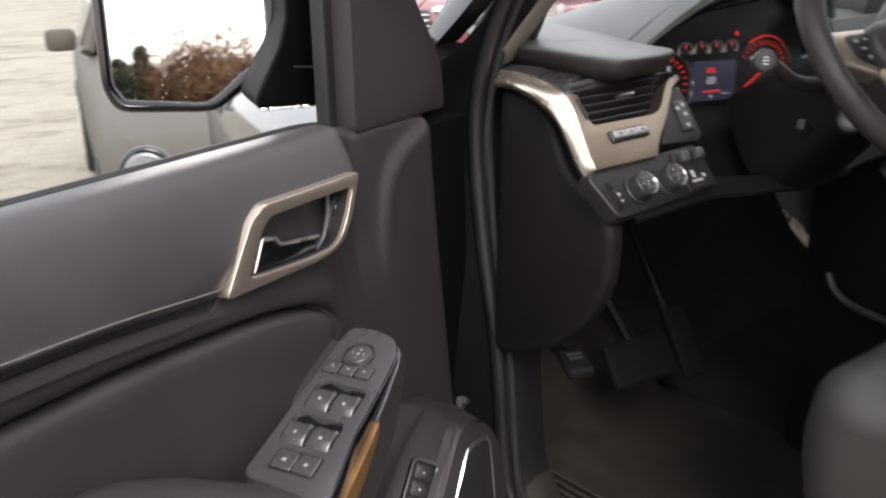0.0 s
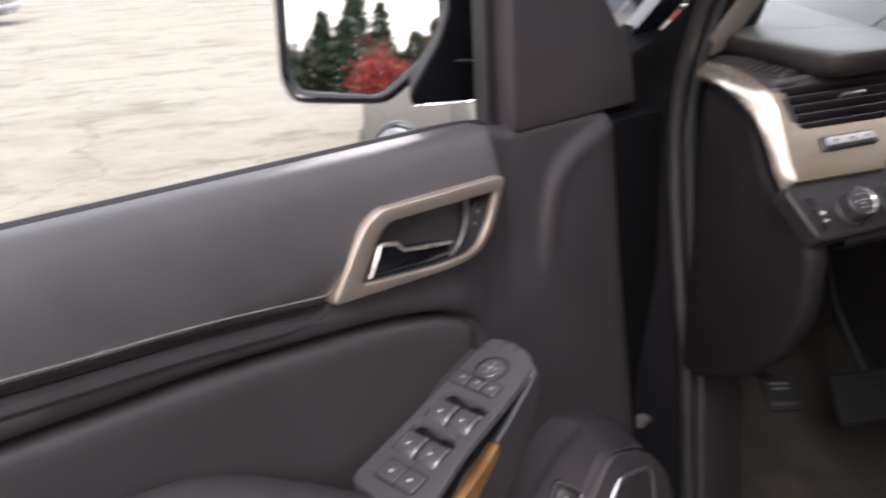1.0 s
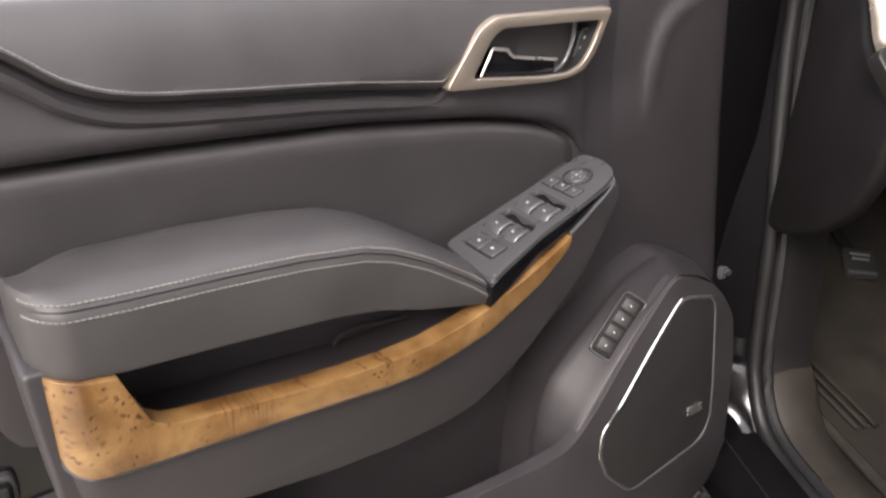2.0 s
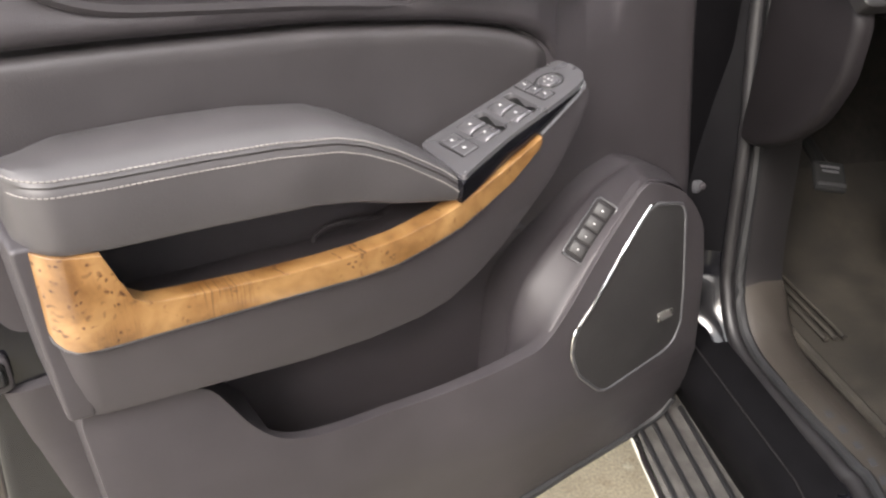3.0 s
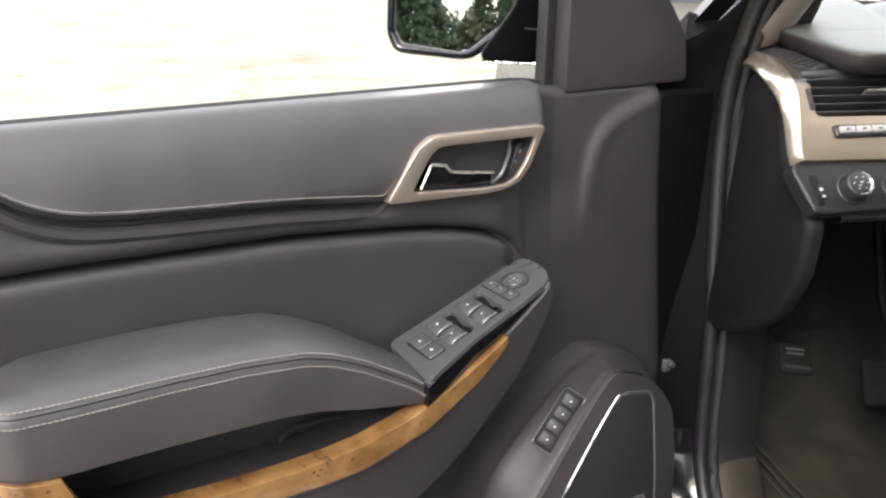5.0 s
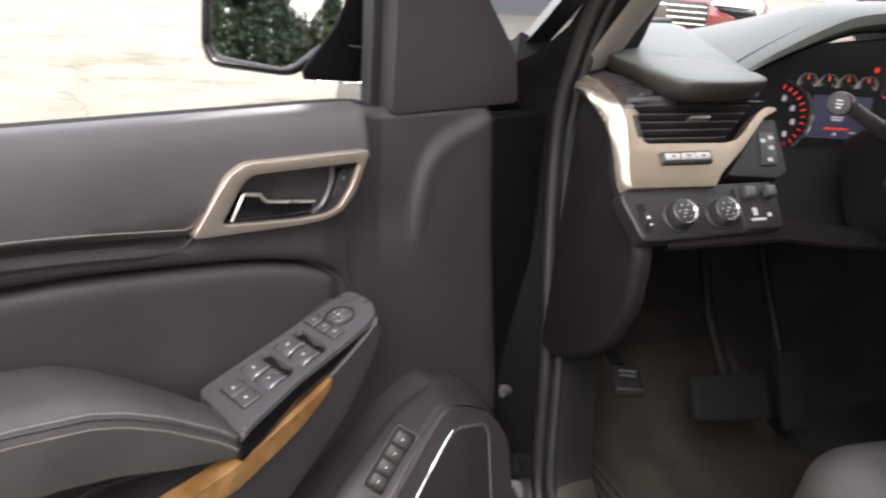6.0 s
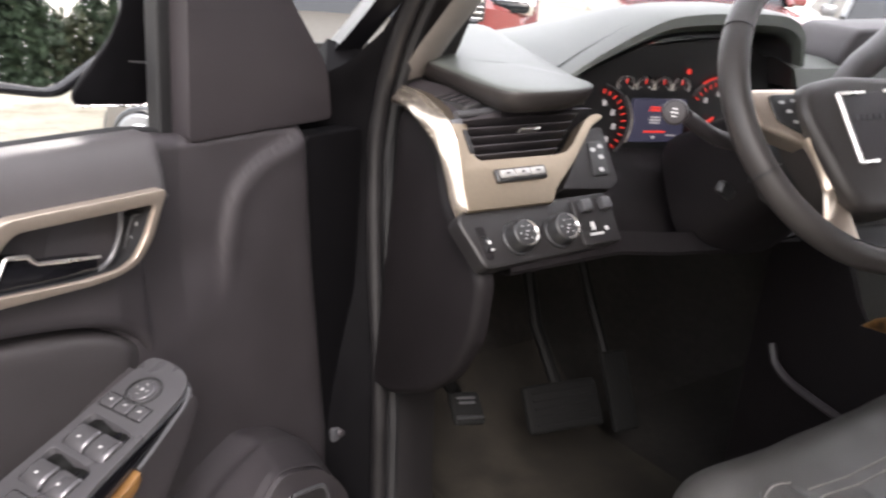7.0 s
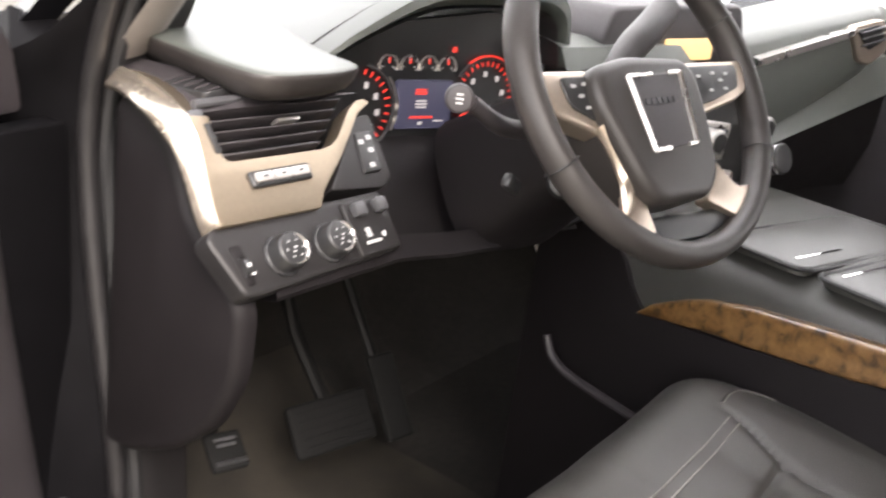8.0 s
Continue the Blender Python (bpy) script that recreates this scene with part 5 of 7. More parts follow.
    part("trim_shelf", loft(rows), TAN_METAL, trim)
    # air vent
    vo = [(0.036, 1.214), (0.157, 1.214), (0.178, 1.224), (0.228, 1.256), (0.232, 1.262), (0.034, 1.258)]
    vent = part("air_vent", slab(vo, -0.05, -0.030, fascia, bevel=0), BUTTON, dash, "black air vent with slats")
    frame_pts = [fascia(x, z, 0.002) for x, z in [(0.030, 1.259), (0.06, 1.2600), (0.15, 1.2625), (0.234, 1.2660)]]
    part("vent_frame", tube(frame_pts, 0.0045, 8), PLASTIC_SATIN, vent)
    for k in range(5):
        z = 1.2175 + k * 0.0087
        x1 = 0.158 + (z - 1.214) * 1.55
        m = fascia_matrix((0.036 + x1) / 2, z, -0.006)
        part("slat", box(x1 - 0.036, 0.0018, 0.018, m @ Matrix.Rotation(radians(-8), 4, "X"), 0.0007), PLASTIC, vent)
    part("vent_tab", box(0.030, 0.004, 0.012, fascia_matrix(0.127, 1.2385, 0.004), 0.0015), BRIGHT, vent, "chrome vent tab")
    part("vent_side", slab(rounded([(0.0195, 1.2545), (0.036, 1.2560), (0.0375, 1.214), (0.0345, 1.2135), (0.030, 1.222)], 0.002), -0.02, 0.003, fascia, bevel=0.0015), PLASTIC_SATIN, vent, "satin grey vent surround")
    part("vent_wheel", box(0.007, 0.030, 0.006, fascia_matrix(0.0315, 1.231, 0.005), 0.002), BUTTON, vent)
    # exterior lamp buttons
    lb = part("lamp_buttons", box(0.076, 0.0165, 0.010, fascia_matrix(0.089, 1.1955, 0.006), 0.003, 3), BUTTON, dash, "row of lamp buttons")
    for k in range(3):
        b = part("button", box(0.0215, 0.010, 0.006, fascia_matrix(0.0665 + 0.0225 * k, 1.1960, 0.0105), 0.002), SILVER, lb, "silver push button")
        part("symbol", box(0.005, 0.002, 0.001, fascia_matrix(0.0665 + 0.0225 * k, 1.1960, 0.0138)), BUTTON, b)
    # pedal and tow switches beside the wheel
    sb = part("switch_block", slab(rounded([(0.150, 1.178), (0.230, 1.236), (0.252, 1.238), (0.246, 1.180), (0.228, 1.172)], 0.006), -0.03, 0.001, fascia, bevel=0.004), PANEL_BLACK, dash, "black switch block")
    inner = part("switch_plate", slab(rounded([(0.205, 1.186), (0.215, 1.222), (0.240, 1.222), (0.232, 1.186)], 0.003), 0.0, 0.004, fascia, bevel=0.0015), BUTTON, sb)
    for x, z in ((0.218, 1.213), (0.232, 1.216), (0.228, 1.205), (0.221, 1.192)):
        part("symbol", box(0.007, 0.005, 0.001, fascia_matrix(x, z, 0.0045)), MARK, inner)
    # defroster outlet between trim and pad
    rows = [[(0.046, -0.010, 1.262), (0.085, 0.0, 1.272)], [(0.040, -0.06, 1.262), (0.085, -0.06, 1.274)], [(0.036, -0.11, 1.258), (0.10, -0.125, 1.272)], [(0.032, -0.15, 1.252), (0.13, -0.165, 1.268)], [(0.034, -0.168, 1.254), (0.235, -0.175, 1.262)]]
    part("upper_panel", loft(rows), PLASTIC, dash)
    def on_shelf(x, y, d):
        return (x, y, 1.2655 + 0.22 * (x - 0.07) + d)
    df = part("side_defroster", slab(rounded([(0.050, -0.070), (0.078, -0.075), (0.104, -0.150), (0.058, -0.142)], 0.006), -0.004, 0.0022, on_shelf, bevel=0.001), BUTTON, dash, "small side window vent")
    for k in range(5):
        y = -0.083 - k * 0.014
        part("slat", box(0.026 + k * 0.003, 0.003, 0.002, Matrix.Translation(on_shelf(0.066 + k * 0.0035, y, 0.003)) @ Matrix.Rotation(radians(-12), 4, "Y"), 0.0006), PLASTIC, df)


def build_dash_top(dash):
    o = [p[:2] for p in spline([(0.140, 0.140, 0), (0.104, 0.07, 0), (0.080, -0.01, 0), (0.070, -0.09, 0), (0.064, -0.165, 0), (0.076, -0.208, 0), (0.130, -0.214, 0), (0.185, -0.205, 0), (0.217, -0.188, 0), (0.226, -0.150, 0), (0.250, -0.095, 0), (0.290, -0.010, 0), (0.330, 0.090, 0), (0.370, 0.190, 0), (0.400, 0.270, 0), (0.375, 0.295, 0), (0.290, 0.270, 0), (0.200, 0.210, 0)], 4, True)]
    c = Vector((0.165, -0.08, 0))

    def ring(inset, z, lift):
        row = []
        for x, y in o:
            d = c - Vector((x, y, 0))
            p = Vector((x, y, 0)) + d.normalized() * min(inset, d.length)
            row.append((p.x, p.y, z + lift * max(0.0, p.y + 0.20)))
        return row
    rows = [ring(0.030, 1.2640, 0.02), ring(0.020, 1.2665, 0.02), ring(0.010, 1.2725, 0.025), ring(0.004, 1.2800, 0.03), ring(0.0005, 1.2880, 0.03), ring(0.000, 1.2915, 0.03), ring(0.001, 1.2935, 0.03)]
    # same leather as the pad: the rim's shade is put into a darker colour
    part("pad_rim", loft(rows, close_v=True), WHEEL_LEATHER, dash, "leather rim of the dashboard pad, shade put into its darker tone")
    rows = [ring(0.0008, 1.2934, 0.03), ring(0.0022, 1.2948, 0.03), ring(0.006, 1.2960, 0.03), ring(0.014, 1.2970, 0.03), ring(0.030, 1.2982, 0.03), ring(0.060, 1.2996, 0.03), ring(0.10, 1.3005, 0.03), ring(0.16, 1.3008, 0.03)]
    part("side_pad", loft(rows, close_v=True, caps=True), DASH, dash, "smooth leather pad at the dashboard's end")
    part("windscreen_vent", tube([(0.22, 0.220, 1.312), (0.30, 0.270, 1.314), (0.40, 0.298, 1.314)], 0.006, 8), BUTTON, dash, "black defroster slot along the windscreen")
    # instrument hood: an arch whose top runs forward to the windscreen
    arch = spline([(-0.012, 1.290, 0), (0.035, 1.322, 0), (0.106, 1.362, 0), (0.160, 1.380, 0), (0.259, 1.388, 0), (0.326, 1.386, 0), (0.356, 1.366, 0), (0.366, 1.322, 0), (0.372, 1.290, 0)], 5)
    rows = []
    for d, k, lift in ((0.10, 0.90, -0.02), (0.0, 0.93, -0.018), (-0.012, 0.95, -0.010), (-0.010, 0.985, 0.0), (0.004, 1.0, 0.002), (0.05, 1.0, 0.004), (0.12, 1.0, 0.002), (0.22, 1.02, -0.018), (0.34, 1.05, -0.05), (0.42, 1.1, -0.08)):
        rows.append([(0.18 + (p.x - 0.18) * k, d, 1.28 + (p.y - 1.28) * k + lift * max(0, (p.y - 1.285) / 0.1)) for p in arch])
    part("instrument_hood", cab(loft(rows)), DASH, dash, "leather wrapped instrument hood")
    seam = [CAB @ Vector((p.x, 0.030, p.y + 0.0006)) for p in arch]
    part("hood_seam", tube(seam, 0.0016, 6), BUTTON, dash)
    inner = [[(0.18 + (p.x - 0.18) * 0.90, d, 1.28 + (p.y - 1.28) * 0.88 - 0.016 * max(0, (p.y - 1.285) / 0.1)) for p in arch] for d in (-0.004, 0.03, 0.075)]
    part("hood_lining", cab(loft(inner)), BUTTON, dash)
    # pad running on to the far end
    rows = []
    for s in np.linspace(0.34, 1.27, 20):
        k = (s - 0.34) / 0.93
        zt = float(np.interp(s, [0.34, 0.74, 1.20, 1.27], [1.325, 1.345, 1.432, 1.415]))
        b = 0.055 * min(1.0, max(0.0, (k - 0.25) / 0.15))
        rows.append([(s, -0.02 + b, zt - 0.055), (s, -0.035 + b, zt - 0.035), (s, -0.02 + b, zt - 0.008), (s, 0.02 + b, zt), (s, 0.12, zt + 0.014 * k), (s, 0.20, zt - 0.02), (s, 0.30, zt - 0.07), (s, 0.40, zt - 0.14)])
    part("dash_pad", cab(loft(rows)), DASH, dash, "leather dashboard top, sky sheen put into its grey")
    rows = []
    for x in np.linspace(0.06, 1.62, 10):
        rows.append([(x, -0.02, 1.250), (x, 0.08, 1.268), (x, 0.2, 1.26), (x, 0.34, 1.21), (x, 0.46, 1.16)])
    part("dash_base", loft(rows), DASH, dash, "dashboard top along the windscreen, sky sheen put into its grey")


def build_cluster(dash):
    face = part("instrument_panel", cab(slab(rounded([(-0.01, 1.175), (-0.005, 1.268), (0.10, 1.325), (0.28, 1.350), (0.35, 1.32), (0.37, 1.175)], 0.01), 0.062, 0.046, upright_cab, bevel=0)), BUTTON, dash, "dark instrument panel with lit dials")
    red, white, blue = LIT_RED, LIT_WHITE, LIT_BLUE

    def dial(s, z, r, a0, a1, ticks, mat, needle=None, ring=True):
        if ring:
            pts = [CAB @ Vector((s + r * math.cos(a), 0.041, z + r * math.sin(a))) for a in np.linspace(a0, a1, 28)]
            part("dial_ring", tube(pts, 0.0022 if r > 0.03 else 0.0012, 6), PLASTIC_SATIN if r > 0.03 else BRIGHT, face)
        for a in np.linspace(a0, a1, ticks):
            m = CAB @ Matrix.Translation((s + r * 0.84 * math.cos(a), 0.042, z + r * 0.84 * math.sin(a))) @ Matrix.Rotation(-a, 4, "Y")
            part("tick", box(r * 0.12, 0.001, max(0.0010, r * 0.03), m), mat, face)
        for a in np.linspace(a0 + 0.2, a1 - 0.2, max(3, ticks // 3)):
            m = CAB @ Matrix.Translation((s + r * 0.58 * math.cos(a), 0.042, z + r * 0.58 * math.sin(a)))
            part("numeral", box(r * 0.10, 0.001, r * 0.14, m), white, face)
        if needle is not None:
            m = CAB @ Matrix.Translation((s + r * 0.5 * math.cos(needle), 0.040, z + r * 0.5 * math.sin(needle))) @ Matrix.Rotation(-needle, 4, "Y")
            part("needle", box(r * (0.75 if r > 0.03 else 0.5), 0.002, 0.003 if r > 0.03 else 0.0012, m), red, face, "lit red needle")
    dial(0.072, 1.222, 0.056, -0.95, 1.35, 12, red)
    for s in (0.114, 0.145, 0.174, 0.204):
        dial(s, 1.2765, 0.0135, -0.4, 3.5, 5, white, 1.57)
    dial(0.272, 1.238, 0.053, 0.0, 2.6, 14, red, 3.75)
    arc = [CAB @ Vector((0.072 + 0.060 * math.cos(a), 0.0405, 1.222 + 0.060 * math.sin(a))) for a in np.linspace(-0.55, 0.75, 18)]
    part("bright_arc", tube(arc, [0.0006 + 0.0016 * math.sin(math.pi * k / 17) for k in range(18)], 6), BRIGHT, face, "silver dial edge")
    arc = [CAB @ Vector((0.272 + 0.054 * math.cos(a), 0.0415, 1.238 + 0.054 * math.sin(a))) for a in np.linspace(0.2, 2.2, 20)]
    part("red_arc", tube(arc, 0.0022, 6), red, face, "lit red arc")
    part("display", cab(box(0.088, 0.002, 0.062, Matrix.Translation((0.174, 0.0435, 1.228)), 0.003)), blue, face, "dim blue driver display")
    for s, z, w, h, m in ((0.168, 1.2465, 0.016, 0.003, red), (0.168, 1.2425, 0.018, 0.003, red), (0.170, 1.2325, 0.016, 0.0025, white), (0.170, 1.2285, 0.019, 0.0025, white), (0.170, 1.2245, 0.016, 0.0025, white), (0.172, 1.2115, 0.036, 0.0028, red), (0.171, 1.2035, 0.006, 0.004, white), (0.200, 1.2065, 0.016, 0.0018, white)):
        part("readout", cab(box(w, 0.001, h, Matrix.Translation((s, 0.042, z)), 0.0003)), m, face)
    part("warning_lamp", cab(box(0.006, 0.001, 0.007, Matrix.Translation((0.213, 0.042, 1.299)), 0.0003)), red, face)


def build_column_surround(dash):
    """Panel between the dials and the knee panel, its shade put into the colour."""
    rows = [[(s, 0.046, 1.186), (s, 0.030, 1.178), (s, 0.005, 1.150), (s, -0.03, 1.110), (s, -0.05, 1.070)] for s in np.linspace(-0.03, 0.40, 12)]
    part("column_surround", cab(loft(rows)), PLASTIC_DARKENED, dash, "black panel round the column")


def upright_cab(s, z, d):
    return (s, d, z)


LIT_RED = glow_material("lit_red", (1.0, 0.06, 0.04), 0.20)
LIT_WHITE = glow_material("lit_white", (0.9, 0.85, 0.85), 0.09)
LIT_BLUE = glow_material("lit_display", (0.10, 0.10, 0.17), 0.08)
LIT_MAP = glow_material("lit_screen", (0.85, 0.58, 0.25), 0.28)


def build_dash_right(dash):
    # centre stack with screen and heater controls
    hood = part("screen_hood", cab(slab(rounded([(0.42, 1.325), (0.44, 1.375), (0.72, 1.395), (0.745, 1.335), (0.70, 1.22), (0.44, 1.22)], 0.015), 0.10, -0.012, upright_cab, bevel=0.008)), PLASTIC, dash, "black centre screen housing")
    part("screen", cab(box(0.110, 0.004, 0.032, Matrix.Translation((0.606, -0.014, 1.323)) @ Matrix.Rotation(radians(-3), 4, "Y"), 0.002)), LIT_MAP, hood, "lit centre screen")
    st = part("centre_panel", cab(slab(rounded([(0.50, 1.27), (0.745, 1.275), (0.80, 1.20), (0.825, 1.06), (0.50, 1.05)], 0.02), 0.10, -0.040, upright_cab, bevel=0.012)), BUTTON, dash, "black centre stack with bright controls")
    frame_line = spline([(0.650, -0.046, 1.352), (0.690, -0.050, 1.325), (0.715, -0.052, 1.300), (0.748, -0.055, 1.255), (0.768, -0.056, 1.222), (0.790, -0.057, 1.160), (0.800, -0.058, 1.090)], 6)
    part("stack_frame", cab(tube(frame_line, 0.0075, 8)), BRONZE, st, "champagne metal frame")
    for s, z, w, h in ((0.655, 1.192, 0.105, 0.060), (0.690, 1.128, 0.110, 0.030)):
        sur = part("control_surround", cab(box(w, 0.012, h, Matrix.Translation((s, -0.044, z)) @ Matrix.Rotation(radians(6), 4, "Y"), 0.005, 3)), BRIGHT, st, "bright control surround")
        part("control_face", cab(box(w - 0.014, 0.010, h - 0.016, Matrix.Translation((s, -0.047, z)) @ Matrix.Rotation(radians(6), 4, "Y"), 0.004)), BUTTON, sur)
    for s, z in ((0.652, 1.193), (0.772, 1.212)):
        knob = part("radio_knob", cab(disc(0.020, 0.026, Matrix.Translation((s, -0.048, z)) @ Matrix.Rotation(radians(90), 4, "X"), 0.003)), SILVER, st, "satin silver radio knob")
        part("knob_cap", cab(disc(0.015, 0.002, Matrix.Translation((s, -0.074, z)) @ Matrix.Rotation(radians(90), 4, "X"), 0.0005)), BUTTON, knob)
    for k in range(3):
        part("bar", cab(box(0.080, 0.008, 0.007, Matrix.Translation((0.815 + 0.008 * k, -0.052, 1.098 - k * 0.016)) @ Matrix.Rotation(radians(2), 4, "Y"), 0.002)), CHROME if k % 2 else BRIGHT, st, "bright control bar")
    for s, z in ((0.850, 1.148),):
        k = part("climate_knob", cab(disc(0.026, 0.035, Matrix.Translation((s, -0.035, z)) @ Matrix.Rotation(radians(70), 4, "X"), 0.004)), BUTTON, st, "climate knob with chrome ring")
        ring = [CAB @ (Matrix.Translation((s, -0.035, z)) @ Matrix.Rotation(radians(70), 4, "X") @ Vector((0.026 * math.cos(a), 0.026 * math.sin(a), 0.028))) for a in np.linspace(0, 2 * math.pi, 25)[:-1]]
        part("ring", tube(ring, 0.002, 6, closed=True), CHROME, k)
    # passenger side: leather face, metal strip, end vent, lower face, glovebox
    low = [(0.74, 1.150), (0.86, 1.180), (0.945, 1.213), (1.04, 1.249), (1.14, 1.293), (1.20, 1.330)]
    rows = []
    for s in np.linspace(0.74, 1.20, 20):
        e = 0.05 * max(0.0, (s - 1.15) / 0.05) ** 2
        zt, zb = 1.338 + 0.19 * (s - 0.74) - e * 0.3, curve_at(low, s)
        rows.append([(s, 0.03 + e, zt + 0.004), (s, 0.006 + e, zt), (s, -0.006 + e, zt - 0.012), (s, -0.012 + e, zt * 0.6 + zb * 0.4), (s, -0.008 + e, zt * 0.2 + zb * 0.8), (s, 0.002 + e, zb), (s, 0.03 + e, zb - 0.004)])
    part("passenger_panel", cab(loft(rows)), DASH, dash, "grey leather passenger dashboard panel")
    rows = []
    for s in np.linspace(0.78, 1.05, 14):
        z = 1.311 + 0.226 * (s - 0.793)
        h = 0.0085
        rows.append([(s, -0.006, z - h), (s, -0.020, z - h + 0.002), (s, -0.021, z + h - 0.002), (s, -0.006, z + h)])
    part("metal_strip", cab(loft(rows)), BRIGHT, dash, "bright metal strip on the passenger side")
    v = part("end_vent", cab(slab(rounded([(1.035, 1.378), (1.135, 1.398), (1.180, 1.375), (1.190, 1.345), (1.135, 1.312), (1.09, 1.318)], 0.015), 0.0, -0.018, upright_cab, bevel=0.006)), BRONZE, dash, "passenger side air vent")
    part("vent_opening", cab(slab(rounded([(1.056, 1.373), (1.127, 1.388), (1.160, 1.362), (1.112, 1.340)], 0.008), -0.01, -0.0205, upright_cab, bevel=0.001)), BUTTON, v)
    for k in range(3):
        part("slat", cab(box(0.080, 0.006, 0.003, Matrix.Translation((1.110 + 0.006 * k, -0.022, 1.378 - k * 0.011)) @ Matrix.Rotation(radians(-12), 4, "Y"), 0.001)), PLASTIC_SATIN, v)
    rows = []
    for s in np.linspace(0.74, 1.26, 16):
        zb, zf = curve_at(low, s), 1.166 + 0.257 * (s - 0.912)
        zb = max(zb, zf + 0.02)
        rows.append([(s, 0.030, zb + 0.002), (s, 0.012, zb - 0.004), (s, 0.008, zb - 0.012), (s, -0.010, zf + 0.006), (s, 0.02, zf)])
    part("lower_panel", cab(loft(rows)), DASH, dash, "grey lower passenger panel")
    rows = [[(s, 0.028, 1.168 + 0.257 * (s - 0.912)), (s, 0.03, 1.12 + 0.05 * (s - 0.8)), (s, 0.06, 1.05), (s, 0.14, 1.02)] for s in np.linspace(0.74, 1.32, 8)]
    part("glovebox", cab(loft(rows)), PLASTIC_DARKENED, dash, "dark glovebox lid")


def build_dashboard():
    dash = thing("dashboard", None, "dark leather dashboard with champagne metal trim", "dashboard")
    build_dash_left(dash)
    build_dash_top(dash)
    build_cluster(dash)
    build_dash_right(dash)
    build_column_surround(dash)


# ---- steering wheel and column ----
WHEEL = Matrix.Translation((0.4017, -0.4343, 1.3101)) @ Matrix.Rotation(radians(-14.7), 4, "Z") @ Matrix.Rotation(radians(-34), 4, "X")


def build_wheel():
    """Local x across, z up the wheel, y ahead along the column."""
    w = thing("steering_wheel", WHEEL, "black leather steering wheel with champagne metal spokes", "steering wheel")
    n = 64
    rows = []
    for i in range(n):
        a = 2 * math.pi * i / n
        c = Vector((0.180 * math.cos(a), 0, 0.180 * math.sin(a)))
        r = c.normalized()
        grip = 0.0155 + 0.0015 * math.exp(-((math.sin(a) - 0.35) / 0.25) ** 2)
        rows.append([c + grip * (math.cos(b) * r * 0.95 + math.sin(b) * Vector((0, 1.1, 0))) for b in np.linspace(0, 2 * math.pi, 15)[:-1]])
    rim = part("rim", loft(rows, close_u=True, close_v=True), WHEEL_LEATHER, w, "black leather wheel rim")
    for a in (28, 152, 205, 335):
        a = radians(a)
        c = Vector((0.180 * math.cos(a), 0, 0.180 * math.sin(a)))
        r = c.normalized()
        ring = [c + 0.0172 * (math.cos(b) * r * 0.95 + math.sin(b) * Vector((0, 1.1, 0))) for b in np.linspace(0, 2 * math.pi, 15)[:-1]]
        part("rim_seam", tube(ring, 0.0009, 5, closed=True), BUTTON, rim)
    hub = [(-0.112, 0.014), (-0.058, 0.026), (0.034, 0.026), (0.050, 0.004), (0.050, -0.036), (0.042, -0.100), (0.020, -0.126), (-0.066, -0.128), (-0.086, -0.106), (-0.104, -0.058), (-0.118, -0.020)]
    part("hub_pad", slab(rounded(hub, 0.016, 5), 0.03, -0.028, upright_cab, bevel=0.012, seg=5), WHEEL_LEATHER, w, "black wheel hub pad")
    part("hub_core", disc(0.06, 0.05, Matrix.Translation((-0.02, 0.08, -0.04)) @ Matrix.Rotation(radians(90), 4, "X"), 0.01), BUTTON, w)
    e = [(-0.072, 0.001), (0.013, 0.007), (0.009, -0.070), (-0.060, -0.076)]
    ring = rounded(e, 0.006, 3)
    em = part("emblem_plate", slab(ring, -0.026, -0.0295, upright_cab, bevel=0.001), PLASTIC, w, "plain emblem plate framed in chrome")
    for p, q in ((e[0], e[3]), (e[1], e[2])):
        part("chrome_frame", tube([(p[0], -0.0300, p[1]), (q[0], -0.0300, q[1])], 0.0032, 6), BRIGHT, em, "chrome frame bar")
    for p, q in (((-0.072, 0.001), (-0.034, 0.0037)), ((-0.008, 0.0055), (0.013, 0.007)), ((-0.060, -0.076), (-0.036, -0.074)), ((-0.004, -0.0711), (0.009, -0.070))):
        part("chrome_frame", tube([(p[0], -0.0300, p[1]), (q[0], -0.0300, q[1])], 0.0022, 6), BRIGHT, em, "chrome frame bar")
    for k in range(6):
        part("marking", box(0.006, 0.001, 0.006, Matrix.Translation((-0.052 + 0.009 * k, -0.0300, -0.026 + 0.0006 * k))), PLASTIC_SATIN, em)
    # thumb spokes: a champagne bezel with a black button pod in it
    for bezel, pod_o, marks in (
            ([(-0.172, 0.014), (-0.100, 0.016), (-0.090, -0.050), (-0.108, -0.050), (-0.166, -0.028)], [(-0.147, 0.007), (-0.095, 0.009), (-0.092, -0.038), (-0.106, -0.040), (-0.142, -0.022)], ((-0.132, -0.002), (-0.116, 0.0), (-0.124, -0.012), (-0.106, -0.010), (-0.118, -0.024), (-0.102, -0.030))),
            ([(0.040, 0.026), (0.172, 0.033), (0.166, -0.004), (0.140, -0.016), (0.074, -0.031), (0.040, -0.040)], [(0.044, 0.021), (0.152, 0.026), (0.146, -0.002), (0.090, -0.018), (0.044, -0.026)], ((0.072, 0.010), (0.100, 0.014), (0.112, 0.006), (0.125, 0.014), (0.090, -0.006), (0.118, -0.004)))):
        sp = part("spoke", slab(rounded(bezel, 0.008), 0.014, -0.009, upright_cab, bevel=0.005), BRONZE, w, "champagne metal spoke")
        pod = part("button_pod", slab(rounded(pod_o, 0.007), -0.006, -0.0115, upright_cab, bevel=0.002), BUTTON, sp, "black wheel buttons")
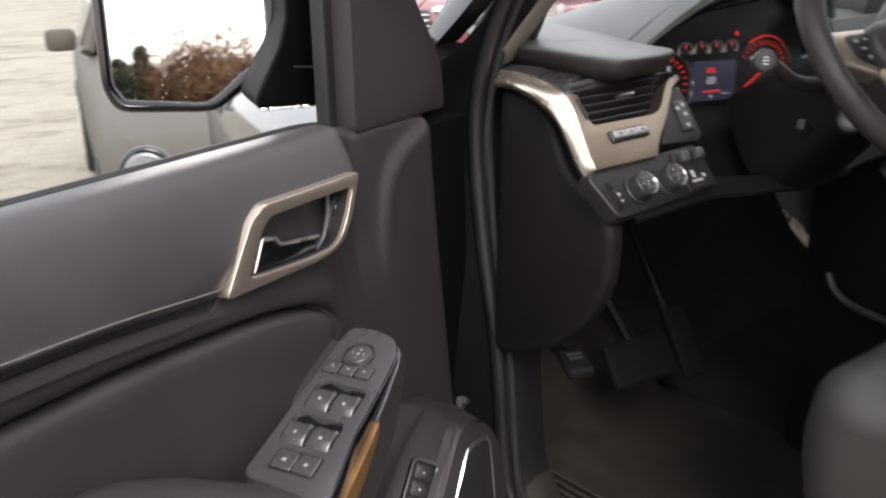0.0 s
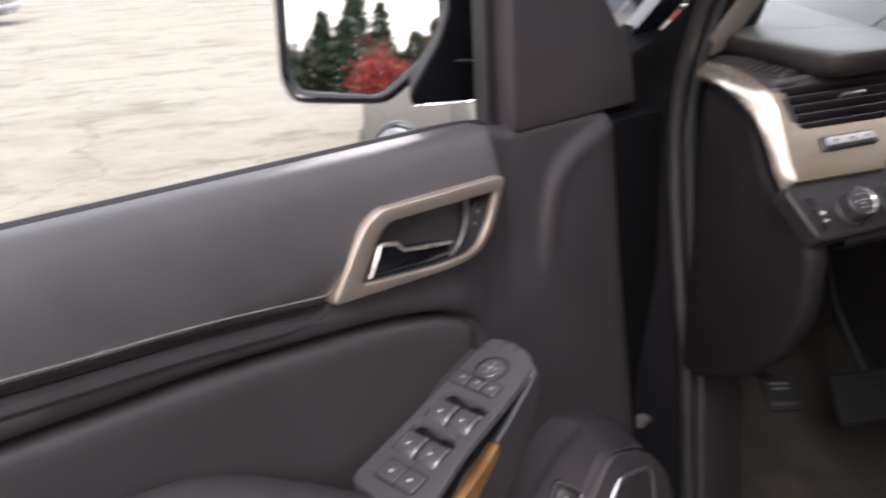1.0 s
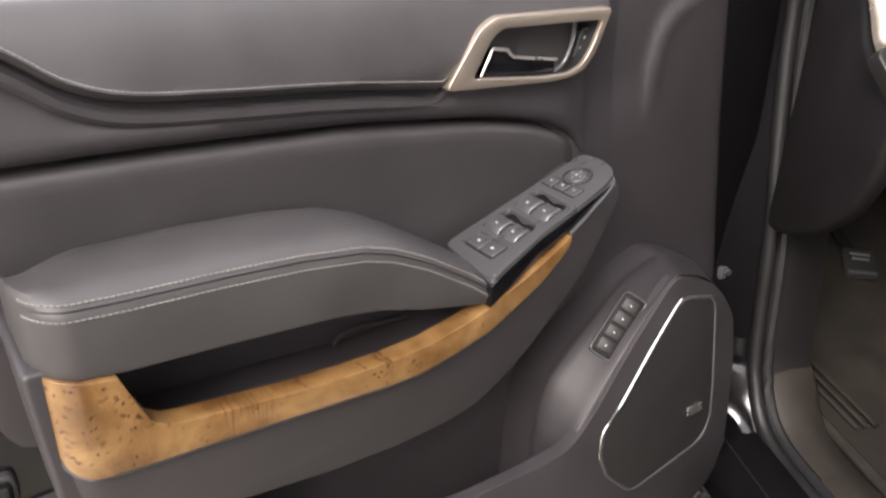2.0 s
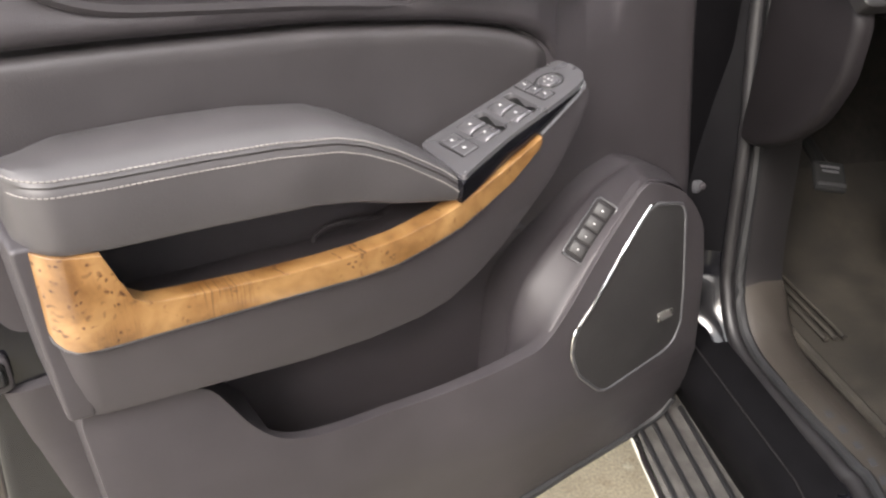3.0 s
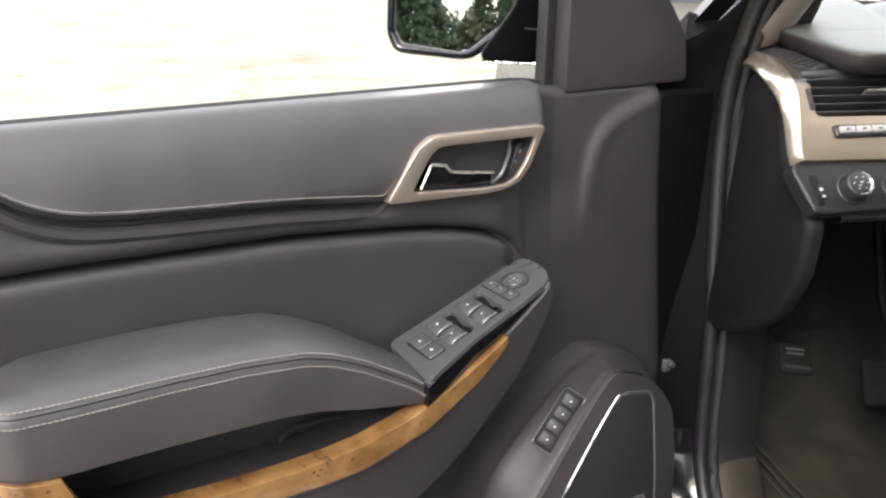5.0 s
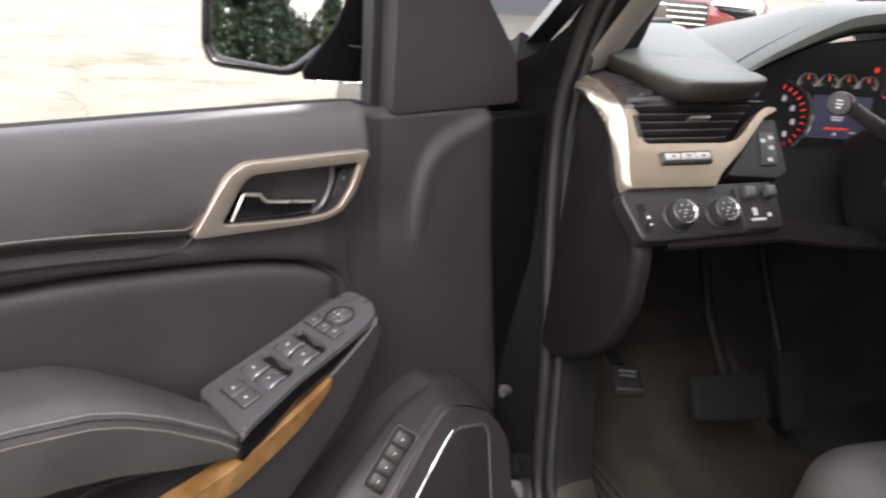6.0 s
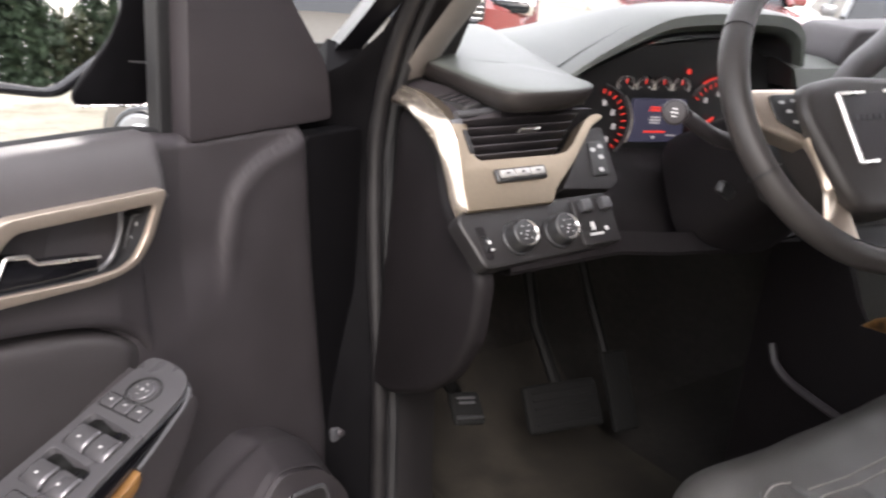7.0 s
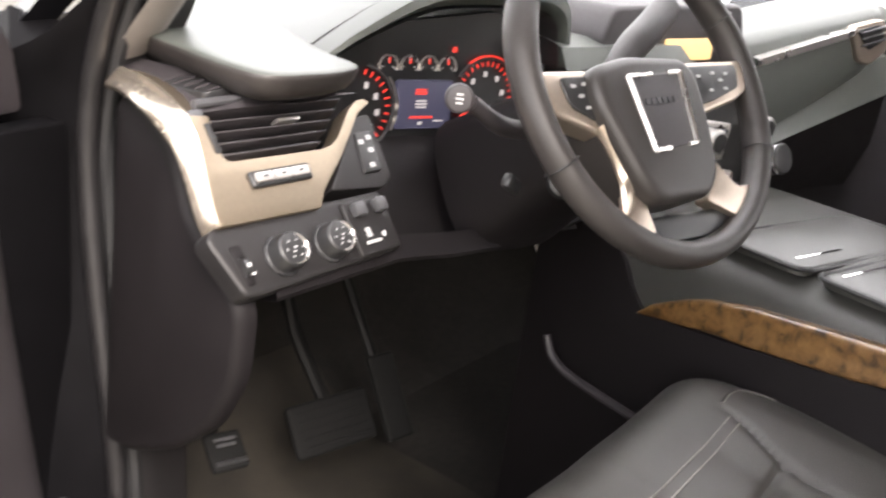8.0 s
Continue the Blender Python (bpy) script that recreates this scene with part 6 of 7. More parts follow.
        for x, z in marks:
            part("symbol", box(0.007, 0.001, 0.003, Matrix.Translation((x, -0.0118, z))), MARK, pod)
    leg = [(-0.108, -0.010, -0.042), (-0.098, -0.010, -0.062), (-0.088, -0.008, -0.092), (-0.090, -0.003, -0.118), (-0.096, 0.002, -0.136)]
    part("lower_spoke", tube(spline(leg, 5), [0.0085 + 0.001 * (k / 20) ** 2 for k in range(21)], 8, flat=0.6), BRONZE, w, "champagne metal lower spoke")
    leg = [(0.055, -0.004, -0.028), (0.058, -0.004, -0.055), (0.060, -0.003, -0.080), (0.056, 0.0, -0.110)]
    part("lower_spoke", tube(spline(leg, 5), 0.0065, 8, flat=0.6), BRONZE, w, "champagne metal lower spoke")
    piece = [(0.034, -0.126), (0.058, -0.106), (0.062, -0.080), (0.074, -0.091), (0.096, -0.115), (0.156, -0.116), (0.140, -0.140), (0.110, -0.150), (0.077, -0.147)]
    part("spoke_foot", slab(rounded(piece, 0.006), 0.012, -0.006, upright_cab, bevel=0.003), BRONZE, w, "champagne metal spoke foot")
    piece = [(-0.108, -0.130), (-0.088, -0.128), (-0.078, -0.098), (-0.066, -0.109), (-0.060, -0.160), (-0.080, -0.162), (-0.104, -0.148)]
    part("spoke_foot", slab(rounded(piece, 0.006), 0.012, -0.006, upright_cab, bevel=0.003), BRONZE, w, "champagne metal spoke foot")
    part("lower_bar", slab(rounded([(-0.098, -0.135), (0.098, -0.135), (0.09, -0.165), (-0.09, -0.165)], 0.01), 0.018, 0.002, upright_cab, bevel=0.004), BUTTON, w)
    return w


def build_column():
    col = thing("steering_column", None, "black steering column shroud with levers", "steering column")
    axis0, axis1 = WHEEL @ Vector((0, 0.05, -0.01)), WHEEL @ Vector((0, 0.26, -0.02))
    rows = []
    xv = (WHEEL.to_3x3() @ Vector((1, 0, 0)))
    zv = (WHEEL.to_3x3() @ Vector((0, 0, 1)))
    for s in np.linspace(0, 1, 8):
        c = axis0.lerp(axis1, s)
        wv, hv = 0.062 + 0.035 * s, 0.055 + 0.035 * s
        rows.append([c + xv * wv * math.copysign(abs(math.cos(a)) ** 0.6, math.cos(a)) + zv * hv * math.copysign(abs(math.sin(a)) ** 0.6, math.sin(a)) for a in np.linspace(0, 2 * math.pi, 25)[:-1]])
    part("shroud", loft(rows, close_v=True, caps=True), PLASTIC_DARKENED, col, "black column shroud")
    arm = [WHEEL @ Vector(q) for q in ((0.0, 0.09, -0.02), (0.035, 0.08, 0.035), (0.068, 0.070, 0.071), (0.115, 0.066, 0.101), (0.160, 0.062, 0.131))]
    part("gear_lever", tube(spline(arm, 5), [0.012 + 0.0075 * min(1.0, k / 12) for k in range(21)], 12), LEATHER, col, "black column gear lever")
    tip = Vector((0.190, -0.340, 1.293))
    root = axis0.lerp(axis1, 0.3) + xv * -0.05 + zv * 0.01
    arm = spline([root, root.lerp(tip, 0.5) + Vector((0, 0, -0.012)), tip + (root - tip).normalized() * 0.02], 6)
    lev = part("stalk", tube(arm, [0.0115 - 0.003 * k / 12 for k in range(13)], 10), PLASTIC, col, "black multifunction stalk")
    m = look(tip, (-0.45, -0.80, 1.40)) @ Matrix.Rotation(math.pi, 4, "Y")
    end = part("stalk_end", disc(0.0140, 0.026, m @ Matrix.Translation((0, 0, -0.020)), 0.004), PLASTIC, lev, "round grey stalk end with symbol")
    for k in range(3):
        part("symbol", box(0.008 - 0.002 * abs(k - 1), 0.0018, 0.001, m @ Matrix.Translation((0, -0.004 + 0.004 * k, 0.0064))), MARK, end)
    lock = part("ignition_lock", disc(0.0165, 0.014, WHEEL @ Matrix.Translation((-0.088, 0.075, -0.075)) @ Matrix.Rotation(radians(90), 4, "X") @ Matrix.Rotation(radians(-35), 4, "Y"), 0.003), BUTTON, col, "black ignition lock")
    part("lock_ring", disc(0.0125, 0.016, WHEEL @ Matrix.Translation((-0.088, 0.075, -0.075)) @ Matrix.Rotation(radians(90), 4, "X") @ Matrix.Rotation(radians(-35), 4, "Y"), 0.002), PLASTIC_SATIN, lock)
    part("tilt_lever", box(0.03, 0.012, 0.016, Matrix.Translation((0.300, -0.345, 1.196)) @ Matrix.Rotation(radians(30), 4, "Y"), 0.004), BUTTON, col)


# ---- pedals, mat, seat, console ----
def build_pedals():
    p = thing("parking_brake_pedal", None, "black parking brake pedal with white lettering plate", "pedal")
    m = Matrix.Translation((0.142, -0.100, 0.812)) @ Matrix.Rotation(radians(38), 4, "X") @ Matrix.Rotation(radians(-12), 4, "Z")
    pad = part("pedal_pad", box(0.050, 0.050, 0.012, m, 0.005, 3), PEDAL, p)
    for k in range(2):
        part("marking", box(0.030 - 0.004 * k, 0.0035, 0.001, m @ Matrix.Translation((0, 0.014 - 0.0075 * k, 0.0065))), PLASTIC_SATIN, pad, "worn pale printed bar")
    part("pedal_edge", box(0.044, 0.006, 0.006, m @ Matrix.Translation((0, -0.016, 0.006)), 0.002), BUTTON, pad)
    # pedal arms in near-black: the footwell's deep shade put into their colour
    part("pedal_arm", tube([(0.145, -0.07, 0.82), (0.15, 0.05, 0.86), (0.15, 0.22, 1.0)], 0.010, 8), PAINTED_SHADE, p)
    b = thing("brake_pedal", None, "wide black rubber brake pedal", "pedal")
    m = Matrix.Translation((0.435, -0.010, 0.690)) @ Matrix.Rotation(radians(-12), 4, "Z") @ Matrix.Rotation(radians(52), 4, "X")
    pad = part("pedal_pad", box(0.150, 0.085, 0.018, m, 0.008, 3), PEDAL, b)
    for k in range(5):
        part("rib", box(0.12, 0.005, 0.004, m @ Matrix.Translation((0, -0.028 + 0.014 * k, 0.010)), 0.0015), PEDAL, pad)
    part("pedal_arm", tube([(0.44, 0.0, 0.70), (0.45, 0.10, 0.80), (0.45, 0.20, 1.05)], 0.012, 8), PAINTED_SHADE, b)
    a = thing("accelerator_pedal", None, "narrow black accelerator pedal", "pedal")
    m = Matrix.Translation((0.585, -0.005, 0.680)) @ Matrix.Rotation(radians(-12), 4, "Z") @ Matrix.Rotation(radians(55), 4, "X")
    part("pedal_pad", box(0.055, 0.15, 0.014, m, 0.006, 3), PEDAL, a)
    part("pedal_arm", tube([(0.585, 0.02, 0.70), (0.59, 0.12, 0.85), (0.59, 0.20, 1.0)], 0.010, 8), PAINTED_SHADE, a)


def build_mat():
    mat = thing("floor_mat", None, "dusty brown rubber floor mat in the footwell", "floor mat")
    rows = []
    for x in np.linspace(0.17, 0.70, 20):
        row = []
        for y in np.linspace(-0.75, 0.32, 30):
            z = 0.495 + 0.9 * max(0.0, y - 0.12) ** 1.5 * 1.6 + 0.006 * noise.noise((x * 6, y * 6, 0))
            row.append((x, y, z))
        rows.append(row)
    part("mat", loft(rows), MAT, mat)
    part("raised_edge", tube([(0.17, y, 0.500 + 0.9 * max(0.0, y - 0.12) ** 1.5 * 1.6) for y in np.linspace(-0.75, 0.32, 24)], 0.010, 8), MAT, mat)
    for k in range(3):
        part("rib", tube([(0.215 + 0.018 * k, y, 0.503 + 0.9 * max(0.0, y - 0.12) ** 1.5 * 1.6) for y in np.linspace(-0.10, 0.22, 12)], 0.005, 6), MAT, mat)


SEAT_AT = Matrix.Translation((0.328, -0.484, -0.006)) @ Matrix.Rotation(radians(-0.5), 4, "Z")
SEAT_MID, SEAT_HALF = -0.008, 0.254


def seat_edge(s, q):
    """Distance inwards from the cushion's rounded outline; s across, q back from its front."""
    a, b = SEAT_HALF - abs(s - SEAT_MID), q
    r = 0.075
    if a < r and b < r:
        return r - math.hypot(r - a, r - b)
    return min(a, b)


def seat_top(s, q):
    """Height of the cushion: raised bolsters, sunk seams and a rolled edge."""
    c = abs(s - SEAT_MID)
    k = max(0.0, min(1.0, (q - 0.02) / 0.20))
    k = k * k * (3 - 2 * k)
    z = 0.952 + 0.016 * (1 - k) + (0.022 if s > SEAT_MID else 0.030) * (0.25 + 0.75 * k) * max(0.0, min(1.0, (c - 0.06) / 0.11)) - 0.025 * max(0.0, q - 0.15) + 0.0016 * noise.noise((s * 12, q * 12, 1.0))
    seam = 0.090 + 0.053 * math.exp(-((q - 0.085) / 0.075) ** 2)
    if q > 0.08:
        z -= 0.0045 * min(1.0, (q - 0.08) / 0.03) * math.exp(-((c - seam) / 0.005) ** 2)
    if c < seam:
        z -= 0.0045 * math.exp(-((q - 0.178) / 0.005) ** 2)
        z += 0.004 * math.cos((c / seam) * math.pi / 2) * (1 if q > 0.178 else 0.5)
    d = max(0.0, seat_edge(s, q))
    if d < 0.06:
        z -= 0.055 * (1 - math.sqrt(max(0.0, 1 - (1 - d / 0.06) ** 2)))
    return z


def on_seat(s, q, lift=0.0):
    return SEAT_AT @ Vector((s, -q, seat_top(s, q) + lift))


def build_seat():
    seat = thing("driver_seat", None, "black leather driver's seat with light stitching", "seat")
    rows = []
    for s in SEAT_MID + np.sin(np.linspace(-math.pi / 2, math.pi / 2, 130)) * SEAT_HALF:
        row = []
        for q in 0.60 * np.linspace(0, 1, 160) ** 1.3:
            a, b, r = SEAT_HALF - abs(s - SEAT_MID), q, 0.075
            x, y = s, q
            if a < r and b < r and math.hypot(r - a, r - b) > r:
                k = r / math.hypot(r - a, r - b)
                x, y = SEAT_MID + math.copysign(SEAT_HALF - r + (r - a) * k, s - SEAT_MID), r - (r - b) * k
            row.append(on_seat(x, y))
        rows.append(row)
    cushion = part("cushion", loft(rows), SEAT, seat, "black leather seat cushion")
    loop = [r[-1] for r in rows[:1]] + list(reversed(rows[0]))[1:] + [r[0] for r in rows[1:-1]] + list(rows[-1])
    mid = SEAT_AT @ Vector((SEAT_MID, -0.3, 0))
    skirt = []
    for drop, k in ((0.0, 1.0), (0.03, 1.012), (0.07, 1.010), (0.16, 0.97), (0.30, 0.95)):
        skirt.append([(mid.x + (p.x - mid.x) * k, mid.y + (p.y - mid.y) * k, p.z - drop) for p in loop])
    part("valance", loft(skirt), SEAT, cushion)
    for off in (0.0, 0.013):
        line = [on_seat(s, 0.104 + off, 0.0012) for s in np.linspace(-0.140, 0.124, 44)]
        part("stitching", stitches(line, 0.0055, 0.0007, 0.0044), THREAD, cushion, "light grey stitching")
    for sg in (-1, 1):
        turn = spline([(sg * 0.146, 0.084, 0), (sg * 0.176, 0.083, 0), (sg * 0.203, 0.094, 0), (sg * 0.218, 0.122, 0), (sg * 0.219, 0.19, 0), (sg * 0.200, 0.274, 0), (sg * 0.195, 0.50, 0)], 8)
        part("bolster_welt", tube([on_seat(p.x, p.y, 0.0002) for p in turn], 0.0016, 6), SEAT, cushion)
        part("stitching", stitches([on_seat(p.x, p.y + 0.004, 0.0014) for p in turn], 0.0055, 0.0006, 0.0044), THREAD, cushion, "light grey stitching")
    rows = []
    for z, y, w in ((0.90, -1.02, 0.25), (1.05, -1.08, 0.26), (1.25, -1.14, 0.25), (1.45, -1.21, 0.22), (1.52, -1.25, 0.19)):
        rows.append([(0.25 + w * math.cos(a), y + 0.06 * math.sin(a) * (1.2 if math.sin(a) > 0 else 1), z) for a in np.linspace(0, 2 * math.pi, 25)[:-1]])
    part("backrest", loft(rows, close_v=True, caps=True), SEAT, seat, "black leather backrest")
    part("headrest", box(0.27, 0.10, 0.18, Matrix.Translation((0.25, -1.29, 1.64)), 0.045, 4), SEAT, seat)
    part("seat_base", box(0.40, 0.46, 0.22, SEAT_AT @ Matrix.Translation((SEAT_MID, -0.33, 0.595)), 0.02), PLASTIC, seat)


def build_console():
    con = thing("centre_console", CAB, "grey leather centre console with burl wood side strip", "centre console")
    # body in the cabin's frame
    rows = []
    for t in np.linspace(0.06, -0.78, 24):
        ztop = 1.112 - 0.05 * max(0.0, t + 0.06)
        rows.append([(0.455, t, 0.49), (0.452, t, 0.80), (0.446, t, 0.93), (0.446, t, 1.00), (0.452, t, 1.062), (0.475, t, ztop - 0.022), (0.52, t, ztop), (0.62, t, ztop + 0.004), (0.80, t, ztop + 0.004), (0.87, t, ztop - 0.01), (0.90, t, 1.02), (0.90, t, 0.49)])
    part("console_body", loft(rows), CONSOLE, con, "grey leather console body")
    line = [(-0.80, 1.085), (-0.56, 1.046), (-0.486, 1.034), (-0.397, 1.016), (-0.322, 1.003), (-0.235, 0.990), (-0.165, 0.980), (-0.14, 1.000), (-0.11, 1.045), (-0.07, 1.075), (0.06, 1.09)]
    low = loft([[(0.446, t, 0.49), (0.442, t, 0.80), (0.440, t, curve_at(line, t) - 0.03), (0.441, t, curve_at(line, t)), (0.448, t, curve_at(line, t) + 0.003)] for t in np.linspace(0.06, -0.78, 40)])
    part("console_side", low, PLASTIC_DARKENED, con, "black console side")
    # lids on top
    for t0, t1, th in ((-0.225, -0.352, -0.325), (-0.372, -0.60, -0.388), (-0.62, -0.76, -0.65)):
        lid = part("console_lid", slab(rounded([(0.475, t0), (0.80, t0), (0.80, t1), (0.475, t1)], 0.022, 5), 1.105, 1.1165, flat_z, bevel=0.004), CONSOLE, con, "grey console lid")
        part("lid_handle", box(0.105, 0.005, 0.003, Matrix.Translation((0.552, th, 1.1172)), 0.0012), CHROME, lid, "bright pull strip")
        seam = [(x, y, 1.1140) for x, y in rounded([(0.472, t0 + 0.004), (0.803, t0 + 0.004), (0.803, t1 - 0.004), (0.472, t1 - 0.004)], 0.022, 5)]
        part("lid_gap", tube(seam, 0.0030, 6, closed=True), BUTTON, lid)
    part("wood_strip", slab(WOOD_STRIP, 0.455, 0.436, lambda t, z, d: (d, t, z), bevel=0.006, seg=3), SHADED_WOOD, con, "glossy burl wood side strip")
    part("bright_bar", tube(spline([(0.419, -0.014, 0.882), (0.419, -0.022, 0.868), (0.420, -0.035, 0.852), (0.425, -0.075, 0.838), (0.43, -0.20, 0.835)], 6), 0.007, 8), PLASTIC, con, "grey carpet guard bar")


WOOD_STRIP = [(-0.150, 0.976), (-0.175, 1.000), (-0.201, 1.015), (-0.230, 1.030), (-0.259, 1.041), (-0.322, 1.057), (-0.389, 1.066), (-0.443, 1.074), (-0.56, 1.090), (-0.62, 1.096), (-0.62, 1.058), (-0.56, 1.048), (-0.499, 1.038), (-0.457, 1.028), (-0.404, 1.019), (-0.337, 1.008), (-0.270, 1.000), (-0.200, 0.986)]

car_body = build_body()
build_running_board()
build_dashboard()
build_wheel()
build_column()
build_pedals()
build_mat()
build_seat()
build_console()


# ---- the lot outside ----
def build_ground():
    bm = bmesh.new()
    n = 80
    rnd = np.linspace(-1, 1, n + 1)
    vs = [[bm.verts.new((600 * x * abs(x) ** 1.5, 600 * y * abs(y) ** 1.5, 0.0)) for y in rnd] for x in rnd]
    for i in range(n):
        for j in range(n):
            bm.faces.new((vs[i][j], vs[i + 1][j], vs[i + 1][j + 1], vs[i][j + 1]))
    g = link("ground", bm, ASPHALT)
    tagged(g, "pale worn asphalt lot with cracks and patches", "ground", kind="structure")
    # tar-filled cracks and old patches, a few millimetres proud
    rnd = random.Random(11)
    bm = bmesh.new()
    for k in range(16):
        x, y = rnd.uniform(-12, 10), rnd.uniform(1.0, 32)
        a = rnd.choice((0.25, 0.3, 1.8, 0.4)) + rnd.uniform(-0.3, 0.3)
        pts = []
        for s in range(14):
            pts.append((x, y))
            a += rnd.uniform(-0.35, 0.35)
            x, y = x + 0.35 * math.cos(a), y + 0.35 * math.sin(a)
        left, right = [], []
        for i, (px, py) in enumerate(pts):
            w = rnd.uniform(0.004, 0.014) * (1 + 0.04 * py)
            left.append((px - w, py - w, 0.004)), right.append((px + w, py + w, 0.004))
        loft([left, right], bm=bm)
    c = link("ground_cracks", bm, TAR, smooth=False)
    tagged(c, "dark cracks across the asphalt", "cracks", kind="stuff")


TAR = material("tar", (0.16, 0.145, 0.12), 0.8, vary=0.3, scale=8)
BARK = material("bark", (0.07, 0.055, 0.045), 0.9, vary=0.4, scale=12)
NEEDLES = material("conifer_needles", (0.035, 0.055, 0.028), 0.8, vary=0.5, scale=1.5)
RED_LEAF = material("red_maple_leaves", (0.30, 0.040, 0.030), 0.7, vary=0.45, scale=1.2)
GOLD_LEAF = material("ochre_leaves", (0.26, 0.15, 0.05), 0.7, vary=0.4, scale=1.2)
GREEN_LEAF = material("dull_green_leaf", (0.060, 0.068, 0.034), 0.7, vary=0.4, scale=2)
BROWN_LEAF = material("brown_autumn_leaves", (0.17, 0.085, 0.040), 0.8, vary=0.5, scale=0.8)
TYRE = material("tyre_rubber", (0.02, 0.02, 0.02), 0.8, vary=0.2)
DARK_GLASS = material("dark_car_glass", (0.012, 0.014, 0.016), 0.06, spec=0.6, vary=0.05)


def leaf_quad(bm, p, size, rnd):
    a, b = Vector((rnd.uniform(-1, 1), rnd.uniform(-1, 1), rnd.uniform(-1, 1))), Vector((rnd.uniform(-1, 1), rnd.uniform(-1, 1), rnd.uniform(-0.6, 0.6)))
    a.normalize(), b.normalize()
    q = [p - a * size, p + b * size * 0.6, p + a * size, p - b * size * 0.6]
    try:
        bm.faces.new([bm.verts.new(v) for v in q])
    except ValueError:
        pass


def build_conifer(x, y, h, seed):
    rnd = random.Random(seed)
    t = thing("conifer_tree", Matrix.Translation((x, y, 0)), "tall dark green conifer at the lot's edge", "tree", "trees at the lot's edge")
    part("trunk", tube([(0, 0, 0), (0.03, 0, h * 0.5), (0, 0.02, h * 0.97)], [0.16 * h / 8, 0.1 * h / 8, 0.02], 8), BARK, t)
    bm = bmesh.new()
    z = h * 0.10
    while z < h:
        r = (1 - z / h) ** 0.75 * h * 0.33 * rnd.uniform(0.75, 1.15)
        for k in range(17):
            a = rnd.uniform(0, 2 * math.pi)
            rr = r * rnd.uniform(0.6, 1.1)
            for s in range(9):
                f = (s + 0.6) / 9
                p = Vector((math.cos(a) * rr * f, math.sin(a) * rr * f, z - 0.28 * rr * f * f + rnd.uniform(-0.06, 0.06)))
                leaf_quad(bm, p + Vector((rnd.uniform(-0.2, 0.2), rnd.uniform(-0.2, 0.2), rnd.uniform(-0.1, 0.1))), 0.20 + 0.20 * (1 - f), rnd)
        z += h * 0.030
    part("crown", bm, NEEDLES, t, smooth=False)


def build_leaf_tree(x, y, h, seed, mat, label, density=1.0, leaf=1.0):
    rnd = random.Random(seed)
    t = thing("broadleaf_tree", Matrix.Translation((x, y, 0)), label, "tree", "trees at the lot's edge")
    part("trunk", tube([(0, 0, 0), (0.05, 0, h * 0.3), (0.02, 0.05, h * 0.55)], [0.17, 0.13, 0.07], 8), BARK, t)
    tips = []
    for k in range(26):
        a, e = rnd.uniform(0, 2 * math.pi), rnd.uniform(0.1, 1.3)
        base = Vector((0.03, 0, h * rnd.uniform(0.22, 0.55)))
        ln = h * rnd.uniform(0.22, 0.42)
        tip = base + Vector((math.cos(a) * math.cos(e), math.sin(a) * math.cos(e), math.sin(e))) * ln
        mid = base.lerp(tip, 0.5) + Vector((0, 0, 0.05 * h * rnd.uniform(-0.5, 1)))
        part("limb", tube([base, mid, tip], [0.05, 0.03, 0.008], 5), BARK, t)
        tips += [tip, mid, tip.lerp(mid, 0.5)]
    bm = bmesh.new()
    for p in tips:
        for k in range(int(42 * density)):
            q = p + Vector((rnd.gauss(0, 1), rnd.gauss(0, 1), rnd.gauss(0, 0.8))) * h * 0.07
            leaf_quad(bm, q, rnd.uniform(0.10, 0.20) * leaf, rnd)
    part("crown", bm, mat, t, smooth=False)


def build_trees():
    """A belt of trees behind the car, which the door mirror shows."""
    c, l = Vector((-0.682, -0.731, 0)), Vector((0.731, -0.682, 0))

    def at(d, s):
        p = c * d + l * s
        return p.x, p.y
    for k, (d, s, h) in enumerate(((50, -9, 9.5), (52, -6.6, 11), (49, -4.4, 10), (51, -2.4, 11.5), (50, -0.6, 9.5), (53, 2.7, 8.0), (51, 3.9, 7.0), (58, 5.2, 11), (60, 7.2, 9.5), (50, 7.9, 6.2), (51, 9.4, 7.0), (54, 19, 9), (56, -12, 10), (70, 1.2, 5.0), (72, 8.6, 6.0))):
        build_conifer(*at(d, s), h, 20 + k)
    build_leaf_tree(*at(46, 5.5), 5.6, 5, RED_LEAF, "red autumn maple at the lot's edge", 1.3)
    build_leaf_tree(*at(47, 6.9), 5.0, 6, RED_LEAF, "smaller red autumn maple", 1.2)
    build_leaf_tree(*at(55, 1.2), 5.6, 7, GOLD_LEAF, "thin ochre birch among the conifers", 0.35)
    for k, (d, s, h) in enumerate(((52, -0.4, 6.0), (53, 1.9, 6.6), (54, 3.6, 7.6), (54, 7.6, 7.4), (53, 9.2, 6.6))):
        build_leaf_tree(*at(d, s), h, 60 + k, GREEN_LEAF, "dull green tree between the conifers", 1.5, 2.0)
    for k, (d, s, h) in enumerate(((52, 11.0, 8.2), (50, 12.8, 9.2), (53, 14.4, 9.4), (51, 16.2, 8.4), (57, 10.0, 7.0))):
        build_leaf_tree(*at(d, s), h, 30 + k, BROWN_LEAF, "large brown autumn tree at the lot's edge", 1.5)


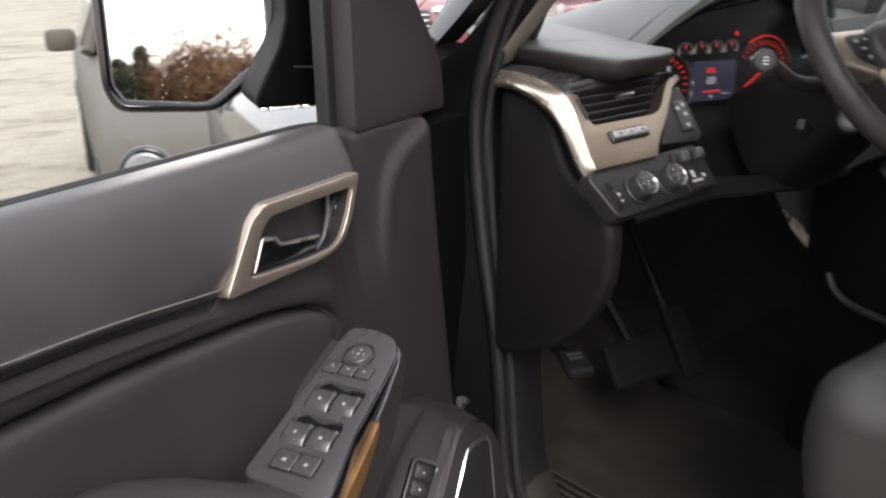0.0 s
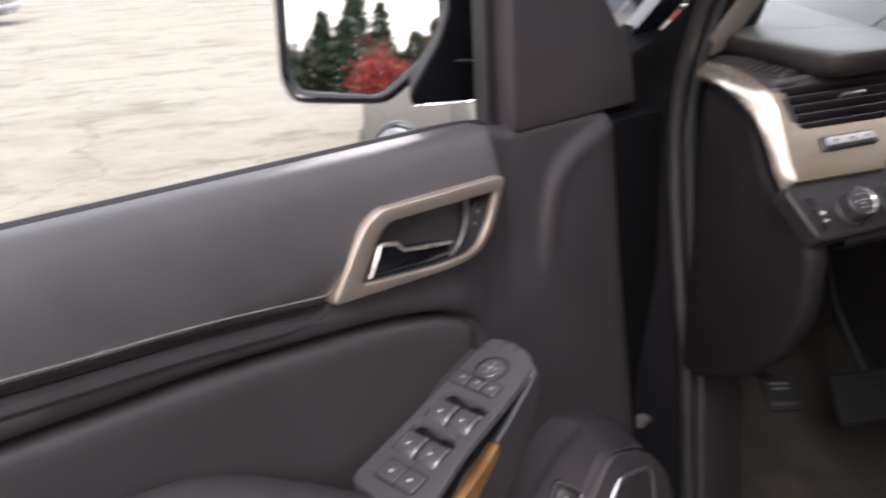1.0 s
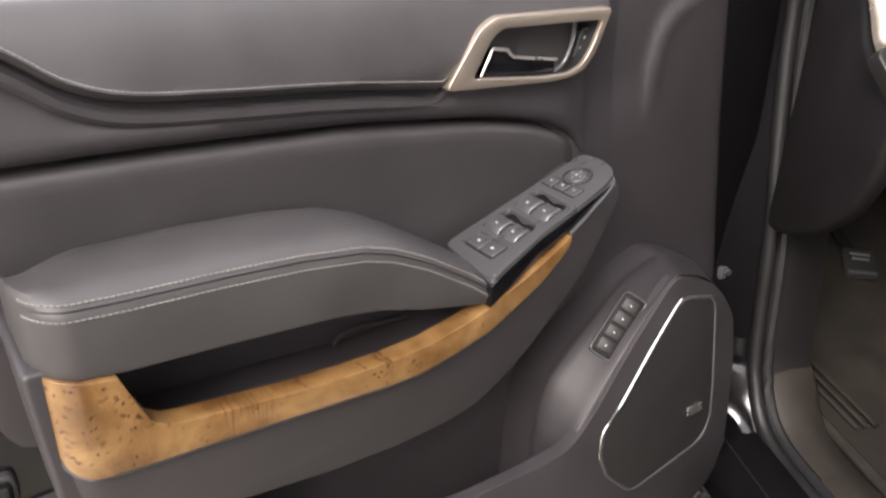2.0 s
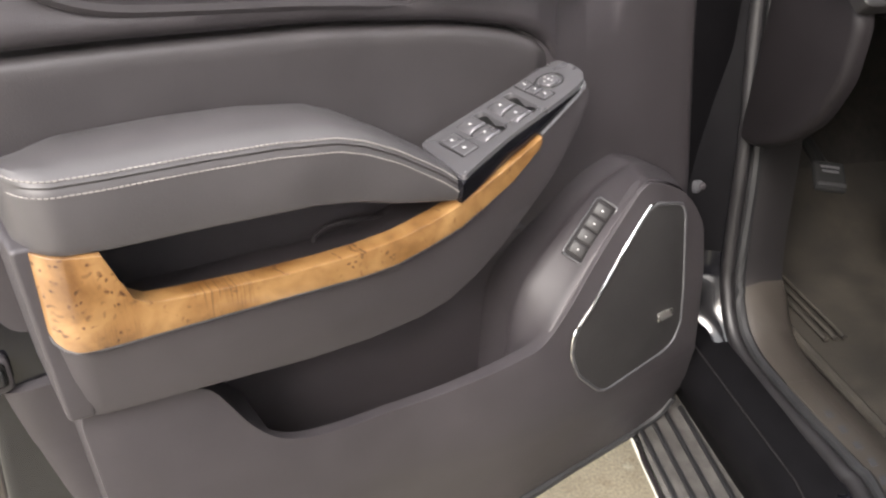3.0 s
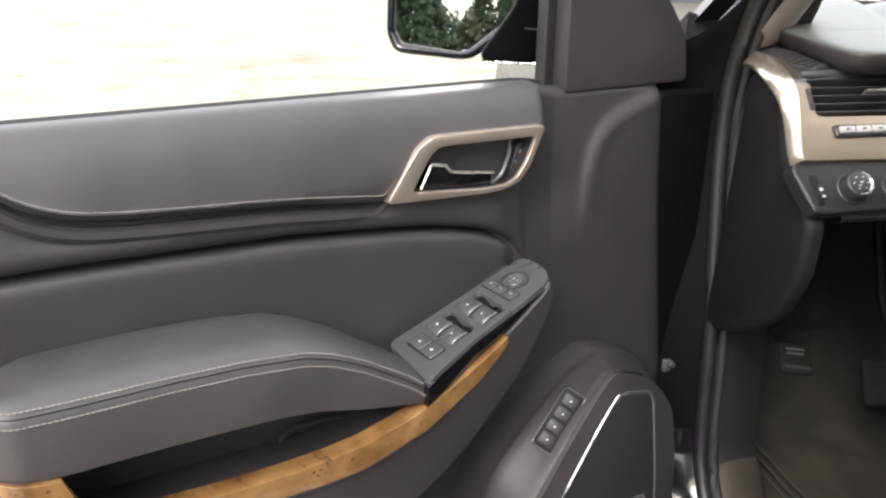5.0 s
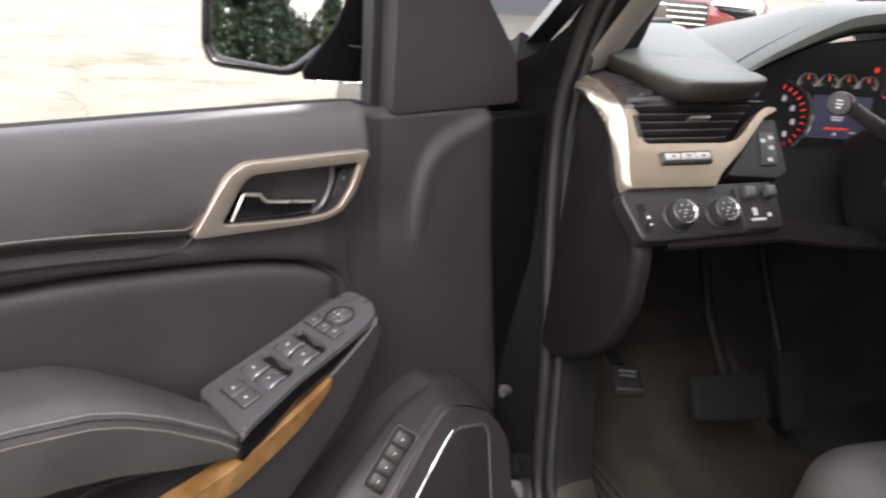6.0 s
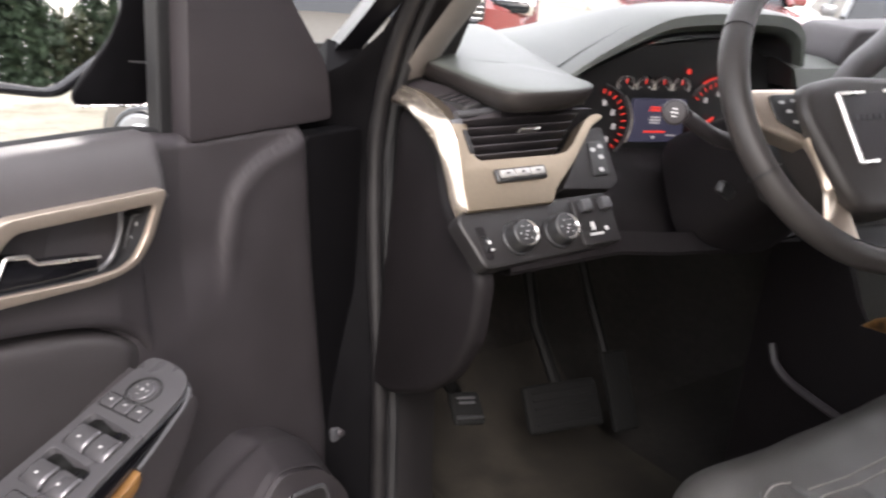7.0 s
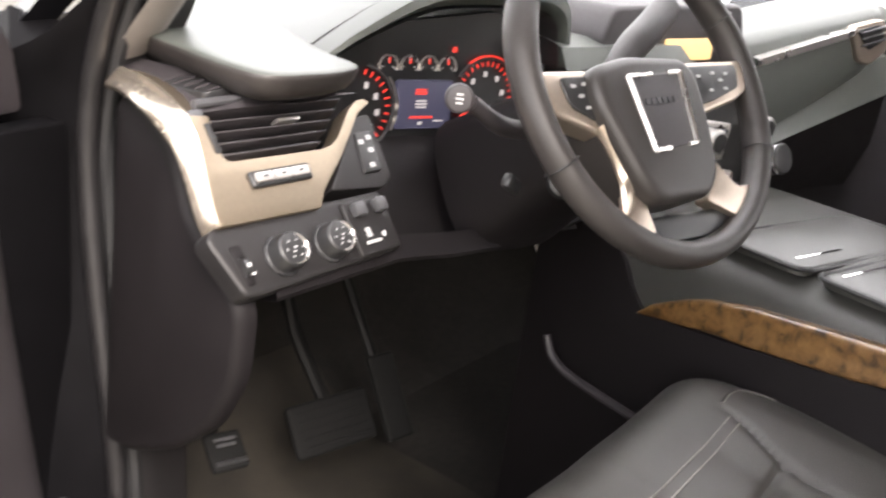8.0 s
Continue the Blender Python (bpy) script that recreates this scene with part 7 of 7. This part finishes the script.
def build_car(m, label, paint, length=4.7, width=1.82, height=1.45, nose=0.78, belt=0.98, pickup=False, dip=0.0, round_lamps=False, cab_at=None):
    """A parked vehicle; its front looks along local -y."""
    car = thing("parked_car", m, label, "car", "cars on the lot")
    hl, hw = length / 2, width / 2
    rows = []
    for s in np.linspace(0, 1, 26):
        y = -hl + length * s
        zt = float(np.interp(s, [0, 0.02, 0.06, 0.27, 0.34, 0.92, 0.98, 1], [nose - 0.14, nose - 0.03, nose + 0.02, belt - 0.02, belt, belt, belt - 0.04, belt - 0.18]))
        k = float(np.interp(s, [0, 0.03, 0.10, 0.9, 0.97, 1], [0.74, 0.88, 1.0, 1.0, 0.92, 0.8]))
        zb = 0.24
        half = [(hw * 0.90 * k, zb), (hw * 0.99 * k, 0.42), (hw * k, 0.62), (hw * 0.985 * k, zt - 0.10), (hw * 0.93 * k, zt - 0.025), (hw * 0.75 * k, zt + 0.005), (hw * 0.3 * k, zt + 0.02)]
        half = [(x, z - dip * max(0.0, 1 - s / 0.2) * (1 - x / hw) * (z > 0.6)) for x, z in half]
        rows.append([(-x, y, z) for x, z in half] + [(x, y, z) for x, z in reversed(half)])
    part("body", loft(rows, caps=True), paint, car)
    a0, a1, b0, b1 = (0.30, 0.42, 0.72, 0.90) if not pickup else (0.32, 0.42, 0.58, 0.64)
    if cab_at:
        a0, a1, b0, b1 = cab_at
    rows = []
    for f, inset in ((0.0, 0.93), (0.5, 0.86), (0.93, 0.76), (1.0, 0.70)):
        z = belt - 0.02 + (height - belt) * f
        y0, y1 = -hl + length * (a0 + (a1 - a0) * f), -hl + length * (b1 + (b0 - b1) * f)
        x = hw * inset
        rows.append([(-x, y0 + 0.12, z), (-x * 0.6, y0, z), (x * 0.6, y0, z), (x, y0 + 0.12, z), (x, y1 - 0.08, z), (x * 0.6, y1, z), (-x * 0.6, y1, z), (-x, y1 - 0.08, z)])
    part("glasshouse", loft(rows, close_v=True, caps=True), DARK_GLASS, car, "dark tinted windows")
    x, y0, y1 = hw * 0.705, -hl + length * a1, -hl + length * b0
    part("roof", slab(rounded([(-x, y0 + 0.06), (x, y0 + 0.06), (x, y1), (-x, y1)], 0.15, 4), height - 0.03, height + 0.012, flat_z, bevel=0.02), paint, car)
    for sx in (-1, 1):
        part("door_pillar", tube([(sx * hw * 0.94, -hl + length * a0 + 0.08, belt), (sx * hw * 0.715, -hl + length * a1 + 0.05, height - 0.01)], 0.035, 6), paint, car)
        part("door_pillar", tube([(sx * hw * 0.94, -hl + length * 0.58, belt), (sx * hw * 0.72, -hl + length * 0.57, height)], 0.03, 6), paint, car)
        part("wing_mirror", box(0.16, 0.09, 0.12, Matrix.Translation((sx * (hw + 0.07), -hl + length * (a0 + 0.06), belt + 0.06)), 0.03), paint, car)
        for yy in (-hl + length * 0.19, -hl + length * 0.79):
            mm = Matrix.Translation((sx * (hw - 0.10), yy, 0.33)) @ Matrix.Rotation(radians(90 * sx), 4, "Y")
            tyre = part("tyre", disc(0.33, 0.115, mm, 0.03), TYRE, car)
            part("rim", disc(0.215, 0.118, mm, 0.01, 20), BRIGHT, tyre, "silver wheel rim")
        if round_lamps:
            mm = Matrix.Translation((sx * 0.770, -hl + 0.18, nose - 0.095)) @ Matrix.Rotation(radians(18 * sx), 4, "Z") @ Matrix.Rotation(radians(90), 4, "X")
            lamp = part("headlamp", disc(0.098, 0.03, mm, 0.012, 28), DARK_GLASS, car, "round clear headlamp")
            part("lens", disc(0.080, 0.036, mm, 0.012, 28), GREY_PAINT, lamp)
            part("bulb_bowl", disc(0.045, 0.040, mm, 0.008, 20), CHROME, lamp)
            part("tail_lamp", box(0.22, 0.06, 0.22, Matrix.Translation((sx * hw * 0.72, hl - 0.05, belt - 0.16)), 0.02), RED_PAINT, car)
            continue
        lamp = part("headlamp", box(0.40, 0.20, 0.16, Matrix.Translation((sx * hw * 0.66, -hl + 0.13, nose - 0.09)) @ Matrix.Rotation(radians(-18 * sx), 4, "Z"), 0.05, 4), CHROME, car, "clear headlamp")
        part("lens", box(0.30, 0.02, 0.09, Matrix.Translation((sx * hw * 0.64, -hl + 0.02, nose - 0.10)) @ Matrix.Rotation(radians(-18 * sx), 4, "Z"), 0.03), DARK_GLASS, lamp)
        part("tail_lamp", box(0.22, 0.06, 0.22, Matrix.Translation((sx * hw * 0.72, hl - 0.05, belt - 0.16)), 0.02), RED_PAINT, car)
    g = part("grille", box(width * 0.42, 0.05, 0.20, Matrix.Translation((0, -hl + 0.0, nose - 0.14)), 0.03), BUTTON, car)
    for k in range(4):
        part("grille_bar", box(width * 0.40, 0.03, 0.014, Matrix.Translation((0, -hl - 0.02, nose - 0.21 + 0.045 * k)), 0.005), CHROME, g, "chrome grille bar")
    part("bumper", box(width * 0.92, 0.16, 0.18, Matrix.Translation((0, -hl + 0.05, 0.40)), 0.06, 4), paint, car)
    return car


RED_PAINT = material("red_car_paint", (0.15, 0.035, 0.033), 0.25, coat=0.8, vary=0.05)
BEIGE_PAINT = material("beige_car_paint", (0.075, 0.068, 0.056), 0.5, spec=0.2, vary=0.04)
WHITE_PAINT = material("white_car_paint", (0.72, 0.72, 0.71), 0.25, coat=0.7, vary=0.03)
GREY_PAINT = material("grey_car_paint", (0.20, 0.21, 0.22), 0.28, metal=0.4, coat=0.7, vary=0.04)
SHED = material("ribbed_metal_wall", (0.45, 0.45, 0.44), 0.5, metal=0.3, vary=0.1)


def build_shed():
    """A low metal-clad building at the far side of the lot."""
    b = thing("metal_shed", pose(24, 17, 0, 0, 0, -48), "long pale metal-clad building behind the cars", "building")
    part("wall", box(34, 8, 3.6, Matrix.Translation((0, 4, 1.8)), 0.02), SHED, b)
    for k in range(64):
        part("rib", box(0.08, 0.06, 3.5, Matrix.Translation((-16.8 + k * 0.53, -0.03, 1.78)), 0.02), SHED, b)
    part("roof", slab([(-17.4, -0.5), (17.4, -0.5), (17.4, 8.5), (-17.4, 8.5)], 3.6, 3.8, flat_z, bevel=0.03), GREY_PAINT, b)
    for x in (-8.0, 1.0, 9.0):
        d = part("roller_door", box(3.2, 0.08, 2.9, Matrix.Translation((x, -0.07, 1.45)), 0.02), WHITE_PAINT, b, "white roller door")
        for j in range(8):
            part("door_slat", box(3.15, 0.04, 0.03, Matrix.Translation((x, -0.12, 0.3 + 0.34 * j)), 0.01), SHED, d)


build_ground()
build_trees()
build_car(pose(1.69, 3.85, 0, 0, 0, -17), "beige saloon car parked nose to nose", BEIGE_PAINT, nose=0.82, belt=0.96, dip=0.12, round_lamps=True, cab_at=(0.46, 0.55, 0.80, 0.94))
build_car(pose(4.9, 7.3, 0, 0, 0, -30), "red pickup truck with chrome grille", RED_PAINT, 5.5, 1.98, 1.85, 1.06, 1.22, True)
build_car(pose(7.4, 5.6, 0, 0, 0, -40), "dark red estate car", RED_PAINT, 4.8, 1.88, 1.70, 0.98, 1.08)
build_car(pose(9.6, 4.2, 0, 0, 0, -50), "grey saloon car on the lot", GREY_PAINT)
build_car(pose(12.0, 2.8, 0, 0, 0, -60), "white estate car on the lot", WHITE_PAINT, 4.8, 1.9, 1.75, 1.0, 1.1)
build_car(pose(14.0, 0.2, 0, 0, 0, -70), "white saloon car on the lot", WHITE_PAINT)
build_car(pose(-4.6, 23.5, 0, 0, 0, 80), "dark grey car parked far across the lot", GREY_PAINT)
build_shed()
